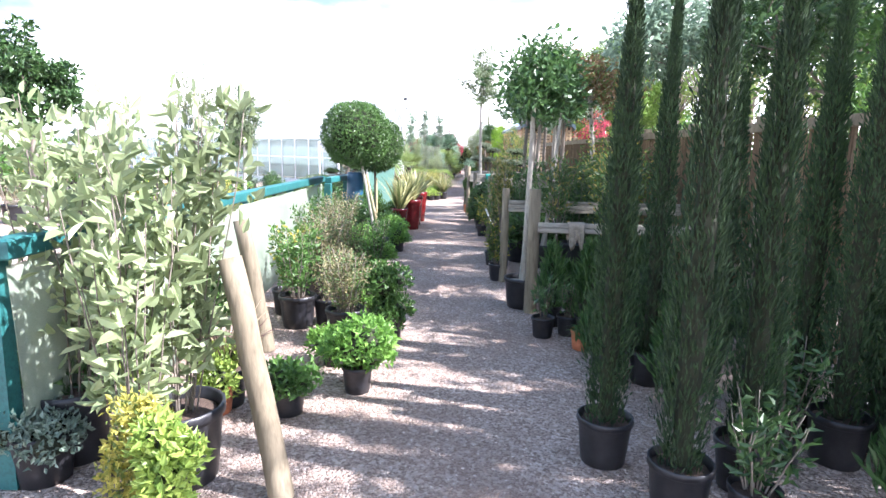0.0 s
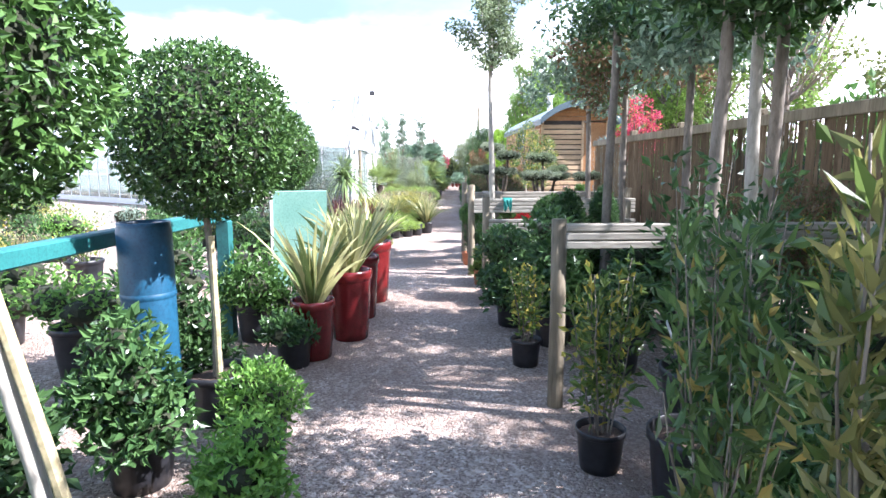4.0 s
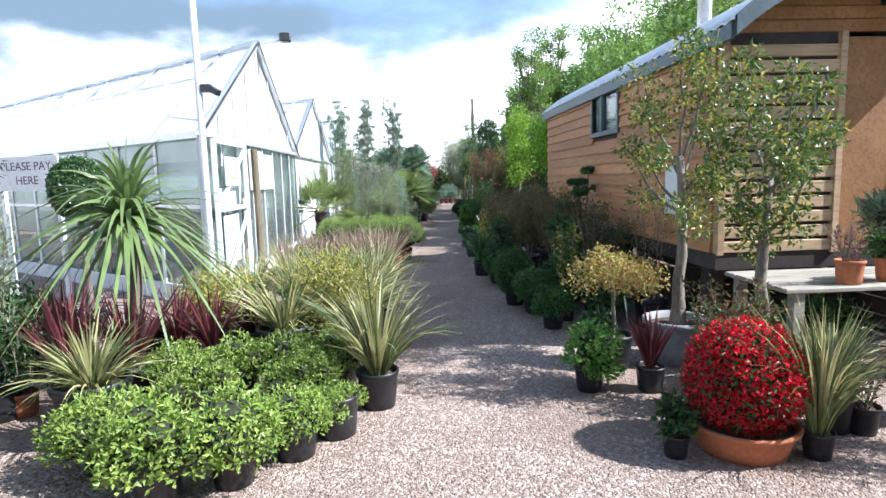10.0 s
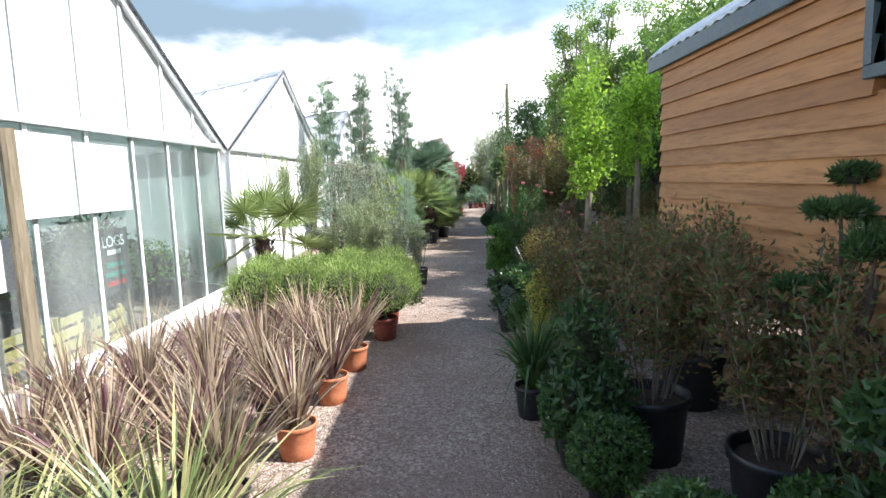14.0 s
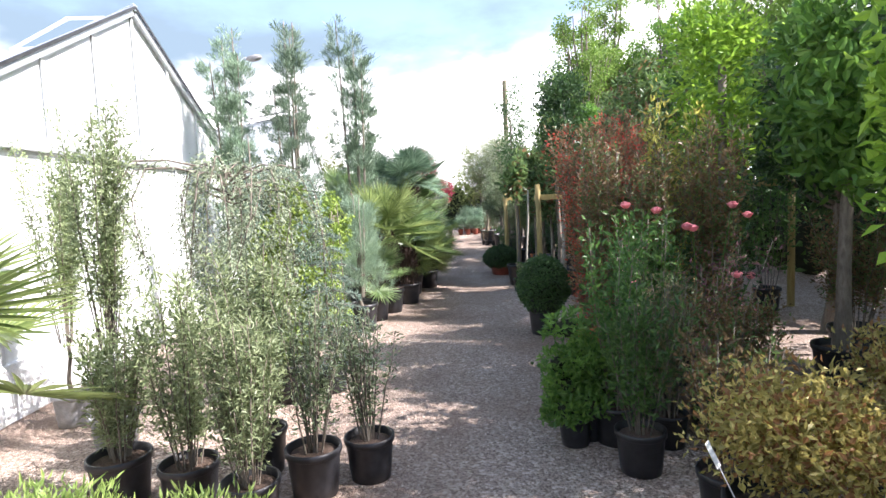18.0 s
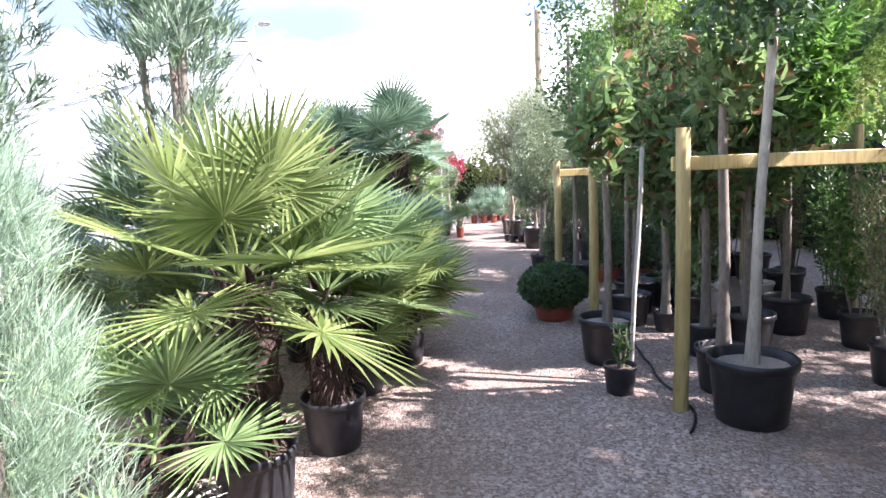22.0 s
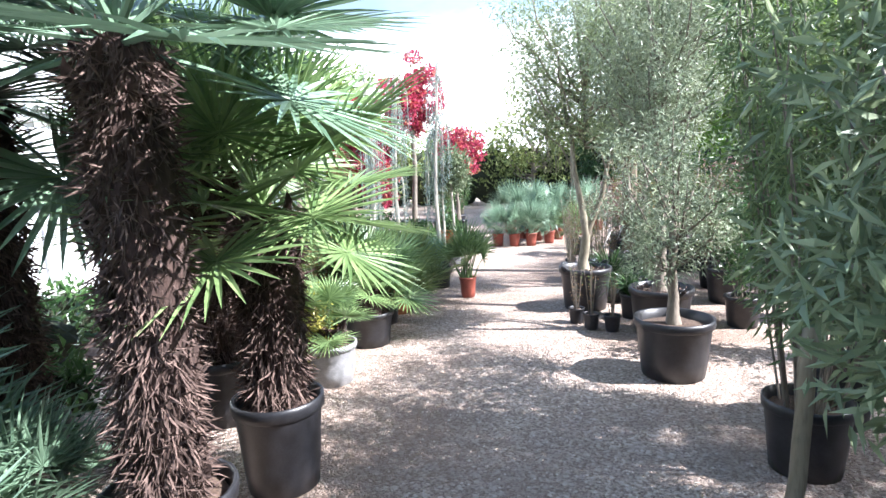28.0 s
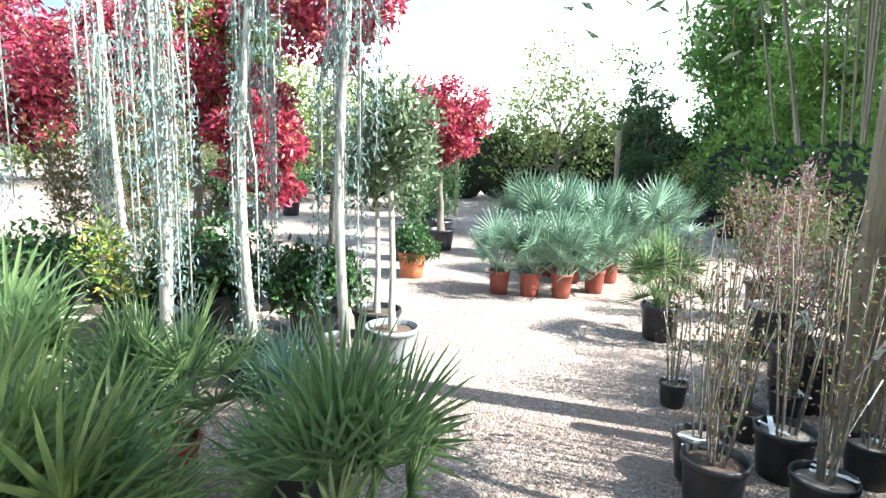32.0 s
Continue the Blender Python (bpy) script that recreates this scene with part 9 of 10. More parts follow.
# palms, left
fan_palm(0.37, 34.12, 0.80, 0.11, 0.68, fronds=16, colour='palmlight', pr=0.19, ph=0.32, seed=2)
fan_palm(0.60, 34.75, 0.62, 0.11, 0.66, fronds=18, pr=0.18, ph=0.3, seed=3, colour='palm')
fan_palm(0.90, 36.19, 0.40, 0.11, 0.55, fronds=18, pr=0.18, ph=0.3, seed=4, colour='palmlight')
fan_palm(0.20, 33.62, 0.30, 0.11, 0.50, fronds=12, pr=0.19, ph=0.32, seed=6)
fan_palm(0.02, 35.01, 0.85, 0.11, 0.72, fronds=15, colour='palmlight', pr=0.2, ph=0.34, seed=7)
fan_palm(-0.52, 35.24, 0.80, 0.11, 0.70, fronds=18, pr=0.2, ph=0.34, seed=8)
fan_palm(0.63, 35.59, 0.30, 0.11, 0.59, fronds=18, pr=0.19, ph=0.32, seed=9, colour='palmlight')
palm_clump(0.87, 36.55, 0.95, 1.10, pr=0.16, ph=0.28, seed=11, colour='palmlight', fronds=22, kind='stiff')
palm_clump(0.64, 35.95, 1.00, 1.20, pr=0.18, ph=0.3, seed=12, colour='palmlight', kind='soft', fronds=17)
palm_clump(0.81, 37.06, 0.90, 1.20, pr=0.18, ph=0.3, seed=13, colour='palmlight', kind='soft', fronds=17)
palm_clump(0.05, 36.4, 0.95, 1.2, pr=0.18, ph=0.3, seed=14, colour='palmlight', kind='soft', fronds=17)
palm_clump(0.55, 37.3, 0.9, 1.1, pr=0.18, ph=0.3, seed=15, colour='palmlight', kind='soft', fronds=17)
palm_clump(-0.7, 37.0, 1.0, 1.3, pr=0.18, ph=0.3, seed=16, colour='palmlight', kind='soft', fronds=17)
palm_clump(-0.2, 38.1, 0.9, 1.2, pr=0.18, ph=0.3, seed=17, colour='palmlight', kind='soft', fronds=17)
palm_clump(-1.2, 38.3, 1.0, 1.3, pr=0.18, ph=0.3, seed=18, colour='palmlight', kind='soft', fronds=18)
palm_clump(-1.3, 36.2, 1.1, 1.3, pr=0.18, ph=0.3, seed=19, colour='palmlight', kind='soft', fronds=18)
fan_palm(0.71, 39.25, 0.28, 0.11, 0.74, fronds=20, pr=0.2, ph=0.36, seed=21, colour='palmblue', low=-40)
fan_palm(0.62, 38.77, 0.20, 0.11, 0.59, fronds=14, pr=0.13, ph=0.24, pot='grey', seed=22, colour='palmblue')
fan_palm(0.76, 41.80, 0.98, 0.125, 0.80, fronds=24, colour='palm', pr=0.22, ph=0.46, seed=31, low=-30, label='fan palm with a shaggy brown trunk in a black pot')
fan_palm(0.60, 41.05, 1.62, 0.115, 1.0, fronds=28, colour='palmblue', pr=0.24, ph=0.42, seed=32, low=-20, label='old fan palm with a thick shaggy trunk in black pot')
fan_palm(-0.45, 41.6, 1.60, 0.17, 0.95, fronds=26, colour='palmblue', pr=0.26, ph=0.42, seed=33, low=-50, label='old fan palm with a thick shaggy trunk in black pot')
fan_palm(-1.05, 40.6, 1.3, 0.15, 0.8, fronds=22, colour='palm', pr=0.26, ph=0.42, seed=34, low=-45, label='fan palm with a shaggy trunk in a black pot')
fan_palm(0.15, 42.6, 1.5, 0.16, 0.85, fronds=22, colour='palm', pr=0.26, ph=0.42, seed=35, low=-50, label='tall fan palm with a shaggy trunk in a black pot')
plant("dark_shrub", -0.30, 40.60, 0.80, 0.90)
plant("green_shrub", 0.15, 40.35, 0.60, 0.70)
plant("dark_shrub", -0.90, 39.80, 0.90, 0.90)

# last stretch, left
palm_clump(0.12, 40.95, 0.85, 1.0, pr=0.16, ph=0.28, seed=61, fronds=24, colour='palmblue')
plant("dark_shrub", 0.22, 40.45, 0.55, 0.60)
palm_clump(-0.35, 40.7, 1.2, 1.2, pr=0.18, ph=0.30, seed=62, fronds=26, colour='palmblue', kind='soft')
fan_palm(0.69, 43.17, 0.18, 0.11, 0.41, fronds=10, pr=0.19, ph=0.3, pot='grey', seed=41, colour='palm', label='small fan palm in a pale grey tub')
fan_palm(0.82, 44.07, 0.25, 0.11, 0.55, fronds=16, pr=0.22, ph=0.3, seed=42, colour='palm')
palm_clump(0.98, 45.14, 0.85, 0.80, pr=0.12, ph=0.22, pot='terracotta', seed=43, fronds=22)
plant("rust_shrub", 0.35, 44.20, 0.90, 0.80)
plant("yellow_shrub", 0.50, 43.20, 0.80, 0.60)
palm_clump(1.70, 45.8, 0.95, 0.62, pr=0.10, ph=0.24, pot='brown', seed=44, fronds=18, low=52, kind='blade', label='slim upright dwarf palm in a red-brown pot')
palm_clump(1.35, 46.4, 0.75, 0.6, pr=0.15, ph=0.26, seed=45, fronds=16, colour='palmblue')
palm_clump(0.93, 45.46, 0.95, 1.20, pr=0.13, ph=0.24, pot='terracotta', seed=46, fronds=30, colour='palmlight')
palm_clump(0.74, 44.30, 1.00, 1.30, pr=0.2, ph=0.32, seed=47, fronds=32)
palm_clump(0.86, 44.74, 0.95, 1.20, pr=0.16, ph=0.28, seed=48, fronds=28, colour='palmlight')
palm_clump(1.01, 45.41, 0.85, 1.00, pr=0.12, ph=0.24, pot='terracotta', seed=49, fronds=26)
palm_clump(0.89, 45.26, 0.90, 1.10, pr=0.12, ph=0.24, pot='terracotta', seed=50, fronds=26, colour='palmlight')
palm_clump(0.2, 46.3, 0.95, 1.2, pr=0.16, ph=0.28, pot='brown', seed=51, fronds=28)
palm_clump(-0.4, 45.6, 1.0, 1.3, pr=0.16, ph=0.28, seed=52, fronds=28, colour='palmlight')
palm_clump(-0.5, 46.8, 0.95, 1.2, pr=0.16, ph=0.28, seed=53, fronds=26)
palm_clump(0.85, 46.3, 0.85, 1.0, pr=0.15, ph=0.26, pot='brown', seed=54, fronds=26)
special('curtain', 1.33, 47.40, 3.20, 0.41, 'blue', 'weeping_cedar', 'tall weeping blue-grey cedar with hanging curtains', 'conifer', pr=0.2, ph=0.32, leaf=0.036, bark=BARK_PALE)
special('curtain', 0.75, 47.50, 2.90, 0.41, 'blue', 'weeping_cedar', 'tall weeping blue-grey cedar with hanging curtains', 'conifer', pr=0.2, ph=0.32, leaf=0.036, bark=BARK_PALE)
special('curtain', 0.38, 47.20, 3.10, 0.37, 'blue', 'weeping_cedar', 'tall weeping blue-grey cedar with hanging curtains', 'conifer', pr=0.2, ph=0.32, leaf=0.036, bark=BARK_PALE)
special('curtain', -0.95, 47.40, 2.60, 0.74, 'blue', 'weeping_cedar', 'tall weeping blue-grey cedar with hanging curtains', 'conifer', pr=0.2, ph=0.32, leaf=0.036, bark=BARK_PALE)
special('curtain', -1.50, 47.80, 2.50, 0.57, 'blue', 'weeping_cedar', 'tall weeping blue-grey cedar with hanging curtains', 'conifer', pr=0.2, ph=0.32, leaf=0.036, bark=BARK_PALE)
special('curtain', -0.50, 48.30, 3.00, 0.41, 'blue', 'weeping_cedar', 'tall weeping blue-grey cedar with hanging curtains', 'conifer', pr=0.2, ph=0.32, leaf=0.036, bark=BARK_PALE)
special('open', -1.20, 49.10, 2.85, 1.30, 'red', 'red_maple', 'maple with deep crimson leaves in a black pot', 'tree', pr=0.2, ph=0.3, leaf=0.075, trunk=0.9, limbs=14, dense=1.2, most=120)
special('open', -0.60, 49.60, 2.90, 1.20, 'red', 'red_maple', 'maple with deep crimson leaves in a black pot', 'tree', pr=0.2, ph=0.3, leaf=0.075, trunk=0.9, limbs=14, dense=1.2, most=120)
special('open', 0.20, 49.10, 2.00, 0.70, 'red', 'red_maple', 'maple with deep crimson leaves in a black pot', 'tree', pr=0.2, ph=0.3, leaf=0.075, trunk=0.5, limbs=14, dense=1.2, most=120)
special('open', 0.80, 49.20, 3.30, 1.00, 'red', 'red_maple', 'maple with deep crimson leaves in a black pot', 'tree', pr=0.2, ph=0.3, leaf=0.075, trunk=1.7, limbs=14, dense=1.2, most=120)
special('open', -2.10, 48.90, 2.60, 1.20, 'red', 'red_maple', 'maple with deep crimson leaves in a black pot', 'tree', pr=0.2, ph=0.3, leaf=0.075, trunk=0.9, limbs=14, dense=1.2, most=120)
special('open', 1.55, 52.50, 2.40, 1.10, 'red', 'red_maple', 'maple with deep crimson leaves in a black pot', 'tree', pr=0.2, ph=0.3, leaf=0.075, trunk=0.8, limbs=14, dense=1.2, most=120)
special('open', -0.35, 49.9, 3.3, 1.1, 'lime', 'green_maple', 'maple with fresh lime-green leaves in a black pot', 'tree', pr=0.2, ph=0.3, leaf=0.07, trunk=1.3, limbs=14, dense=1.2, most=120)
plant("rust_shrub", -0.45, 48.60, 1.90, 1.00)
plant("dark_shrub", 0.20, 48.20, 1.00, 0.90)
plant("dark_shrub", 0.90, 48.30, 0.90, 0.80)
plant("mixed_upright", -0.10, 47.80, 0.90, 0.80)
plant("dark_shrub", -1.20, 48.40, 1.00, 1.00)
plant("rust_shrub", -1.80, 49.60, 1.60, 1.10)
standard_tree(1.52, 47.9, 1.95, 0.62, 0.85, colour='olive', shape='dome', leaf=0.055, pr=0.18, ph=0.26, stem_r=0.022, bark=BARK_PALE, label='round-headed olive on two pale stems in a grey pot', pot='grey')
standard_tree(1.35, 48.3, 1.85, 0.6, 0.8, colour='olive', shape='dome', leaf=0.055, pr=0.18, ph=0.26, stem_r=0.02, bark=BARK_PALE, label='round-headed olive on a pale stem in a black pot')
plant("dark_shrub", 1.35, 50.60, 0.70, 0.60, pot='terracotta')
plant("dark_upright", 1.50, 53.00, 1.30, 0.80)
plant("dark_upright", 1.20, 51.60, 1.50, 0.80)

# last stretch, right
plant('bamboo', 3.30, 41.85, 2.8, 1.35, pr=0.2, ph=0.36)
plant('bamboo', 3.72, 41.20, 3.0, 1.30, pr=0.22, ph=0.36)
plant('bamboo', 3.75, 42.35, 2.7, 1.20, pr=0.2, ph=0.36)
log_post(3.02, 41.46, 0.8, 0.035, POST, 'leaning yellowish timber stake among the bamboo', (0.12, 0.1))
special('open', 3.13, 43.15, 1.85, 1.08, 'silver', 'olive_tree', 'low spreading olive in a wide black pot', 'tree', pr=0.27, ph=0.42, leaf=0.042, trunk=0.22, limbs=18, dense=0.36, wide=0.26)
old_tree(2.92, 45.12, 3.6, 1.9, 0.27, 0.44, 'willow', 'old two-stemmed olive with a pale trunk in black tub')
old_tree(3.37, 44.14, 3.3, 1.5, 0.27, 0.42, 'silver', 'old olive with a dark forked trunk in black tub', 70, BARK)
old_tree(3.75, 46.00, 3.5, 1.6, 0.28, 0.42, 'willow', 'old olive with a loose light head in black tub', 130, BARK)
plant('twiggy', 2.81, 44.33, 0.62, 0.16, pr=0.075, ph=0.15)
plant('twiggy', 2.98, 44.25, 0.58, 0.16, pr=0.075, ph=0.15)
plant('twiggy', 2.72, 44.55, 0.6, 0.16, pr=0.075, ph=0.15)
log_post(4.05, 46.74, 1.5, 0.055, POST_GREEN, 'mossy yellow-green leaning timber post', (0.08, 0.0))
plant("liriope", 3.24, 45.38, 0.66, 0.55)
plant("liriope", 3.76, 45.38, 0.49, 0.52)
plant("liriope", 3.30, 44.70, 0.60, 0.50)
plant("twiggy", 3.02, 46.46, 1.02, 0.35, pr=0.13)
plant("twiggy", 3.43, 47.09, 0.66, 0.23, pr=0.09)
plant("twiggy", 3.05, 46.68, 1.28, 0.44, mulch=CHIPS, tag=True, pr=0.12)
plant("twiggy", 3.19, 47.45, 1.03, 0.34, mulch=CHIPS, tag=True, pr=0.08)
plant("twiggy", 3.49, 47.47, 1.09, 0.34, mulch=CHIPS, tag=True, pr=0.08)
plant("twiggy", 3.44, 46.75, 1.28, 0.40, mulch=CHIPS, tag=True, pr=0.13)
plant("twiggy", 3.40, 46.39, 1.12, 0.30, mulch=CHIPS, tag=True, pr=0.12)
plant("twiggy", 3.80, 46.73, 1.25, 0.35, mulch=CHIPS, tag=True, pr=0.11)
plant("twiggy", 3.76, 47.35, 1.06, 0.32, mulch=CHIPS, tag=True, pr=0.09)
for x, y, h, kind in ((4.15, 44.3, 1.3, "dark_upright"), (4.55, 45.9, 1.5, "heather"), (4.9, 46.9, 1.6, "dark_upright"), (5.3, 45.2, 1.8, "heather"), (4.5, 43.3, 1.5, "dark_upright"), (5.4, 47.6, 1.8, "green_upright"), (4.35, 47.7, 1.2, "heather")):
    plant(kind, x, y, h, 0.85, pr=0.16)
plant("red_twiggy", 4.00, 46.20, 1.25, 0.80)
plant("red_twiggy", 4.40, 45.20, 1.50, 0.90)
plant("red_twiggy", 3.95, 47.55, 1.10, 0.80)
plant("red_twiggy", 4.60, 47.00, 1.50, 0.90)
plant("red_twiggy", 4.90, 44.40, 1.50, 0.90)
plant("red_twiggy", 4.20, 48.40, 1.50, 0.90)
palm_clump(2.30, 49.98, 0.85, 0.75, pr=0.11, ph=0.24, pot='brown', seed=883, fronds=18, colour='palmblue')
palm_clump(2.60, 49.93, 0.85, 0.75, pr=0.11, ph=0.24, pot='brown', seed=936, fronds=18, colour='palmblue')
palm_clump(2.91, 49.91, 0.85, 0.75, pr=0.11, ph=0.24, pot='brown', seed=992, fronds=18, colour='palmblue')
palm_clump(3.28, 50.17, 0.85, 0.75, pr=0.11, ph=0.24, pot='brown', seed=1050, fronds=18, colour='palmblue')
palm_clump(3.11, 50.61, 0.85, 0.75, pr=0.11, ph=0.24, pot='brown', seed=1008, fronds=18, colour='palmblue')
palm_clump(3.54, 50.69, 0.85, 0.75, pr=0.11, ph=0.24, pot='brown', seed=1075, fronds=18, colour='palmblue')
palm_clump(2.90, 51.00, 1.15, 1.0, pr=0.14, ph=0.26, pot='brown', seed=80, fronds=18, colour='palmblue')
palm_clump(3.50, 51.20, 1.15, 1.0, pr=0.14, ph=0.26, pot='brown', seed=86, fronds=18, colour='palmblue')
palm_clump(4.10, 51.30, 1.15, 1.0, pr=0.14, ph=0.26, pot='brown', seed=92, fronds=18, colour='palmblue')
palm_clump(3.20, 52.00, 1.15, 1.0, pr=0.14, ph=0.26, pot='brown', seed=84, fronds=18, colour='palmblue')
palm_clump(3.90, 52.20, 1.15, 1.0, pr=0.14, ph=0.26, pot='brown', seed=91, fronds=18, colour='palmblue')
palm_clump(2.70, 52.20, 1.15, 1.0, pr=0.14, ph=0.26, pot='brown', seed=79, fronds=18, colour='palmblue')
palm_clump(4.60, 52.00, 1.15, 1.0, pr=0.14, ph=0.26, pot='brown', seed=98, fronds=18, colour='palmblue')
palm_clump(3.40, 53.00, 1.15, 1.0, pr=0.14, ph=0.26, pot='brown', seed=87, fronds=18, colour='palmblue')
plant("rust_shrub", 4.60, 49.30, 1.20, 1.00)
palm_clump(3.49, 48.69, 0.85, 0.80, pr=0.15, ph=0.28, seed=77, fronds=18)
log_post(1.60, 57.0, 1.9, 0.05, POST, 'slim pale timber post at the end of the walk')
log_post(4.8, 56.0, 1.9, 0.05, POST, 'slim pale timber post')
standard_tree(1.2, 55.0, 2.2, 0.9, 1.5, colour='olive', shape='dome', leaf=0.06, pr=0.2, ph=0.3, label='round-headed olive in a black pot')

# trees beyond
hedge(6.4, 17.5, 7.4, 38.0, 2.3, 1.3, 'green', 'tall green hedge behind the cabin')
far_tree(5.3, 28.4, 5.0, 2.1, 'birch', bare=0.22, label='leafy green tree behind the bright standards', leaf=0.10, dense=1.0, most=90)
far_tree(5.8, 30.4, 5.2, 2.3, 'fresh', bare=0.22, label='leafy green tree behind the bright standards', leaf=0.10, dense=1.0, most=90)
far_tree(5.0, 31.8, 3.4, 1.5, 'dark', bare=0.22, label='leafy green tree behind the bright standards', leaf=0.10, dense=1.0, most=90)
far_tree(6.2, 27.0, 4.8, 2.0, 'birch', bare=0.22, label='leafy green tree behind the bright standards', leaf=0.10, dense=1.0, most=90)
plant("rust_shrub", 4.40, 28.00, 1.10, 0.90)
plant("gold_shrub", 4.60, 29.40, 1.00, 0.90)
plant("rust_shrub", 4.30, 30.60, 1.30, 0.90)
plant("green_shrub", 4.90, 27.20, 1.00, 0.90)
far_tree(14.2, 0.5, 7.1, 3.5, 'wood_far', label='tall olive-green tree beyond the yard', leaf=0.20)
far_tree(14.6, 4.8, 5.6, 3.1, 'birch', label='tall light green birch beyond the yard', leaf=0.20)
far_tree(15.3, 8.3, 7.3, 2.7, 'birch', label='tall light green birch beyond the yard', leaf=0.20)
far_tree(13.6, 11.5, 6.6, 3.2, 'wood_far', label='tall olive-green tree beyond the yard', leaf=0.20)
far_tree(12.0, 15.4, 6.1, 3.5, 'birch', label='tall light green birch beyond the yard', leaf=0.20)
far_tree(14.7, 19.3, 7.1, 2.7, 'birch', label='tall light green birch beyond the yard', leaf=0.20)
far_tree(14.2, 23.3, 5.5, 3.5, 'wood_far', label='tall olive-green tree beyond the yard', leaf=0.20)
far_tree(12.7, 27.4, 7.5, 3.5, 'birch', label='tall light green birch beyond the yard', leaf=0.20)
far_tree(13.0, 32.9, 6.6, 3.3, 'birch', label='tall light green birch beyond the yard', leaf=0.20)
far_tree(12.7, 36.9, 6.9, 3.6, 'wood_far', label='tall olive-green tree beyond the yard', leaf=0.20)
far_tree(15.1, 39.6, 6.2, 2.8, 'birch', label='tall light green birch beyond the yard', leaf=0.20)
far_tree(12.5, 43.1, 6.1, 3.2, 'birch', label='tall light green birch beyond the yard', leaf=0.20)
far_tree(12.0, 48.4, 6.2, 2.9, 'wood_far', label='tall olive-green tree beyond the yard', leaf=0.20)
far_tree(14.9, 52.0, 6.1, 3.1, 'birch', label='tall light green birch beyond the yard', leaf=0.20)
far_tree(14.5, 55.1, 7.5, 2.6, 'birch', label='tall light green birch beyond the yard', leaf=0.20)
far_tree(14.6, 60.7, 5.5, 3.4, 'wood_far', label='tall olive-green tree beyond the yard', leaf=0.20)
far_tree(9.0, 32.5, 8.0, 3.0, 'birch', label='tall fresh green tree beyond the cabin', leaf=0.14, dense=1.4, most=110, limbs=26)
far_tree(10.5, 36.0, 8.5, 3.4, 'birch', label='tall fresh green tree beyond the cabin', leaf=0.14, dense=1.4, most=110, limbs=26)
far_tree(9.2, 40.0, 7.0, 3.0, 'birch', label='tall fresh green tree beyond the cabin', leaf=0.14, dense=1.4, most=110, limbs=26)
far_tree(10.2, 46.0, 6.0, 3.0, 'birch', label='tall fresh green tree beyond the cabin', leaf=0.14, dense=1.4, most=110, limbs=26)
far_tree(10.6, 52.0, 5.0, 2.6, 'wood_far', label='tall fresh green tree beyond the cabin', leaf=0.13, dense=1.0, most=75, limbs=24)
far_tree(9.5, 57.0, 4.6, 2.8, 'birch', label='tall fresh green tree beyond the cabin', leaf=0.14, dense=1.4, most=110, limbs=26)
far_tree(11.6, 38.5, 9.0, 3.8, 'birch', label='tall fresh green tree beyond the cabin', leaf=0.16, dense=1.4, most=110, limbs=26)
far_tree(12.8, 45.0, 9.5, 4.0, 'birch', label='tall fresh green tree beyond the cabin', leaf=0.16, dense=1.4, most=110, limbs=26)
far_tree(9.2, 28.0, 7.0, 2.8, 'birch', label='tall fresh green tree beyond the cabin', leaf=0.14, dense=1.4, most=110, limbs=26)
for bx, by, bh in ((12.5, 31.0, 9.5), (14.6, 28.5, 10.0), (16.5, 31.5, 9.0), (13.4, 35.5, 10.5), (18.0, 27.0, 9.5), (11.0, 24.0, 8.0), (14.5, 20.5, 8.5)):
    far_tree(bx, by, bh, 3.0, 'rust', bare=0.3, label='almost bare tree with fine twigs', leaf=0.06, dense=0.12, limbs=26)
for bx, by, bh, bw, tint in ((8.5, 53.5, 10.5, 3.0, 'birch'), (10.6, 56.0, 11.5, 3.4, 'birch'), (12.8, 53.8, 11.0, 3.4, 'fresh'), (15.2, 56.5, 11.5, 3.6, 'birch'), (17.6, 54.0, 11.0, 3.6, 'birch'), (9.2, 61.0, 8.5, 3.4, 'fresh'), (13.4, 60.5, 9.5, 3.6, 'birch')):
    far_tree(bx, by, bh, bw, tint, bare=0.06, label='tall fresh green poplar beyond the yard', leaf=0.165, dense=2.2, most=150, limbs=34)
far_tree(6.0, 58.5, 3.5, 1.3, 'dark', bare=0.05, label='dark blue-green conifer at the end of the yard', leaf=0.10, dense=1.2, most=80)
far_tree(5.75, 22.0, 3.25, 1.15, 'red', bare=0.35, label='crimson-leaved tree beyond the cabin', leaf=0.075, dense=0.8, most=70)
far_tree(-14.2, 64.5, 3.2, 3.6, 'wood_far', bare=0.08, label='broad olive-green tree at the end of the yard', leaf=0.16, dense=1.1)
far_tree(-10.9, 66.1, 3.4, 3.8, 'birch', bare=0.08, label='broad olive-green tree at the end of the yard', leaf=0.16, dense=1.1)
far_tree(-8.2, 61.9, 3.9, 4.4, 'wood_far', bare=0.08, label='broad olive-green tree at the end of the yard', leaf=0.16, dense=1.1)
far_tree(-4.9, 63.9, 3.7, 3.9, 'birch', bare=0.08, label='broad olive-green tree at the end of the yard', leaf=0.16, dense=1.1)
far_tree(-1.5, 59.1, 3.7, 4.2, 'wood_far', bare=0.08, label='broad olive-green tree at the end of the yard', leaf=0.16, dense=1.1)
far_tree(0.8, 63.5, 3.0, 4.1, 'birch', bare=0.08, label='broad olive-green tree at the end of the yard', leaf=0.16, dense=1.1)
far_tree(4.2, 60.4, 4.3, 4.2, 'wood_far', bare=0.08, label='broad olive-green tree at the end of the yard', leaf=0.16, dense=1.1)
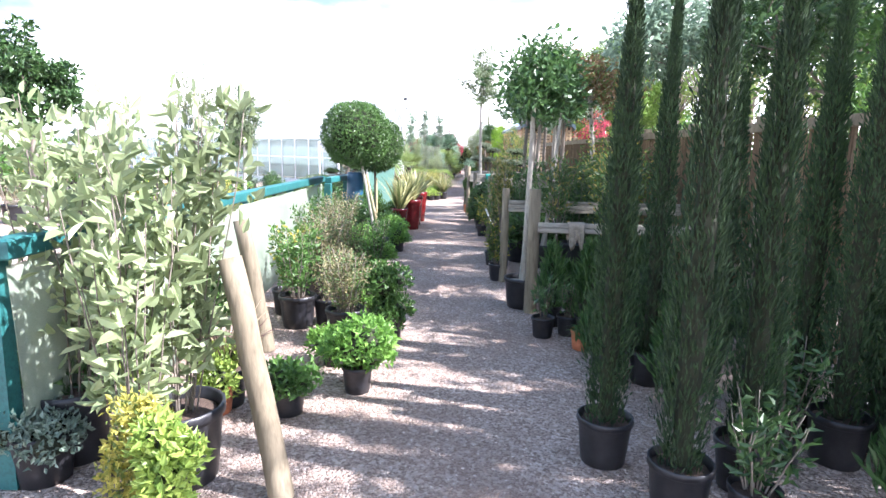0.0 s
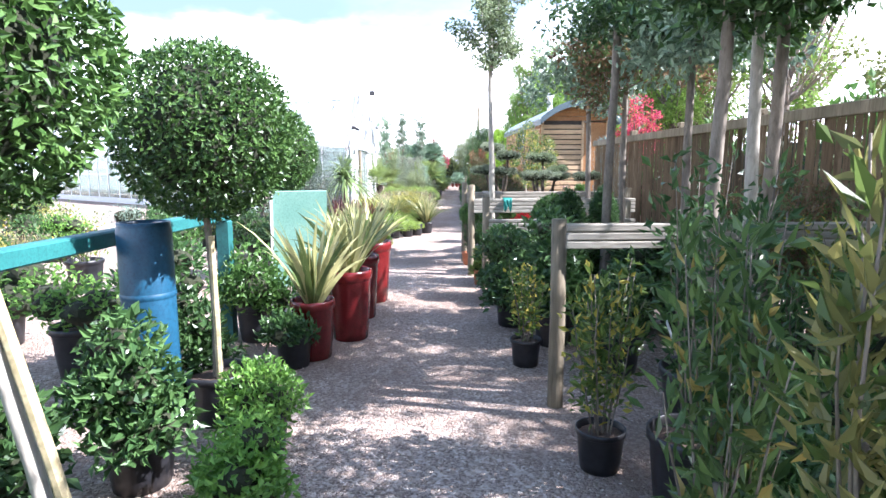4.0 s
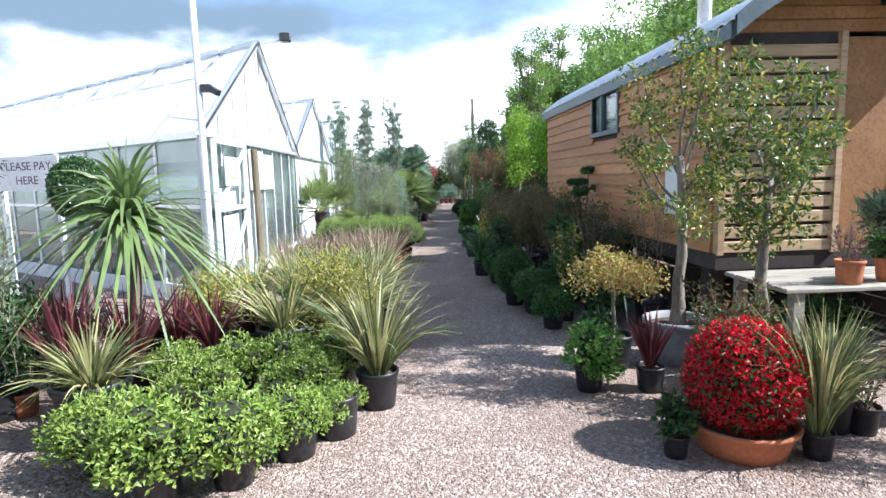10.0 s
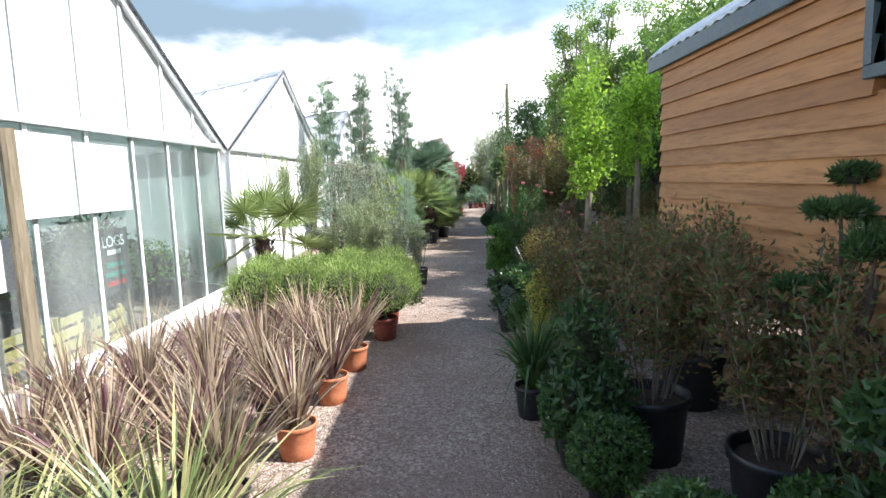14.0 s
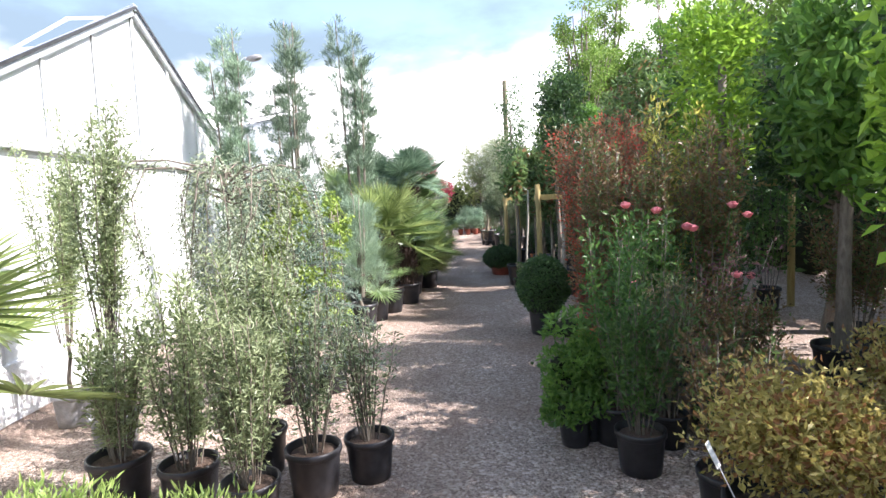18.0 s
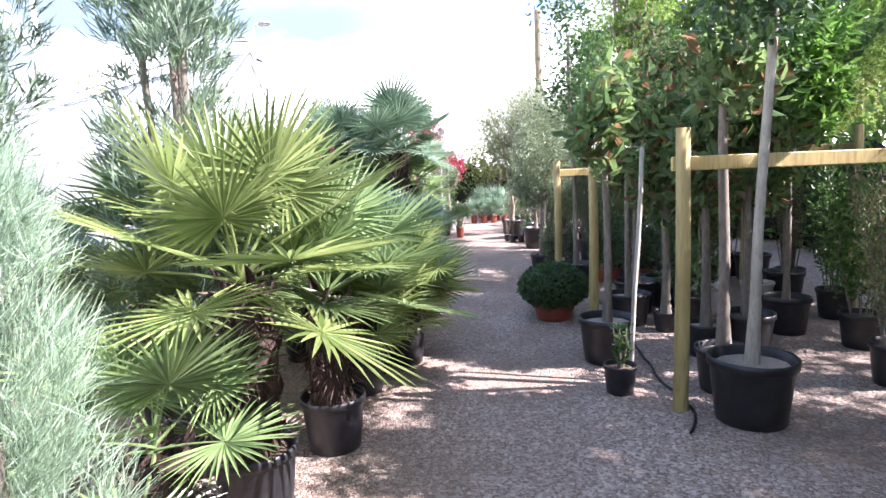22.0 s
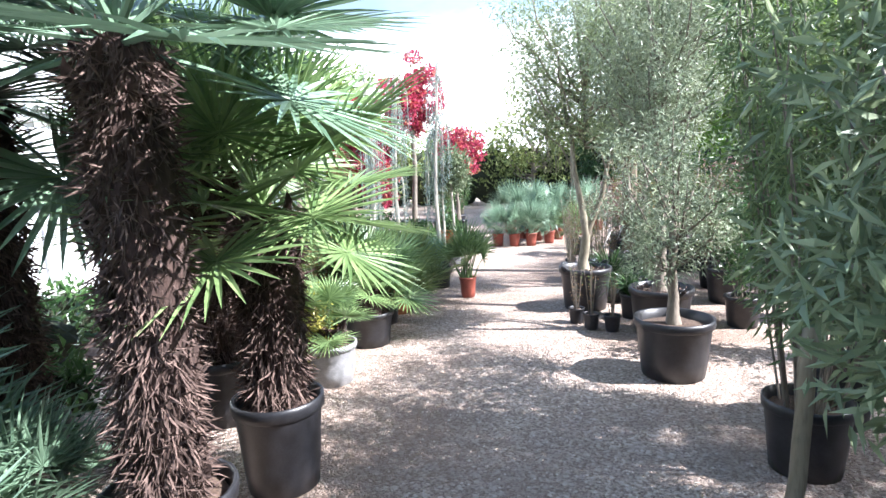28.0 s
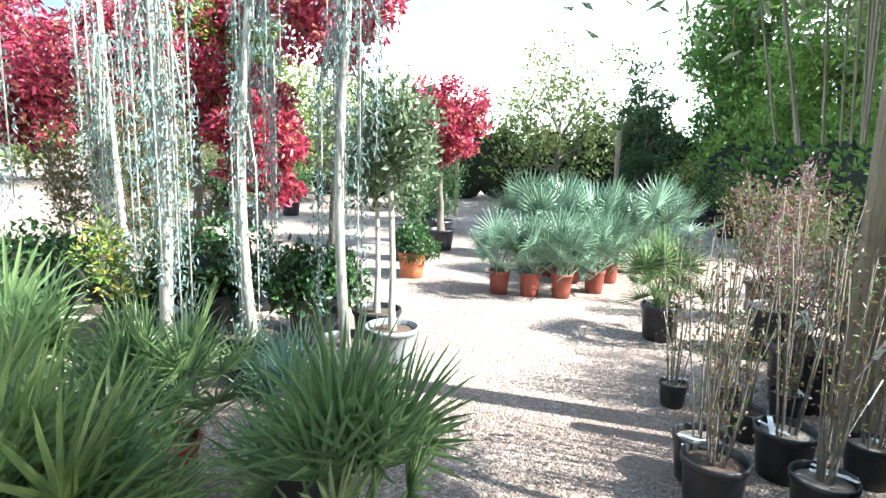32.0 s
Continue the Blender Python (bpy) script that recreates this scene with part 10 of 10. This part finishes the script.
far_tree(7.2, 65.2, 3.4, 3.6, 'wood_far', bare=0.08, label='broad olive-green tree at the end of the yard', leaf=0.16, dense=1.1)
far_tree(10.0, 62.2, 3.5, 4.2, 'birch', bare=0.08, label='broad olive-green tree at the end of the yard', leaf=0.16, dense=1.1)
far_tree(12.9, 62.9, 3.3, 4.5, 'wood_far', bare=0.08, label='broad olive-green tree at the end of the yard', leaf=0.16, dense=1.1)
far_tree(-20.0, 64.0, 5.0, 4.5, 'wood_far', bare=0.1, label='broad hedge tree beyond the glasshouses', leaf=0.2)
far_tree(-16.0, 61.0, 6.0, 4.5, 'wood_far', bare=0.1, label='broad hedge tree beyond the glasshouses', leaf=0.2)
far_tree(-12.0, 62.8, 4.7, 4.5, 'wood_far', bare=0.1, label='broad hedge tree beyond the glasshouses', leaf=0.2)
far_tree(-8.0, 64.5, 5.1, 4.5, 'wood_far', bare=0.1, label='broad hedge tree beyond the glasshouses', leaf=0.2)
far_tree(-5.0, 60.8, 5.1, 4.5, 'wood_far', bare=0.1, label='broad hedge tree beyond the glasshouses', leaf=0.2)
far_tree(-34.0, 62.0, 6.5, 5, 'wood_far', bare=0.1, label='broad tree behind the glasshouses', leaf=0.22)
far_tree(-27.0, 58.0, 6.5, 5, 'wood_far', bare=0.1, label='broad tree behind the glasshouses', leaf=0.22)
far_tree(-22.0, 54.0, 6.5, 5, 'wood_far', bare=0.1, label='broad tree behind the glasshouses', leaf=0.22)
plant("grey_shrub", -4.45, 20.09, 0.69, 0.71)
plant("mixed_upright", -3.95, 18.42, 0.69, 0.89)
plant("dark_shrub", -5.73, 14.48, 0.86, 0.97)
plant("heather", -5.41, 14.84, 0.61, 0.78)
plant("dark_shrub", -5.44, 19.42, 0.93, 0.90)
plant("dark_shrub", -3.73, 18.46, 0.88, 0.81)
plant("yellow_shrub", -6.83, 13.22, 0.64, 0.97)
plant("heather", -6.04, 11.79, 0.66, 0.72)
plant("grey_shrub", -8.40, 14.88, 0.67, 0.96)
plant("dark_shrub", -5.71, 15.93, 0.73, 0.81)
plant("heather", -8.03, 10.98, 0.87, 0.86)
plant("yellow_shrub", -4.93, 13.43, 0.98, 0.85)
plant("mixed_upright", -4.29, 11.15, 0.73, 0.90)
plant("yellow_shrub", -7.64, 18.92, 0.85, 0.80)
plant("grey_shrub", -8.19, 12.75, 0.72, 0.83)
plant("dark_shrub", -5.27, 18.68, 0.68, 0.82)
plant("green_shrub", -4.11, 16.79, 0.69, 0.93)
plant("heather", -4.85, 9.65, 0.77, 0.95)
plant("grey_shrub", -6.33, 19.46, 0.78, 0.83)
plant("fresh_shrub", -5.50, 15.97, 0.92, 0.71)
plant("mixed_upright", -6.85, 17.91, 0.76, 0.94)
plant("mixed_upright", -5.98, 17.29, 0.63, 0.71)
plant("mixed_upright", -3.97, 13.75, 0.65, 0.79)
plant("yellow_shrub", -4.99, 13.53, 0.98, 0.76)
plant("heather", -8.01, 9.86, 0.94, 1.00)
plant("dark_shrub", -6.39, 11.46, 0.80, 0.73)
plant("dark_shrub", -6.53, 14.97, 0.96, 0.81)
plant("yellow_shrub", -3.80, 17.43, 0.66, 0.83)
plant("dark_shrub", -7.19, 17.37, 0.85, 0.94)
plant("green_shrub", -5.70, 10.06, 0.80, 0.73)
plant("mixed_upright", -7.19, 17.29, 1.01, 0.90)
plant("yellow_shrub", -7.76, 15.31, 0.94, 0.85)
plant("grey_shrub", -7.08, 11.71, 0.75, 0.82)
plant("fresh_shrub", -6.06, 11.66, 0.88, 0.97)
plant("green_upright", 6.91, 56.70, 1.06, 0.92)
plant("mixed_upright", 6.46, 57.58, 1.46, 1.10)
plant("mixed_upright", 5.94, 45.44, 1.45, 0.92)
plant("mixed_upright", 7.15, 43.52, 1.17, 1.03)
plant("green_upright", 7.31, 43.69, 1.33, 1.14)
plant("mixed_upright", 6.77, 56.85, 1.47, 1.04)
plant("green_upright", 6.03, 47.70, 1.48, 1.00)
plant("green_upright", 5.39, 42.94, 1.41, 0.91)
plant("mixed_upright", 6.17, 42.11, 1.59, 0.91)
plant("green_upright", 7.10, 44.83, 1.07, 0.90)
plant("green_upright", 5.77, 49.08, 1.07, 1.13)
plant("mixed_upright", 6.57, 54.94, 1.25, 0.84)
plant("rust_shrub", 5.46, 41.52, 1.45, 1.20)
plant("rust_shrub", 7.32, 54.15, 0.92, 0.88)
plant("green_upright", 5.81, 41.72, 1.51, 1.16)
plant("mixed_upright", 7.33, 41.67, 1.51, 1.06)
plant("green_shrub", -2.25, 46.91, 1.50, 1.00)
plant("rust_shrub", -2.99, 55.20, 1.55, 1.04)
plant("dark_shrub", -3.10, 49.61, 1.77, 0.83)
plant("dark_shrub", -1.82, 56.12, 1.29, 0.86)
plant("green_shrub", -1.83, 48.06, 0.99, 0.89)
plant("rust_shrub", -3.16, 48.36, 1.00, 0.82)
plant("rust_shrub", -2.58, 54.23, 1.40, 0.93)
plant("green_upright", -1.86, 54.23, 1.00, 1.09)
plant("rust_shrub", -3.62, 47.94, 1.10, 0.89)
plant("green_upright", -3.42, 47.92, 0.95, 1.15)
plant("green_upright", -2.51, 52.94, 1.63, 0.97)
plant("dark_shrub", -2.29, 54.24, 1.52, 1.19)
# trees added beside the first stretch to throw shade over the walk
far_tree(5.6, 1.0, 6.2, 3.2, 'green', bare=0.3, label='leafy green tree added behind the reed fence for shade', leaf=0.13, most=110)
far_tree(6.0, 3.6, 6.2, 3.2, 'green', bare=0.3, label='leafy green tree added behind the reed fence for shade', leaf=0.13, most=110)
far_tree(5.8, 6.4, 6.2, 3.2, 'green', bare=0.3, label='leafy green tree added behind the reed fence for shade', leaf=0.13, most=110)
far_tree(6.2, 9.4, 6.2, 3.2, 'green', bare=0.3, label='leafy green tree added behind the reed fence for shade', leaf=0.13, most=110)
plant("fresh_shrub", -3.57, 27.98, 1.45, 0.80)
plant("fresh_shrub", -4.21, 28.26, 1.23, 0.80)
plant("fresh_shrub", -4.33, 27.60, 1.58, 0.80)
plant("fresh_shrub", -3.48, 28.21, 1.30, 0.80)
plant("dark_upright", -3.78, 28.53, 1.35, 0.80)
plant("dark_upright", -4.34, 25.65, 1.51, 0.80)
plant("fresh_shrub", -3.54, 26.33, 1.39, 0.80)
plant("dark_upright", -3.29, 28.16, 0.91, 0.80)
plant("dark_upright", -2.86, 26.77, 0.99, 0.80)
plant("dark_upright", -2.57, 26.47, 1.31, 0.80)
plant("fresh_shrub", -2.76, 28.44, 0.93, 0.80)
plant("fresh_shrub", -3.34, 28.85, 1.15, 0.80)
plant("yellow_shrub", -16.07, 14.12, 1.12, 1.09)
plant("mixed_upright", -12.31, 16.81, 0.89, 1.14)
plant("yellow_shrub", -11.50, 20.37, 1.07, 1.18)
plant("yellow_shrub", -13.80, 16.44, 0.72, 0.97)
plant("fresh_shrub", -11.38, 18.24, 0.79, 0.94)
plant("green_shrub", -10.63, 21.62, 1.07, 1.08)
plant("heather", -10.59, 16.26, 0.90, 1.05)
plant("green_shrub", -13.75, 18.49, 1.03, 1.00)
plant("yellow_shrub", -13.13, 14.19, 1.06, 1.10)
plant("mixed_upright", -11.39, 17.22, 0.97, 1.11)
plant("grey_shrub", -9.89, 18.55, 0.72, 1.06)
plant("fresh_shrub", -13.82, 15.39, 1.02, 0.98)
plant("grey_shrub", -15.55, 23.52, 0.71, 1.03)
plant("fresh_shrub", -15.13, 16.46, 1.19, 1.12)
plant("mixed_upright", -14.40, 16.33, 0.86, 0.91)
plant("fresh_shrub", -10.21, 22.40, 0.91, 1.17)
hedge(-9.0, 62.0, 12.0, 62.5, 2.6, 1.6, 'wood_far', 'clipped olive-green hedge at the end of the yard')
hedge(7.6, 38.0, 8.4, 62.0, 2.2, 1.4, 'birch', 'loose light green hedge along the yard')
hedge(-14.0, 21.5, -10.0, 6.0, 1.6, 1.2, 'green', 'low green hedge beyond the beds')
hedge(6.8, -1.0, 6.6, 17.0, 2.4, 1.2, 'green', 'green hedge behind the reed fence')
